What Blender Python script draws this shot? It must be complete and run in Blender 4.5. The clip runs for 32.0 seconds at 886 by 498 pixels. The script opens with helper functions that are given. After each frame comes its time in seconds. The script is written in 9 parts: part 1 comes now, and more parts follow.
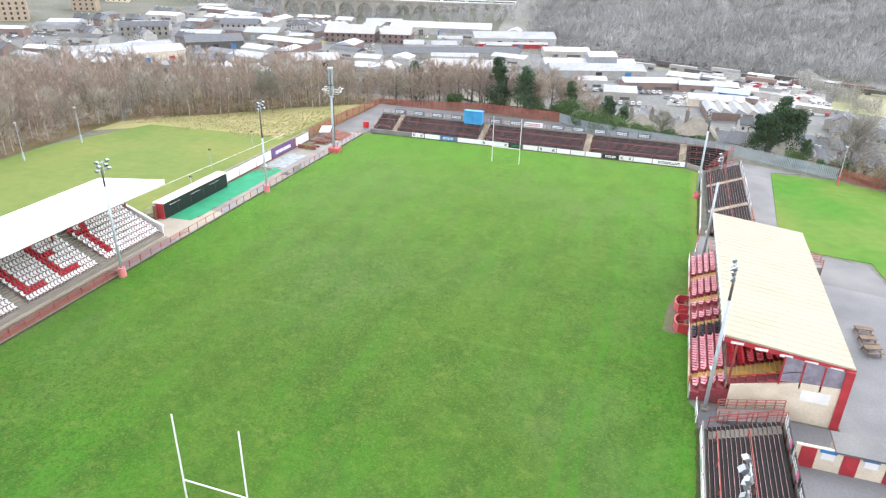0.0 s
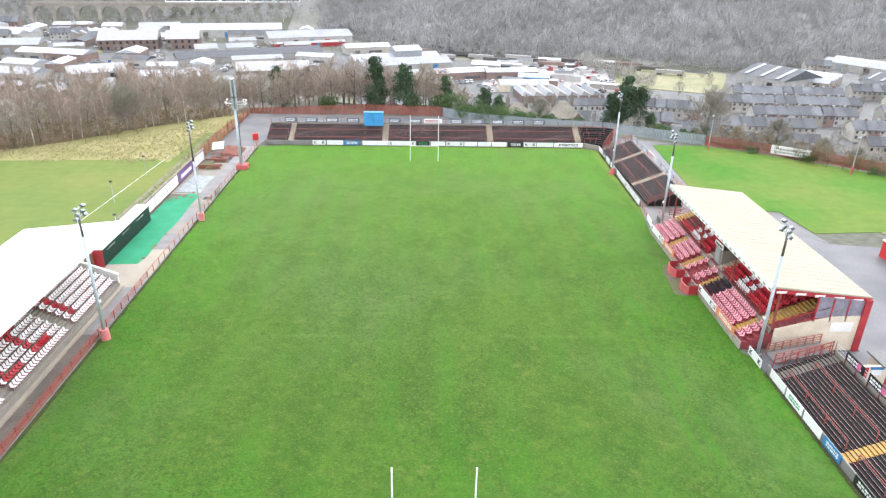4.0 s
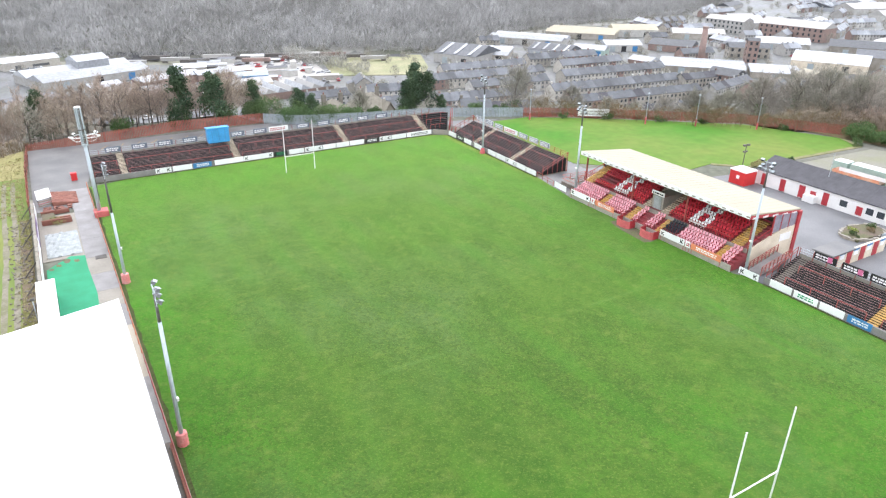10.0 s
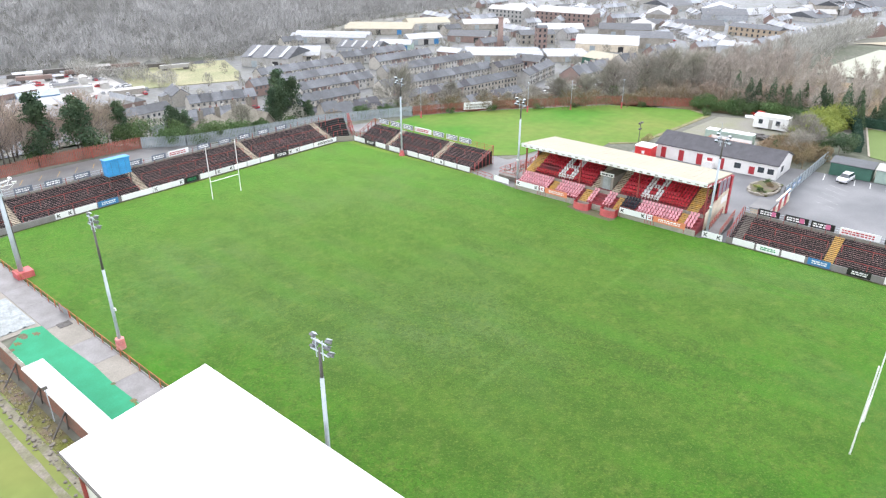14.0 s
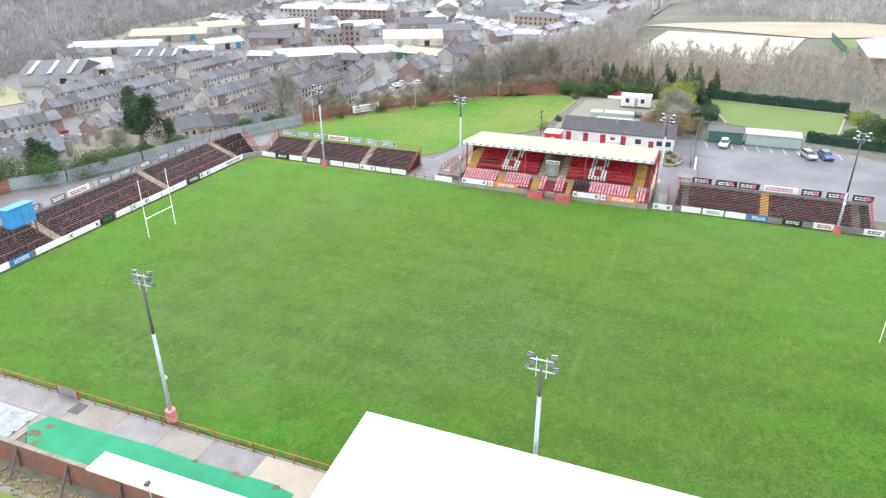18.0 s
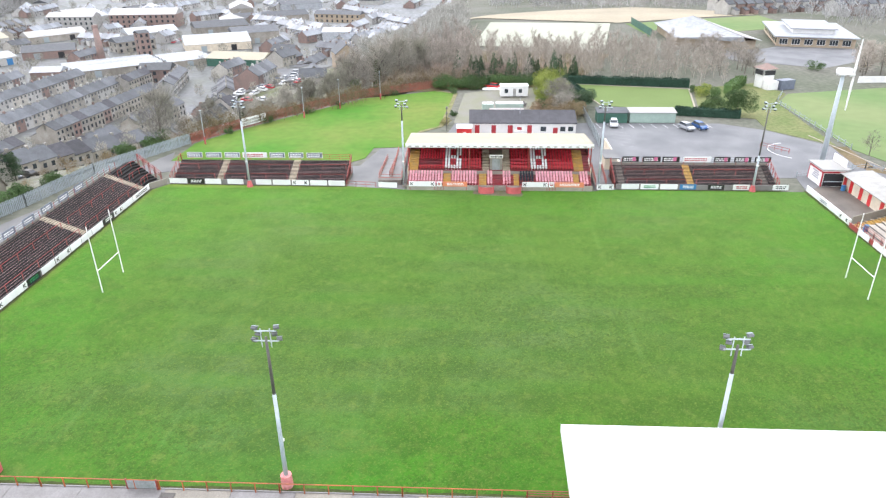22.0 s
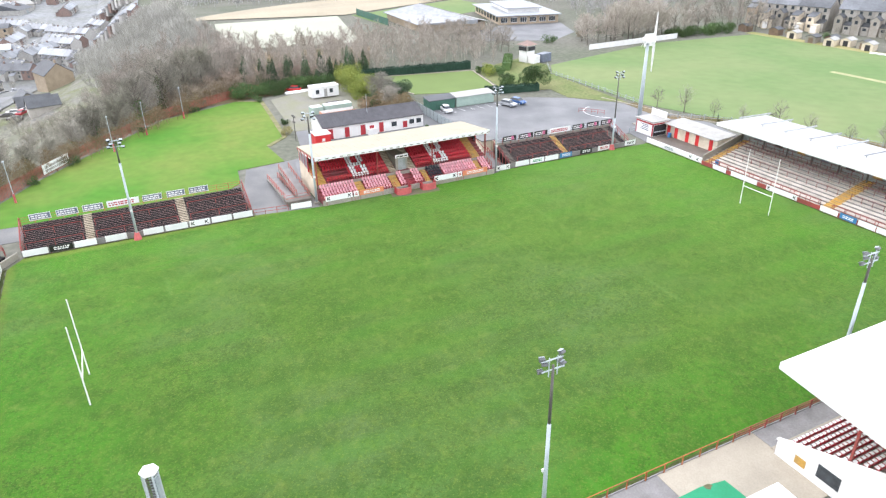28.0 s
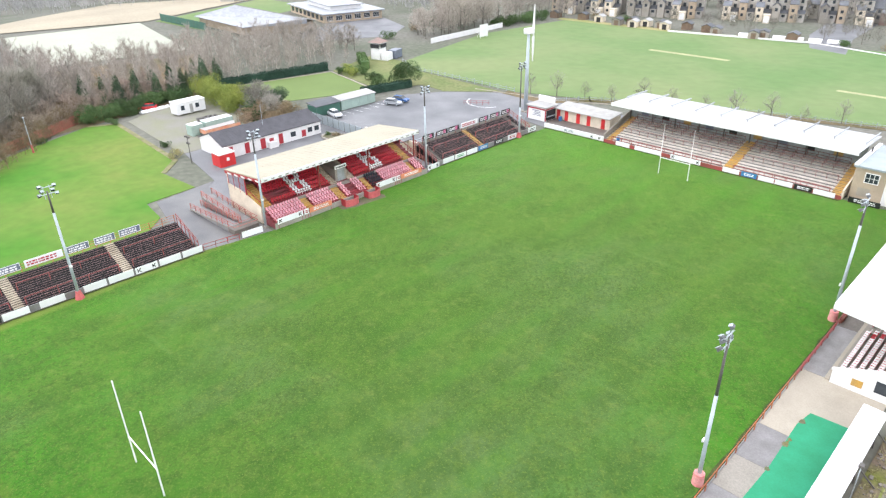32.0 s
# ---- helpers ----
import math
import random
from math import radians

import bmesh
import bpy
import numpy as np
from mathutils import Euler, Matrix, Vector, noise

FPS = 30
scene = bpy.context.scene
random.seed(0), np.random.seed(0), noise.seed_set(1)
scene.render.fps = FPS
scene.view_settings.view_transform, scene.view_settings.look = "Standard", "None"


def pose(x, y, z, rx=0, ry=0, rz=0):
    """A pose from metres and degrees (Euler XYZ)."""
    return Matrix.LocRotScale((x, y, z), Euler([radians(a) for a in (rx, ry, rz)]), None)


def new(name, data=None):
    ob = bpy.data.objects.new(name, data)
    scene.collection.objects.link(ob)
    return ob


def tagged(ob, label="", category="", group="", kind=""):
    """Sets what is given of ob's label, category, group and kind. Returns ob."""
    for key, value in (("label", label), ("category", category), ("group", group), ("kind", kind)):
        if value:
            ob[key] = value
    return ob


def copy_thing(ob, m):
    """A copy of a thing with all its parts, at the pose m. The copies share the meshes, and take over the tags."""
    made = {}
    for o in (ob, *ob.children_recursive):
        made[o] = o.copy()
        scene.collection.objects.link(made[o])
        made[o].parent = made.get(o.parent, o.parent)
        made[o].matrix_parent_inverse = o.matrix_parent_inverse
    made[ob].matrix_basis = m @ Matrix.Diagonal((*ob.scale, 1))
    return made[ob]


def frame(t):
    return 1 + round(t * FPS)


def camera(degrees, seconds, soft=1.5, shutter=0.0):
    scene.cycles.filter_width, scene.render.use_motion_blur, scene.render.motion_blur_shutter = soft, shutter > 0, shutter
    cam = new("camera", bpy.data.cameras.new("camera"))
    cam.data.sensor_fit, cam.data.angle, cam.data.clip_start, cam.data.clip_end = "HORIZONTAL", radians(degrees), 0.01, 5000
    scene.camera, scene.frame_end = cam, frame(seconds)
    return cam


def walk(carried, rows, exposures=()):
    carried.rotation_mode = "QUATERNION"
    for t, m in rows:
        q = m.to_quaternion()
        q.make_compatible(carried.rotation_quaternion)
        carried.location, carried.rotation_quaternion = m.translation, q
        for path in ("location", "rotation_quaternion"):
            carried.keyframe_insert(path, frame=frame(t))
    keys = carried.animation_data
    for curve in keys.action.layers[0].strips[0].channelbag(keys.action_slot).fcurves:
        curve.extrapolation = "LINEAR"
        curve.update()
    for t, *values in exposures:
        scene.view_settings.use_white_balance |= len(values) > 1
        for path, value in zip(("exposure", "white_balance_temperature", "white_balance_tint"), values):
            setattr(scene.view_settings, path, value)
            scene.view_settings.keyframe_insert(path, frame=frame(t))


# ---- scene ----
cam = camera(66.97, 32.0, 1.3)
PATH = [
    (0.0, 2.64, -0.35, 40.00, 65.14, -1.22, 18.49),
    (0.5, -0.84, -1.25, 39.93, 65.20, -1.25, 15.99),
    (1.0, -4.28, -2.02, 39.90, 65.24, -1.22, 13.50),
    (1.5, -7.67, -2.59, 39.88, 65.24, -1.16, 11.05),
    (2.0, -11.13, -3.04, 39.86, 65.26, -1.13, 8.60),
    (2.5, -14.59, -3.35, 39.85, 65.27, -1.11, 6.17),
    (3.0, -18.07, -3.49, 39.83, 65.27, -1.10, 3.72),
    (3.5, -21.50, -3.47, 39.88, 65.24, -1.04, 1.28),
    (5.5, -35.30, -2.16, 39.99, 65.12, -0.95, -8.64),
    (6.0, -38.69, -1.38, 39.91, 65.13, -0.94, -11.10),
    (6.5, -42.03, -0.46, 39.91, 65.11, -0.93, -13.57),
    (7.0, -45.27, 0.59, 39.87, 65.10, -0.83, -16.07),
    (7.5, -48.55, 1.71, 39.79, 65.11, -0.85, -18.52),
    (8.0, -51.73, 3.05, 39.65, 65.11, -0.85, -20.96),
    (8.5, -54.82, 4.48, 39.66, 65.06, -0.79, -23.39),
    (9.0, -57.86, 6.02, 39.61, 65.06, -0.75, -25.86),
    (9.5, -60.80, 7.69, 39.54, 65.05, -0.69, -28.28),
    (10.0, -63.68, 9.49, 39.58, 65.01, -0.62, -30.70),
    (10.5, -66.45, 11.45, 39.55, 65.00, -0.58, -33.13),
    (11.0, -69.19, 13.52, 39.53, 64.99, -0.55, -35.54),
    (11.5, -71.83, 15.67, 39.63, 64.95, -0.46, -37.95),
    (12.0, -74.42, 17.90, 39.78, 64.95, -0.40, -40.36),
    (12.5, -76.90, 20.27, 39.89, 64.92, -0.35, -42.76),
    (13.0, -79.26, 22.76, 40.02, 64.91, -0.31, -45.16),
    (13.5, -81.47, 25.29, 40.13, 64.86, -0.23, -47.51),
    (14.0, -83.60, 27.93, 40.21, 64.85, -0.19, -49.87),
    (14.5, -85.65, 30.69, 40.35, 64.84, -0.15, -52.23),
    (16.5, -92.54, 42.54, 40.67, 64.73, 0.06, -61.77),
    (17.0, -93.91, 45.65, 40.70, 64.69, 0.08, -64.13),
    (17.5, -95.16, 48.77, 40.75, 64.65, 0.15, -66.49),
    (18.0, -96.25, 51.91, 40.79, 64.60, 0.18, -68.83),
    (18.5, -97.19, 55.13, 40.88, 64.55, 0.25, -71.15),
    (19.0, -98.00, 58.36, 40.98, 64.49, 0.26, -73.46),
    (19.5, -98.72, 61.62, 41.16, 64.46, 0.28, -75.75),
    (20.0, -99.29, 64.72, 41.29, 64.42, 0.35, -77.97),
    (20.5, -99.71, 68.03, 41.39, 64.37, 0.40, -80.28),
    (21.0, -100.05, 71.36, 41.51, 64.32, 0.44, -82.63),
    (21.5, -100.17, 74.70, 41.54, 64.28, 0.47, -85.01),
    (22.0, -100.15, 78.05, 41.57, 64.20, 0.50, -87.41),
    (22.5, -100.02, 81.40, 41.71, 64.15, 0.54, -89.77),
    (23.0, -99.71, 84.75, 41.83, 64.11, 0.58, -92.17),
    (23.5, -99.33, 88.11, 41.92, 64.08, 0.63, -94.60),
    (24.0, -98.79, 91.44, 41.95, 64.02, 0.65, -97.06),
    (24.5, -98.09, 94.77, 42.02, 63.93, 0.69, -99.50),
    (25.0, -97.32, 97.99, 42.12, 63.82, 0.72, -101.94),
    (25.5, -96.44, 101.20, 42.11, 63.78, 0.73, -104.38),
    (27.5, -91.62, 113.24, 42.43, 63.37, 0.89, -113.86),
    (28.0, -90.10, 116.16, 42.58, 63.32, 0.91, -116.23),
    (28.5, -88.42, 119.01, 42.77, 63.23, 0.93, -118.62),
    (29.0, -86.66, 121.82, 42.95, 63.19, 0.96, -121.01),
    (29.5, -84.73, 124.52, 43.14, 63.09, 0.95, -123.42),
    (30.0, -82.67, 127.17, 43.24, 62.98, 0.94, -125.82),
    (30.5, -80.52, 129.72, 43.37, 62.87, 0.91, -128.24),
    (31.0, -78.27, 132.17, 43.51, 62.77, 0.92, -130.67),
    (31.5, -75.87, 134.52, 43.66, 62.67, 0.90, -133.11),
    (32.0, -73.37, 136.81, 43.76, 62.59, 0.89, -135.57),
]
walk(cam, [(t, pose(x, y, z, rx, ry, rz)) for t, x, y, z, rx, ry, rz in PATH], [(0.0, 1.6, 6230, 15), (8.0, 1.6, 6230, 15), (14.0, 1.56, 6230, 15), (28.0, 1.58, 6230, 15), (32.0, 1.54, 6230, 15)])

# ---- world, sun, exposure ----
world = bpy.data.worlds.new("overcast")
scene.world = world
world.use_nodes = True
wn, wl = world.node_tree.nodes, world.node_tree.links
sky = wn.new("ShaderNodeTexSky")
sky.sky_type, sky.sun_disc = "NISHITA", False
sky.sun_elevation, sky.sun_rotation = radians(50), radians(37)
sky.air_density, sky.dust_density, sky.ozone_density = 1.0, 4.0, 1.0
pale = wn.new("ShaderNodeHueSaturation")
pale.inputs["Saturation"].default_value = 0.25
wl.new(sky.outputs[0], pale.inputs["Color"])
wl.new(pale.outputs[0], wn["Background"].inputs["Color"])
wn["Background"].inputs["Strength"].default_value = 0.12
cloud = wn.new("ShaderNodeBackground")  # the even white cloud cover in front of that sky
cloud.inputs["Color"].default_value, cloud.inputs["Strength"].default_value = (0.93, 0.97, 1.0, 1), 0.98
cover = wn.new("ShaderNodeMixShader")
cover.inputs[0].default_value = 0.8
wl.new(wn["Background"].outputs[0], cover.inputs[1]), wl.new(cloud.outputs[0], cover.inputs[2])
wl.new(cover.outputs[0], wn["World Output"].inputs["Surface"])
sun = new("sun", bpy.data.lights.new("sun", "SUN"))
sun.data.energy, sun.data.angle, sun.data.color = 0.25, radians(60), (1.0, 0.97, 0.92)
sun.matrix_world = pose(0, 0, 80, 40, 0, 143)


# ---- materials ----
def mat(name, col, rough=0.75, metal=0.0, var=0.25, big=0.35, fine=6.0, bump=0.15, tint=None, rand=0.0, spec=0.5, isle=0.0):
    """A surface whose colour varies at two scales, with fine relief; tint: a second colour for stains."""
    m = bpy.data.materials.new(name)
    m.use_nodes = True
    n, l = m.node_tree.nodes, m.node_tree.links
    b = n["Principled BSDF"]
    b.inputs["Roughness"].default_value, b.inputs["Metallic"].default_value = rough, metal
    b.inputs["Specular IOR Level"].default_value = spec
    geo = n.new("ShaderNodeNewGeometry")
    big_n, fine_n = n.new("ShaderNodeTexNoise"), n.new("ShaderNodeTexNoise")
    for t, s, d in ((big_n, big, 4), (fine_n, fine, 3)):
        t.inputs["Scale"].default_value, t.inputs["Detail"].default_value = s, d
        l.new(geo.outputs["Position"], t.inputs["Vector"])
    ramp = n.new("ShaderNodeMapRange")
    ramp.inputs[1].default_value, ramp.inputs[2].default_value = 0.35, 0.68
    l.new(big_n.outputs[0], ramp.inputs[0])
    mix = n.new("ShaderNodeMix")
    mix.data_type = "RGBA"
    mix.inputs[6].default_value = (*col, 1)
    mix.inputs[7].default_value = (*(tint or [c * (1 - var) for c in col]), 1)
    l.new(ramp.outputs[0], mix.inputs[0])
    val = n.new("ShaderNodeHueSaturation")
    add = n.new("ShaderNodeMapRange")
    add.inputs[1].default_value, add.inputs[2].default_value = 0.25, 0.75
    add.inputs[3].default_value, add.inputs[4].default_value = 1 - var * 0.7, 1 + var * 0.7
    l.new(fine_n.outputs[0], add.inputs[0])
    out = add.outputs[0]
    if rand:
        info, r = n.new("ShaderNodeObjectInfo"), n.new("ShaderNodeMapRange")
        r.inputs[3].default_value, r.inputs[4].default_value = 1 - rand, 1 + rand
        l.new(info.outputs["Random"], r.inputs[0])
        mul = n.new("ShaderNodeMath")
        mul.operation = "MULTIPLY"
        l.new(out, mul.inputs[0]), l.new(r.outputs[0], mul.inputs[1])
        out = mul.outputs[0]
    if isle:  # loose pieces of one mesh differ in tone
        r, mul = n.new("ShaderNodeMapRange"), n.new("ShaderNodeMath")
        r.inputs[3].default_value, r.inputs[4].default_value = 1 - isle, 1 + isle
        mul.operation = "MULTIPLY"
        l.new(geo.outputs["Random Per Island"], r.inputs[0])
        l.new(out, mul.inputs[0]), l.new(r.outputs[0], mul.inputs[1])
        out = mul.outputs[0]
    l.new(out, val.inputs["Value"])
    l.new(mix.outputs[2], val.inputs["Color"])
    l.new(val.outputs[0], b.inputs["Base Color"])
    if bump:
        bm_ = n.new("ShaderNodeBump")
        bm_.inputs["Strength"].default_value, bm_.inputs["Distance"].default_value = bump, 0.05
        l.new(fine_n.outputs[0], bm_.inputs["Height"])
        l.new(bm_.outputs[0], b.inputs["Normal"])
    return m


def turf_mat():
    """The worn winter pitch: bright rim, dull middle, mowing streaks, bare specks."""
    m = bpy.data.materials.new("pitch_turf")
    m.use_nodes = True
    n, l = m.node_tree.nodes, m.node_tree.links
    b = n["Principled BSDF"]
    b.inputs["Roughness"].default_value, b.inputs["Specular IOR Level"].default_value = 0.9, 0.15
    b.inputs["Sheen Weight"].default_value, b.inputs["Sheen Roughness"].default_value = 0.85, 0.3
    b.inputs["Sheen Tint"].default_value = (0.4, 0.75, 0.12, 1)
    geo = n.new("ShaderNodeNewGeometry")

    def tex(scale, stretch=(1, 1, 1), detail=4.0, turn=0.0):
        mp, t = n.new("ShaderNodeMapping"), n.new("ShaderNodeTexNoise")
        mp.inputs["Scale"].default_value, mp.inputs["Rotation"].default_value = stretch, (0, 0, turn)
        t.inputs["Scale"].default_value, t.inputs["Detail"].default_value = scale, detail
        l.new(geo.outputs["Position"], mp.inputs["Vector"]), l.new(mp.outputs[0], t.inputs["Vector"])
        return t.outputs[0]

    def rng(sock, a, c, lo=0.0, hi=1.0):
        r = n.new("ShaderNodeMapRange")
        for i, v in zip((1, 2, 3, 4), (a, c, lo, hi)):
            r.inputs[i].default_value = v
        l.new(sock, r.inputs[0])
        return r.outputs[0]

    def math_(op, a, c):
        q = n.new("ShaderNodeMath")
        q.operation = op
        for i, s in enumerate((a, c)):
            if isinstance(s, (int, float)):
                q.inputs[i].default_value = s
            else:
                l.new(s, q.inputs[i])
        return q.outputs[0]

    def blend(f, a, c):
        q = n.new("ShaderNodeMix")
        q.data_type = "RGBA"
        l.new(f, q.inputs[0])
        for i, s in ((6, a), (7, c)):
            if isinstance(s, tuple):
                q.inputs[i].default_value = (*s, 1)
            else:
                l.new(s, q.inputs[i])
        return q.outputs[2]

    sep = n.new("ShaderNodeSeparateXYZ")
    l.new(geo.outputs["Position"], sep.inputs[0])
    dx = math_("ABSOLUTE", math_("ADD", sep.outputs[0], 24.8), 0.0)
    dy = math_("ABSOLUTE", math_("ADD", sep.outputs[1], -78.0), 0.0)
    rim = math_("MAXIMUM", math_("DIVIDE", dx, 35.2), math_("DIVIDE", dy, 56.5))
    wob = math_("MULTIPLY", math_("ADD", tex(0.06, detail=5), -0.5), 0.55)
    rim = rng(math_("ADD", rim, wob), 0.55, 1.0)
    col = blend(rim, TURF[0], TURF[1])
    col = blend(rng(tex(0.09, (1, 0.6, 1), 6), 0.45, 0.72, 0.0, 0.5), col, TURF[2])
    col = blend(rng(tex(0.035, detail=4), 0.47, 0.64, 0.0, 0.6), col, (0.078, 0.116, 0.043))
    col = blend(rng(tex(0.22, (1, 0.7, 1), 9, 0.1), 0.44, 0.62, 0.0, 0.5), col, TURF[3])
    col = blend(rng(tex(1.1, (1, 0.75, 1), 7, 0.4), 0.48, 0.72, 0.0, 0.5), col, TURF[3])
    col = blend(rng(tex(0.85, (0.8, 1, 1), 7, 0.9), 0.5, 0.75, 0.0, 0.5), col, TURF[4])
    col = blend(rng(tex(0.5, detail=9), 0.58, 0.76, 0.0, 0.3), col, (0.17, 0.19, 0.05))
    worn = rng(tex(0.05, detail=5), 0.42, 0.58, 0.25, 0.8)
    col = blend(math_("MULTIPLY", worn, rng(tex(2.2, (1, 0.8, 1), 5), 0.5, 0.63, 0.0, 0.54)), col, TURF[5])
    col = blend(math_("MULTIPLY", worn, rng(tex(4.5, detail=4), 0.52, 0.64, 0.0, 0.58)), col, TURF[5])
    col = blend(rng(tex(3.4, detail=4, turn=0.8), 0.55, 0.67, 0.0, 0.6), col, TURF[4])
    # faint mowing lanes along the pitch, and pale worn specks
    lane = math_("SINE", math_("ADD", math_("MULTIPLY", sep.outputs[0], 1.1), math_("MULTIPLY", tex(0.04), 3.0)), 0.0)
    col = blend(math_("MULTIPLY", rng(lane, -0.3, 0.9, 0.0, 0.28), rng(tex(0.07), 0.4, 0.62)), col, TURF[1])
    col = blend(rng(tex(6.5, detail=3, turn=0.3), 0.58, 0.7, 0.0, 0.4), col, (0.15, 0.19, 0.05))
    # ghosts of old marking lines across the pitch
    for at in (115.4, 105.6, 87.5, 60.0):
        band = rng(math_("ABSOLUTE", math_("ADD", sep.outputs[1], -at), 0.0), 0.05, 0.45, 0.08, 0.0)
        col = blend(math_("MULTIPLY", band, rng(tex(0.16, detail=8), 0.45, 0.6)), col, (0.18, 0.29, 0.09))
    # dry yellow margin under the boards, and the ghost of the touchline
    edge = math_("MAXIMUM", math_("DIVIDE", dx, 35.2), math_("DIVIDE", dy, 57.2))
    edge = math_("ADD", edge, math_("MULTIPLY", math_("ADD", tex(0.25, detail=6), -0.5), 0.04))
    far_side = rng(math_("ADD", sep.outputs[0], math_("MULTIPLY", sep.outputs[1], 1.0)), 80.0, 125.0)
    col = blend(math_("MULTIPLY", far_side, rng(edge, 0.968, 0.995, 0.0, 0.5)), col, (0.17, 0.175, 0.04))
    # two wheel tracks near the far touchline
    for at in (1.2, -0.4):
        band = rng(math_("ABSOLUTE", math_("ADD", sep.outputs[0], at), 0.0), 0.25, 0.5, 0.35, 0.0)
        col = blend(math_("MULTIPLY", band, rng(tex(0.15), 0.4, 0.6)), col, TURF[1])
    l.new(col, b.inputs["Base Color"])
    bm_ = n.new("ShaderNodeBump")
    bm_.inputs["Strength"].default_value, bm_.inputs["Distance"].default_value = 0.6, 0.06
    l.new(tex(9.0, detail=3), bm_.inputs["Height"])
    l.new(bm_.outputs[0], b.inputs["Normal"])
    return m


TURF = ((0.052, 0.11, 0.013), (0.039, 0.15, 0.008), (0.072, 0.13, 0.018), (0.027, 0.072, 0.008), (0.1, 0.147, 0.023), (0.022, 0.047, 0.008))
turf = turf_mat()
field = mat("field_grass", (0.066, 0.182, 0.02), 0.9, var=0.16, big=0.05, fine=0.5, bump=0.05, tint=(0.155, 0.2, 0.045), spec=0.15)
cricket = mat("cricket_grass", (0.12, 0.195, 0.07), 0.9, var=0.1, big=0.022, fine=0.3, bump=0.05, tint=(0.185, 0.225, 0.1), spec=0.15)
bowling = mat("bowling_grass", (0.15, 0.205, 0.07), 0.9, var=0.1, big=0.08, fine=3, bump=0.2, spec=0.15)
mossy_grass = mat("mossy_grass", (0.19, 0.195, 0.09), 0.95, var=0.35, big=0.12, fine=1.2, bump=0.2, tint=(0.125, 0.165, 0.06), spec=0.1)
waste_grass = mat("waste_grass", (0.33, 0.31, 0.2), 0.95, var=0.35, big=0.06, fine=1, bump=0.3, tint=(0.25, 0.26, 0.15), spec=0.1)
verge_grass = mat("verge_grass", (0.25, 0.215, 0.13), 0.95, var=0.4, big=0.5, fine=4, bump=0.5, tint=(0.15, 0.17, 0.07), spec=0.1)
dry_grass = mat("dry_grass", (0.32, 0.285, 0.14), 0.95, var=0.35, big=0.13, fine=3, bump=0.6, tint=(0.24, 0.24, 0.095), spec=0.1)
rough_land = mat("rough_land", (0.17, 0.165, 0.14), 0.95, var=0.35, big=0.03, fine=0.7, bump=0.3, tint=(0.12, 0.13, 0.095), spec=0.1)
wood_floor = mat("leaf_litter", (0.23, 0.17, 0.11), 0.95, var=0.35, big=0.1, fine=2, bump=0.6, tint=(0.1, 0.09, 0.04), spec=0.1)
pale_turf = mat("pale_synthetic", (0.36, 0.37, 0.29), 0.9, var=0.08, big=0.05, fine=1, bump=0.1)
beige_field = mat("beige_field", (0.36, 0.31, 0.22), 0.95, var=0.2, big=0.03, fine=1, bump=0.3)
tarmac = mat("tarmac", (0.125, 0.127, 0.133), 0.6, var=0.22, big=0.12, fine=5, bump=0.15, tint=(0.195, 0.195, 0.198), spec=0.3)
tarmac_dark = mat("worn_tarmac", (0.095, 0.094, 0.095), 0.5, var=0.25, big=0.2, fine=6, bump=0.15, tint=(0.15, 0.147, 0.14))
garden = mat("garden_ground", (0.16, 0.17, 0.1), 0.95, var=0.4, big=0.12, fine=0.9, bump=0.5, tint=(0.22, 0.21, 0.19), spec=0.1)
gravel = mat("gravel_yard", (0.215, 0.205, 0.175), 0.9, var=0.3, big=0.2, fine=6, bump=0.5, tint=(0.2, 0.2, 0.13))
concrete = mat("concrete", (0.275, 0.25, 0.21), 0.8, var=0.25, big=0.4, fine=8, bump=0.2, tint=(0.23, 0.21, 0.175), rand=0.08)
concrete_pale = mat("pale_concrete", (0.38, 0.335, 0.265), 0.85, var=0.15, big=0.3, fine=8, bump=0.15, rand=0.06)
concrete_damp = mat("damp_concrete", (0.215, 0.205, 0.2), 0.5, var=0.22, big=0.5, fine=7, bump=0.15, tint=(0.155, 0.145, 0.138), rand=0.1)
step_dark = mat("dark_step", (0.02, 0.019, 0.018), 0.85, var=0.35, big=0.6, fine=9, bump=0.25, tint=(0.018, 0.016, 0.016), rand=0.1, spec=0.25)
step_stone = mat("stone_step", (0.42, 0.36, 0.27), 0.85, var=0.25, big=0.8, fine=9, bump=0.2, tint=(0.3, 0.25, 0.18))
red_paint = mat("red_paint", (0.42, 0.035, 0.045), 0.45, var=0.25, big=0.8, fine=10, bump=0.05)
rail_red = mat("rail_red", (0.33, 0.055, 0.05), 0.55, var=0.3, big=1.0, fine=10, bump=0.1, tint=(0.22, 0.06, 0.045))
rail_orange = mat("rail_orange", (0.42, 0.12, 0.035), 0.55, var=0.3, big=1.0, fine=10, bump=0.1, tint=(0.28, 0.08, 0.035))
pink_red = mat("faded_red", (0.55, 0.12, 0.12), 0.6, var=0.25, big=0.9, fine=8, bump=0.1)
rail_salmon = mat("faded_rail", (0.4, 0.12, 0.1), 0.6, var=0.3, big=1.0, fine=9, bump=0.1, tint=(0.3, 0.12, 0.09))
nose_rose = mat("worn_rose_edge", (0.44, 0.26, 0.25), 0.7, var=0.35, big=0.5, fine=6, bump=0.1, tint=(0.32, 0.24, 0.23), rand=0.2)
seat_red = mat("red_seat", (0.5, 0.025, 0.04), 0.4, var=0.15, big=1.5, fine=14, bump=0.0, rand=0.12)
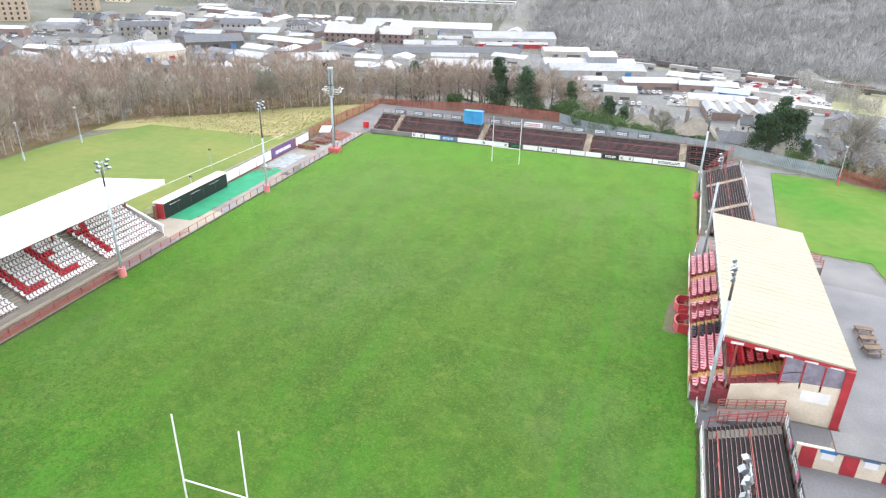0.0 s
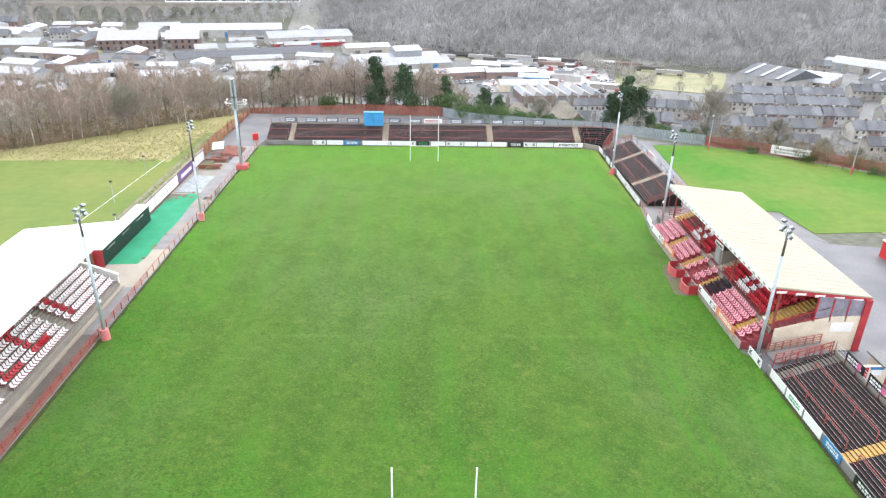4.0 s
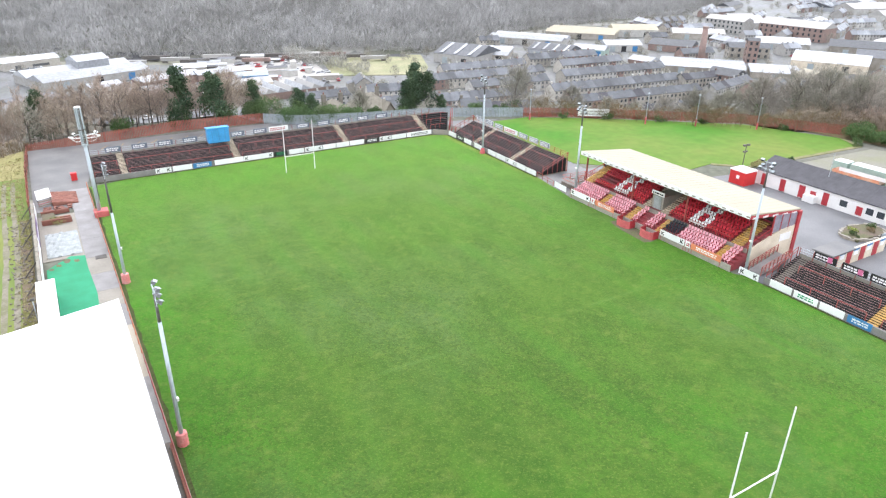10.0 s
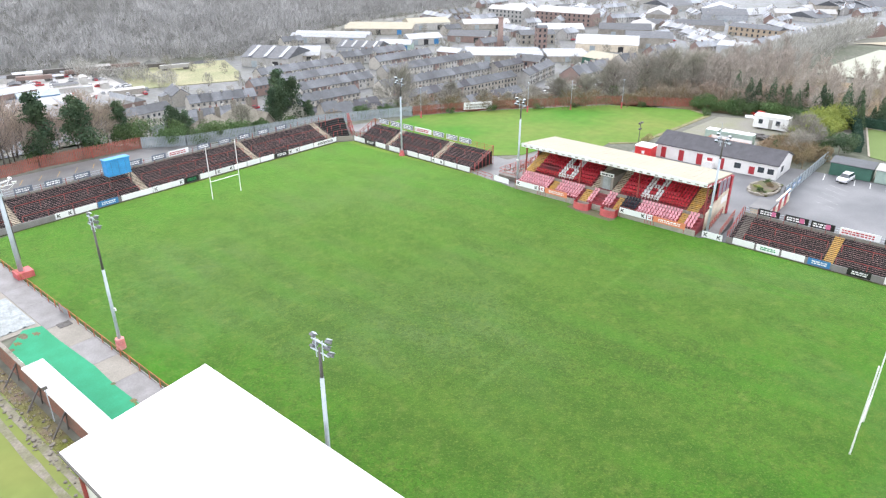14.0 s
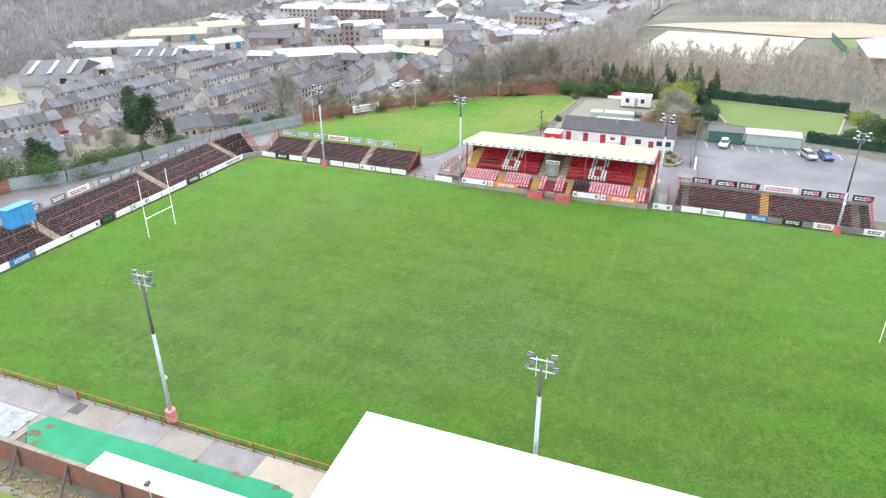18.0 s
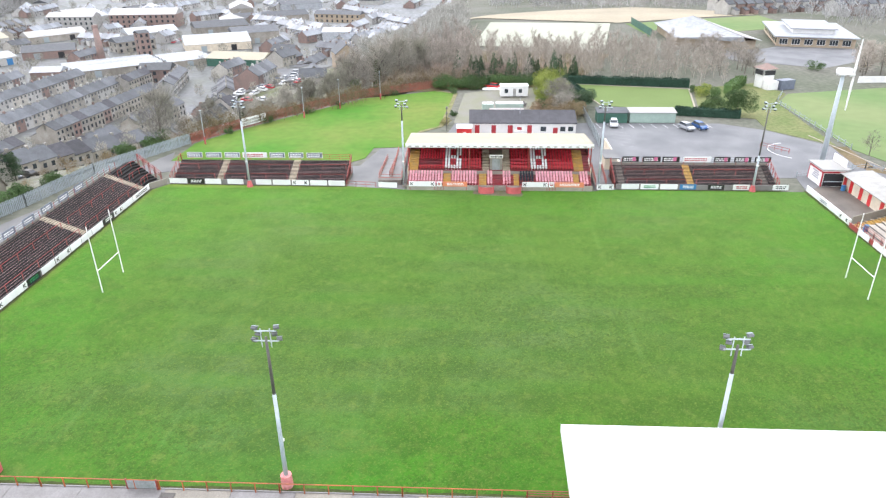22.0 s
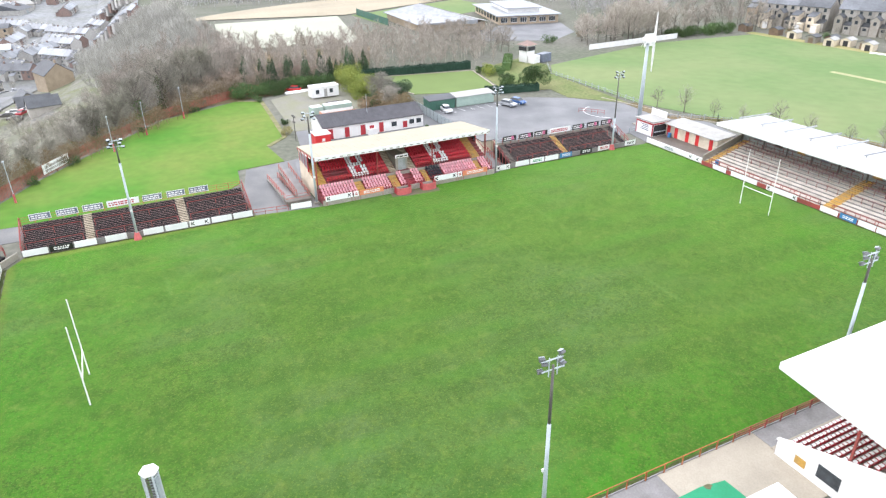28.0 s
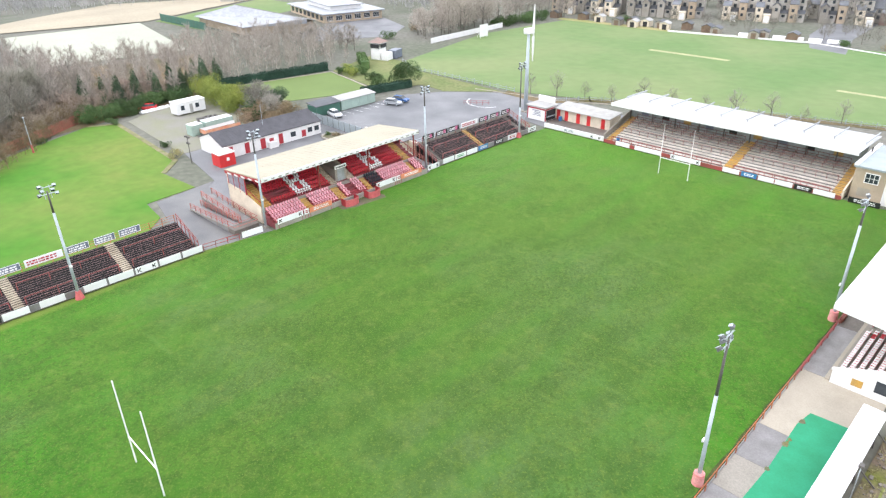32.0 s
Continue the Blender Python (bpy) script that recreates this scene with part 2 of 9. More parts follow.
seat_rose_sheen = mat("rose_sheen_seat", (0.72, 0.36, 0.4), 0.4, var=0.2, big=1.5, fine=14, bump=0.0, rand=0.15)
deck_red = mat("dark_red_deck", (0.27, 0.035, 0.045), 0.7, var=0.35, big=0.6, fine=7, bump=0.15, tint=(0.16, 0.05, 0.05))
seat_white = mat("white_seat", (0.78, 0.77, 0.76), 0.4, var=0.12, big=1.5, fine=14, bump=0.0, rand=0.06)
seat_black = mat("black_seat", (0.02, 0.022, 0.03), 0.4, var=0.2, big=1.5, fine=14, bump=0.0, rand=0.2)
yellow = mat("yellow_paint", (0.5, 0.29, 0.06), 0.65, var=0.35, big=1.2, fine=9, bump=0.1, tint=(0.33, 0.22, 0.09))
step_pale = mat("pale_stone_step", (0.56, 0.51, 0.45), 0.8, var=0.2, big=0.7, fine=9, bump=0.15, tint=(0.43, 0.385, 0.33), rand=0.1)
ballast = mat("dark_rail_band", (0.085, 0.085, 0.088), 0.9, var=0.3, big=0.2, fine=1.5, bump=0.2)
brown_path = mat("brown_path", (0.165, 0.142, 0.118), 0.6, var=0.3, big=0.3, fine=5, bump=0.2, tint=(0.1, 0.085, 0.072))
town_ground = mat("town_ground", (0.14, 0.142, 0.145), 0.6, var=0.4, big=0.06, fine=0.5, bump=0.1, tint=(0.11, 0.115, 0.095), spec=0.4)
# the same town ground lightened for distance, with the haze in its colour
ground_haze = mat("haze_town_ground", (0.22, 0.228, 0.235), 0.65, var=0.4, big=0.04, fine=0.3, bump=0.05, tint=(0.17, 0.175, 0.16), spec=0.3)
# slate and walls of the farthest houses, lightened: distance haze is in the colour
slate_haze = mat("haze_slate", (0.27, 0.285, 0.305), 0.4, var=0.25, big=0.1, fine=1.0, bump=0.05, tint=(0.2, 0.212, 0.23), isle=0.35)
wall_haze = mat("pale_far_walls", (0.46, 0.445, 0.42), 0.85, var=0.2, big=0.1, fine=1.0, bump=0.05, tint=(0.36, 0.345, 0.32), isle=0.3)
sooty_stone = mat("sooty_stone", (0.21, 0.19, 0.155), 0.85, var=0.3, big=0.5, fine=4, bump=0.2, tint=(0.15, 0.135, 0.11))
# hillside leaf litter, its colour greyed and raised to carry the haze
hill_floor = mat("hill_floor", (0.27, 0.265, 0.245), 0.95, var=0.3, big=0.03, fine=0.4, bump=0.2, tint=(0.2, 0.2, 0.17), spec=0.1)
roof_pale = mat("pale_works_roof", (0.36, 0.373, 0.388), 0.5, var=0.3, big=0.09, fine=0.8, bump=0.1, tint=(0.29, 0.302, 0.315), rand=0.22)
worn_line = mat("worn_line_paint", (0.36, 0.36, 0.35), 0.7, var=0.4, big=1.2, fine=5, bump=0.05)
white_paint = mat("white_paint", (0.78, 0.77, 0.75), 0.5, var=0.1, big=0.7, fine=6, bump=0.05)
board_white = mat("white_board", (0.8, 0.8, 0.8), 0.4, var=0.07, big=0.8, fine=5, bump=0.0, rand=0.06)
pad_pink = mat("pink_padding", (0.6, 0.17, 0.17), 0.6, var=0.25, big=1.2, fine=6, bump=0.1, tint=(0.62, 0.3, 0.28))
board_black = mat("black_board", (0.018, 0.018, 0.02), 0.35, var=0.2, big=1, fine=5, bump=0.0)
board_blue = mat("blue_board", (0.05, 0.2, 0.42), 0.35, var=0.15, big=1, fine=5, bump=0.0)
board_navy = mat("grey_navy_board", (0.15, 0.17, 0.22), 0.4, var=0.2, big=1, fine=5, bump=0.0)
board_orange = mat("orange_board", (0.72, 0.25, 0.13), 0.4, var=0.12, big=1, fine=5, bump=0.0)
board_green = mat("green_board", (0.03, 0.28, 0.12), 0.4, var=0.2, big=1, fine=5, bump=0.0)
board_pink = mat("pink_emblem", (0.62, 0.16, 0.3), 0.45, var=0.15, big=1, fine=5, bump=0.0)
board_purple = mat("purple_board", (0.16, 0.09, 0.25), 0.4, var=0.2, big=1, fine=5, bump=0.0)
roof_cream = mat("cream_sheet_roof", (0.37, 0.335, 0.245), 0.65, var=0.1, big=0.25, fine=3, bump=0.04)
roof_south = mat("south_sheet_roof", (0.44, 0.445, 0.44), 0.55, var=0.15, big=0.3, fine=3, bump=0.05, tint=(0.36, 0.36, 0.35))
roof_white = mat("white_sheet_roof", (0.88, 0.88, 0.87), 0.45, var=0.03, big=0.3, fine=3, bump=0.03)
roof_grey = mat("grey_sheet_roof", (0.35, 0.34, 0.32), 0.5, var=0.1, big=0.3, fine=3, bump=0.05)
cream_wall = mat("cream_render", (0.68, 0.6, 0.47), 0.8, var=0.15, big=0.5, fine=6, bump=0.1, tint=(0.55, 0.47, 0.36))
brick = mat("red_brick", (0.23, 0.1, 0.072), 0.85, var=0.35, big=0.6, fine=8, bump=0.3, tint=(0.22, 0.085, 0.06), rand=0.15)
brick_dull = mat("sooty_brick", (0.25, 0.17, 0.145), 0.85, var=0.3, big=0.3, fine=4, bump=0.2, tint=(0.19, 0.145, 0.125), rand=0.2)
stone_pale = mat("pale_stone", (0.4, 0.375, 0.335), 0.85, var=0.25, big=0.4, fine=4, bump=0.2, tint=(0.3, 0.28, 0.245), rand=0.2)
stone_roof = mat("stone_slab_roof", (0.25, 0.225, 0.18), 0.85, var=0.3, big=0.6, fine=4, bump=0.3, tint=(0.17, 0.155, 0.12))
brick_tan = mat("tan_brick", (0.42, 0.335, 0.24), 0.85, var=0.2, big=0.6, fine=8, bump=0.2, rand=0.1)
stone_wall = mat("sandstone", (0.34, 0.315, 0.275), 0.85, var=0.25, big=0.3, fine=4, bump=0.2, tint=(0.25, 0.225, 0.185), rand=0.2)
slate = mat("slate_roof", (0.085, 0.09, 0.098), 0.6, var=0.3, big=0.5, fine=5, bump=0.15, rand=0.3)
# paler than the near slate and sandstone: some distance haze is mixed into both
slate_thin_haze = mat("thin_haze_slate", (0.145, 0.153, 0.166), 0.55, var=0.3, big=0.15, fine=1.5, bump=0.1, tint=(0.085, 0.09, 0.098), rand=0.25, isle=0.4)
wall_thin_haze = mat("thin_haze_stone", (0.43, 0.405, 0.355), 0.85, var=0.25, big=0.1, fine=1.5, bump=0.1, tint=(0.34, 0.32, 0.28), isle=0.3)
wet_asphalt = mat("wet_asphalt", (0.1, 0.103, 0.108), 0.5, var=0.3, big=0.1, fine=1.0, bump=0.05, tint=(0.145, 0.147, 0.15))
pale_yard = mat("pale_yard", (0.44, 0.42, 0.385), 0.6, var=0.35, big=0.06, fine=0.4, bump=0.1, tint=(0.27, 0.262, 0.245))
roof_wet = mat("wet_white_roof", (0.43, 0.447, 0.465), 0.5, var=0.2, big=0.09, fine=0.6, bump=0.1, tint=(0.32, 0.335, 0.355), isle=0.35)
tile_dark = mat("dark_roof_tile", (0.07, 0.068, 0.075), 0.85, var=0.25, big=0.8, fine=6, bump=0.2, rand=0.2)
galv = mat("galvanised_steel", (0.44, 0.49, 0.52), 0.55, metal=0.1, var=0.15, big=1, fine=9, bump=0.05)
steel_dark = mat("weathered_steel", (0.12, 0.11, 0.1), 0.6, metal=0.2, var=0.25, big=1, fine=9, bump=0.05)
lamp_shell = mat("dull_lamp_shell", (0.17, 0.175, 0.18), 0.55, metal=0.2, var=0.2, big=2, fine=8, bump=0.0, rand=0.2)
lamp_glass = mat("lamp_glass", (0.5, 0.52, 0.53), 0.2, var=0.1, big=2, fine=8, bump=0.0)
screen_glass = mat("hazy_screen", (0.27, 0.25, 0.3), 0.3, var=0.3, big=0.7, fine=3, bump=0.0)
render_grey = mat("grey_render", (0.42, 0.41, 0.385), 0.85, var=0.2, big=0.5, fine=4, bump=0.1, tint=(0.33, 0.32, 0.295), rand=0.15)
rail_maroon = mat("maroon_rail", (0.2, 0.05, 0.045), 0.6, var=0.3, big=1.0, fine=10, bump=0.1, tint=(0.14, 0.05, 0.045))
# window glass greyed up for distant houses, haze put into its colour
pane_haze = mat("haze_pane", (0.11, 0.115, 0.12), 0.3, var=0.3, big=0.5, fine=3, bump=0.0)
glass = mat("window_glass", (0.05, 0.06, 0.07), 0.12, var=0.3, big=0.8, fine=3, bump=0.0)
dark_inside = mat("dark_recess", (0.03, 0.03, 0.032), 0.8, var=0.2)
carpet = mat("green_carpet", (0.016, 0.22, 0.1), 0.85, var=0.12, big=0.4, fine=7, bump=0.15, tint=(0.022, 0.27, 0.135))
tarp_blue = mat("blue_cladding", (0.05, 0.3, 0.62), 0.5, var=0.2, big=0.7, fine=5, bump=0.15)
sheet_grey = mat("grey_tarpaulin", (0.31, 0.335, 0.335), 0.5, var=0.25, big=0.9, fine=5, bump=0.5, tint=(0.21, 0.23, 0.22))
palisade = mat("palisade_steel", (0.33, 0.375, 0.39), 0.55, metal=0.15, var=0.15, big=0.5, fine=6, bump=0.05)
fence_red = mat("red_steel_fence", (0.34, 0.105, 0.075), 0.6, var=0.25, big=0.4, fine=6, bump=0.1, tint=(0.24, 0.085, 0.06))
timber = mat("weathered_timber", (0.2, 0.14, 0.095), 0.85, var=0.3, big=1, fine=8, bump=0.2)
field_dull = mat("dull_field_grass", (0.18, 0.205, 0.058), 0.9, var=0.12, big=0.05, fine=0.5, bump=0.05, tint=(0.115, 0.18, 0.045), spec=0.15)
track = mat("mossy_track", (0.175, 0.135, 0.1), 0.95, var=0.4, big=0.35, fine=4, bump=0.7, tint=(0.14, 0.15, 0.04), spec=0.1)
rut = mat("wheel_rut", (0.25, 0.225, 0.185), 0.95, var=0.35, big=0.5, fine=4, bump=0.4, tint=(0.16, 0.16, 0.09), spec=0.1)
straw = mat("dry_straw", (0.42, 0.37, 0.21), 0.95, var=0.3, big=0.2, fine=2, bump=0.0, tint=(0.33, 0.32, 0.15), spec=0.1)
brick_old = mat("old_wall_brick", (0.27, 0.115, 0.075), 0.85, var=0.35, big=0.55, fine=7, bump=0.4, tint=(0.17, 0.115, 0.085))
rubble = mat("rubble_stones", (0.21, 0.19, 0.16), 0.9, var=0.35, big=1.0, fine=6, bump=0.3, tint=(0.16, 0.14, 0.12), spec=0.2)
dark_turf = mat("dark_turf", (0.045, 0.06, 0.02), 0.95, var=0.4, big=0.5, fine=4, bump=0.3, tint=(0.07, 0.075, 0.03), spec=0.1)
earth = mat("bare_earth", (0.14, 0.105, 0.08), 0.95, var=0.35, big=0.5, fine=5, bump=0.6, tint=(0.1, 0.11, 0.045))
shed_green = mat("green_shed", (0.05, 0.14, 0.1), 0.6, var=0.2, big=0.6, fine=5, bump=0.1)
shed_pale = mat("pale_green_shed", (0.34, 0.44, 0.38), 0.5, var=0.15, big=0.6, fine=5, bump=0.1)
bark = mat("bark", (0.17, 0.15, 0.125), 0.9, var=0.35, big=0.5, fine=4, bump=0.3, rand=0.25)
birch_bark = mat("birch_bark", (0.6, 0.55, 0.48), 0.85, var=0.35, big=0.8, fine=3, bump=0.2, tint=(0.26, 0.22, 0.18))
twig_dark = mat("dark_twigs", (0.34, 0.315, 0.275), 0.9, var=0.3, big=0.08, fine=0.6, bump=0.0, tint=(0.26, 0.255, 0.2), rand=0.25, spec=0.1, isle=0.3)
twig = mat("bare_twigs", (0.42, 0.372, 0.325), 0.9, var=0.3, big=0.03, fine=0.6, bump=0.0, tint=(0.34, 0.31, 0.26), rand=0.2, spec=0.1, isle=0.25)
twig_red = mat("birch_twigs", (0.36, 0.28, 0.24), 0.9, var=0.25, big=0.04, fine=0.5, bump=0.0, tint=(0.31, 0.265, 0.2), spec=0.1, isle=0.25)
# twigs of the distant woods, greyed and lightened as haze would
twig_haze = mat("haze_twigs", (0.42, 0.415, 0.405), 0.9, var=0.2, big=0.02, fine=0.1, bump=0.0, tint=(0.31, 0.305, 0.29), spec=0.1, isle=0.16)
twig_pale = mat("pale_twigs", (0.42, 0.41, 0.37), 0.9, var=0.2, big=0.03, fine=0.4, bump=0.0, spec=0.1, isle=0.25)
hedge_dark = mat("dark_hedge", (0.035, 0.075, 0.05), 0.8, var=0.3, big=0.4, fine=3, bump=0.2, spec=0.2, isle=0.3)
needle = mat("conifer_needles", (0.062, 0.105, 0.062), 0.85, var=0.4, big=0.3, fine=2, bump=0.0, tint=(0.085, 0.12, 0.06), rand=0.25, spec=0.15, isle=0.35)
leaf = mat("evergreen_leaves", (0.06, 0.115, 0.036), 0.7, var=0.4, big=0.3, fine=2, bump=0.0, tint=(0.09, 0.14, 0.045), rand=0.3, spec=0.3, isle=0.35)
leaf_yellow = mat("golden_leaves", (0.27, 0.3, 0.06), 0.7, var=0.3, big=0.4, fine=2, bump=0.0, tint=(0.2, 0.25, 0.055), spec=0.3, isle=0.3)
scrub = mat("dead_scrub", (0.26, 0.19, 0.125), 0.9, var=0.35, big=0.2, fine=1.5, bump=0.0, tint=(0.2, 0.165, 0.09), rand=0.2, spec=0.1, isle=0.3)
car_silver = mat("silver_car_paint", (0.5, 0.52, 0.54), 0.25, metal=0.5, var=0.05, bump=0.0)
car_white = mat("white_car_paint", (0.78, 0.78, 0.78), 0.25, var=0.05, bump=0.0)
car_blue = mat("blue_car_paint", (0.05, 0.12, 0.3), 0.25, metal=0.2, var=0.05, bump=0.0)
rubber = mat("rubber", (0.02, 0.02, 0.02), 0.8, var=0.2, bump=0.0)
orange_side = mat("faded_orange", (0.6, 0.22, 0.12), 0.6, var=0.25, big=0.9, fine=6, bump=0.1, tint=(0.62, 0.38, 0.26))
red_bright = mat("bright_red", (0.6, 0.03, 0.03), 0.45, var=0.15, big=0.8, fine=6, bump=0.05)


# ---- mesh helpers ----
class Shape:
    """Collects faces for one mesh."""

    def __init__(self):
        self.v, self.f = [], []

    def add(self, verts, faces):
        k = len(self.v)
        self.v += [tuple(p) for p in verts]
        self.f += [tuple(i + k for i in q) for q in faces]
        return self

    def box(self, x0, x1, y0, y1, z0, z1):
        v = [(x, y, z) for z in (z0, z1) for x, y in ((x0, y0), (x1, y0), (x1, y1), (x0, y1))]
        return self.add(v, [(3, 2, 1, 0), (4, 5, 6, 7), (0, 1, 5, 4), (1, 2, 6, 5), (2, 3, 7, 6), (3, 0, 4, 7)])

    def beam(self, a, b, w, h=None):
        """A bar of section w by h from a to b."""
        a, b = Vector(a), Vector(b)
        d = (b - a).normalized()
        up = Vector((0, 0, 1)) if abs(d.z) < 0.95 else Vector((1, 0, 0))
        s = d.cross(up).normalized() * w / 2
        u = s.cross(d).normalized() * (h or w) / 2
        v = [p + i * s + j * u for p in (a, b) for i, j in ((-1, -1), (1, -1), (1, 1), (-1, 1))]
        return self.add(v, [(3, 2, 1, 0), (4, 5, 6, 7), (0, 1, 5, 4), (1, 2, 6, 5), (2, 3, 7, 6), (3, 0, 4, 7)])

    def tube(self, a, b, r0, r1=None, n=8, cap=True):
        a, b = Vector(a), Vector(b)
        r1 = r0 if r1 is None else r1
        d = (b - a).normalized()
        up = Vector((0, 0, 1)) if abs(d.z) < 0.95 else Vector((1, 0, 0))
        s = d.cross(up).normalized()
        u = s.cross(d)
        v = [p + r * (math.cos(6.28319 * k / n) * s + math.sin(6.28319 * k / n) * u) for p, r in ((a, r0), (b, r1)) for k in range(n)]
        f = [(k, (k + 1) % n, n + (k + 1) % n, n + k) for k in range(n)]
        if cap:
            f += [tuple(range(n - 1, -1, -1)), tuple(range(n, 2 * n))]
        return self.add(v, f)

    def prism(self, pts, z0, z1):
        """A flat outline of (x, y) drawn up from z0 to z1."""
        n = len(pts)
        if sum(p[0] * q[1] - q[0] * p[1] for p, q in zip(pts, pts[1:] + pts[:1])) < 0:
            pts = pts[::-1]
        v = [(x, y, z0) for x, y in pts] + [(x, y, z1) for x, y in pts]
        return self.add(v, [tuple(range(n - 1, -1, -1)), tuple(range(n, 2 * n))] + [(k, (k + 1) % n, n + (k + 1) % n, n + k) for k in range(n)])

    def along_y(self, pts, y0, y1):
        """An outline of (x, z) drawn along y."""
        n = len(pts)
        v = [(x, y0, z) for x, z in pts] + [(x, y1, z) for x, z in pts]
        return self.add(v, [tuple(range(n)), tuple(range(2 * n - 1, n - 1, -1))] + [(k, n + k, n + (k + 1) % n, (k + 1) % n) for k in range(n)])

    def along_x(self, pts, x0, x1):
        """An outline of (y, z) drawn along x."""
        n = len(pts)
        v = [(x0, y, z) for y, z in pts] + [(x1, y, z) for y, z in pts]
        return self.add(v, [tuple(range(n)), tuple(range(2 * n - 1, n - 1, -1))] + [(k, n + k, n + (k + 1) % n, (k + 1) % n) for k in range(n)])

    def mesh(self, name, material, smooth=False):
        me = bpy.data.meshes.new(name)
        me.from_pydata(self.v, [], self.f)
        bm_ = bmesh.new()
        bm_.from_mesh(me)
        bmesh.ops.recalc_face_normals(bm_, faces=bm_.faces)
        bm_.to_mesh(me)
        bm_.free()
        me.materials.append(material)
        if smooth:
            me.polygons.foreach_set("use_smooth", [True] * len(me.polygons))
        return me


def thing(name, label, category, m=None, group="", kind=""):
    """An Empty at a thing's base, to carry its parts."""
    ob = new(name)
    ob.empty_display_size = 0.2
    ob.matrix_basis = m or Matrix()
    return tagged(ob, label, category, group, kind)


def part(name, shape, material, parent, label="", smooth=False, kind=""):
    ob = new(name, shape.mesh(name, material, smooth))
    ob.parent = parent
    return tagged(ob, label, kind=kind)


def solid(name, shape, material, label, category, m=None, group="", kind="", smooth=False):
    """A thing of one mesh."""
    ob = new(name, shape.mesh(name, material, smooth))
    ob.matrix_basis = m or Matrix()
    return tagged(ob, label, category, group, kind)


def piece(name, me, parent, m):
    ob = new(name, me)
    ob.parent = parent
    ob.matrix_basis = m
    return ob


def np_mesh(name, v, t, material):
    """A mesh of triangles from arrays."""
    me = bpy.data.meshes.new(name)
    v, t = np.ascontiguousarray(v, np.float32), np.ascontiguousarray(t, np.int32)
    me.vertices.add(len(v))
    me.vertices.foreach_set("co", v.ravel())
    me.loops.add(t.size)
    me.loops.foreach_set("vertex_index", t.ravel())
    me.polygons.add(len(t))
    me.polygons.foreach_set("loop_start", np.arange(0, t.size, 3, dtype=np.int32))
    me.update(calc_edges=True)
    me.materials.append(material)
    return me


def bars(shape, x0, x1, z0, z1, y, depth, seed, rows=2):
    """Unreadable writing: short bars of uneven length in rows, standing proud of a face at y."""
    r = random.Random(seed)
    hgt = (z1 - z0) / (rows * 1.7)
    for k in range(rows):
        z, x = z1 - (k + 1) * hgt * 1.6, x0
        while x < x1 - 0.1:
            w = min(r.uniform(0.12, 0.5), x1 - x)
            shape.box(x, x + w, y - depth, y, z, z + hgt)
            x += w + r.uniform(0.06, 0.14)
    return shape


# ---- ground ----
def sstep(a, b, x):
    u = np.clip((x - a) / (b - a), 0, 1)
    return u * u * (3 - 2 * u)


def hill_foot(x):
    """Where the wooded hill begins to rise beyond the railway."""
    return np.interp(x, (-600, -100, -25, 14, 82, 150, 197, 267, 356, 523, 800), (655, 560, 488, 476, 460, 424, 430, 476, 502, 522, 565))


def land(x, y):
    """Height of the ground: a plateau for the sports grounds, a valley to the north and east, a wooded hill beyond it."""
    x, y = np.asarray(x, float), np.asarray(y, float)
    north = y - 166
    north_east = (x - 40) * 0.672 + (y - 141) * 0.741 - np.maximum(0, x - 110) * 0.62 * (1 - sstep(85, 170, y))
    drop = np.maximum(sstep(0, 110, north) * sstep(-75, -40, x), sstep(2, 110, north_east))
    drop = np.maximum(drop, sstep(-10, 190, y - 150) * (1 - sstep(-75, -40, x)))
    drop = drop * (1 - 0.5 * sstep(115, 150, x) * (1 - sstep(212, 255, x)) * sstep(100, 125, y) * (1 - sstep(165, 195, y)))
    rise = np.clip(y - hill_foot(x), 0, 400) * 0.3
    west = np.clip(-330 - x, 0, 300) * 0.06 * sstep(200, 350, y)
    south_east = -9 * sstep(240, 420, x) * (1 - drop)
    brow = np.interp(x, (-24, -14, 0, 16, 36, 45, 56, 78, 91), (164, 156.5, 152.3, 149, 138.6, 133, 125.4, 108.3, 88.5))
    bank = 5.5 * sstep(3, 17, (y - brow) * 0.85) * sstep(-26, -12, x) * (1 - sstep(82, 100, x))
    return -0.06 - 33 * drop - bank * (1 - drop) + rise + west + south_east + np.clip(x - 520, 0, 500) * 0.06


def axis(lo, a, b, hi, fine, coarse):
    return np.concatenate([np.arange(lo, a, coarse), np.arange(a, b, fine), np.arange(b, hi + 1, coarse)])


gx, gy = axis(-1200, -208, 360, 1600, 8, 20), axis(-900, -120, 300, 1700, 8, 20)
GX, GY = np.meshgrid(gx, gy)
idx = np.arange(GX.size).reshape(GX.shape)
quad = np.stack([idx[:-1, :-1], idx[:-1, 1:], idx[1:, 1:], idx[1:, :-1]], -1).reshape(-1, 4)
tri = np.concatenate([quad[:, [0, 1, 2]], quad[:, [0, 2, 3]]])
ground = new("ground", np_mesh("ground", np.stack([GX, GY, land(GX, GY)], -1).reshape(-1, 3), tri, rough_land))
tagged(ground, "rough winter ground falling into a valley round the stadium", "ground", kind="structure")


def sheet(name, pts, top, material, label, category="ground", thick=0.12):
    return solid(name, Shape().prism(pts, top - thick, top), material, label, category, kind="structure")


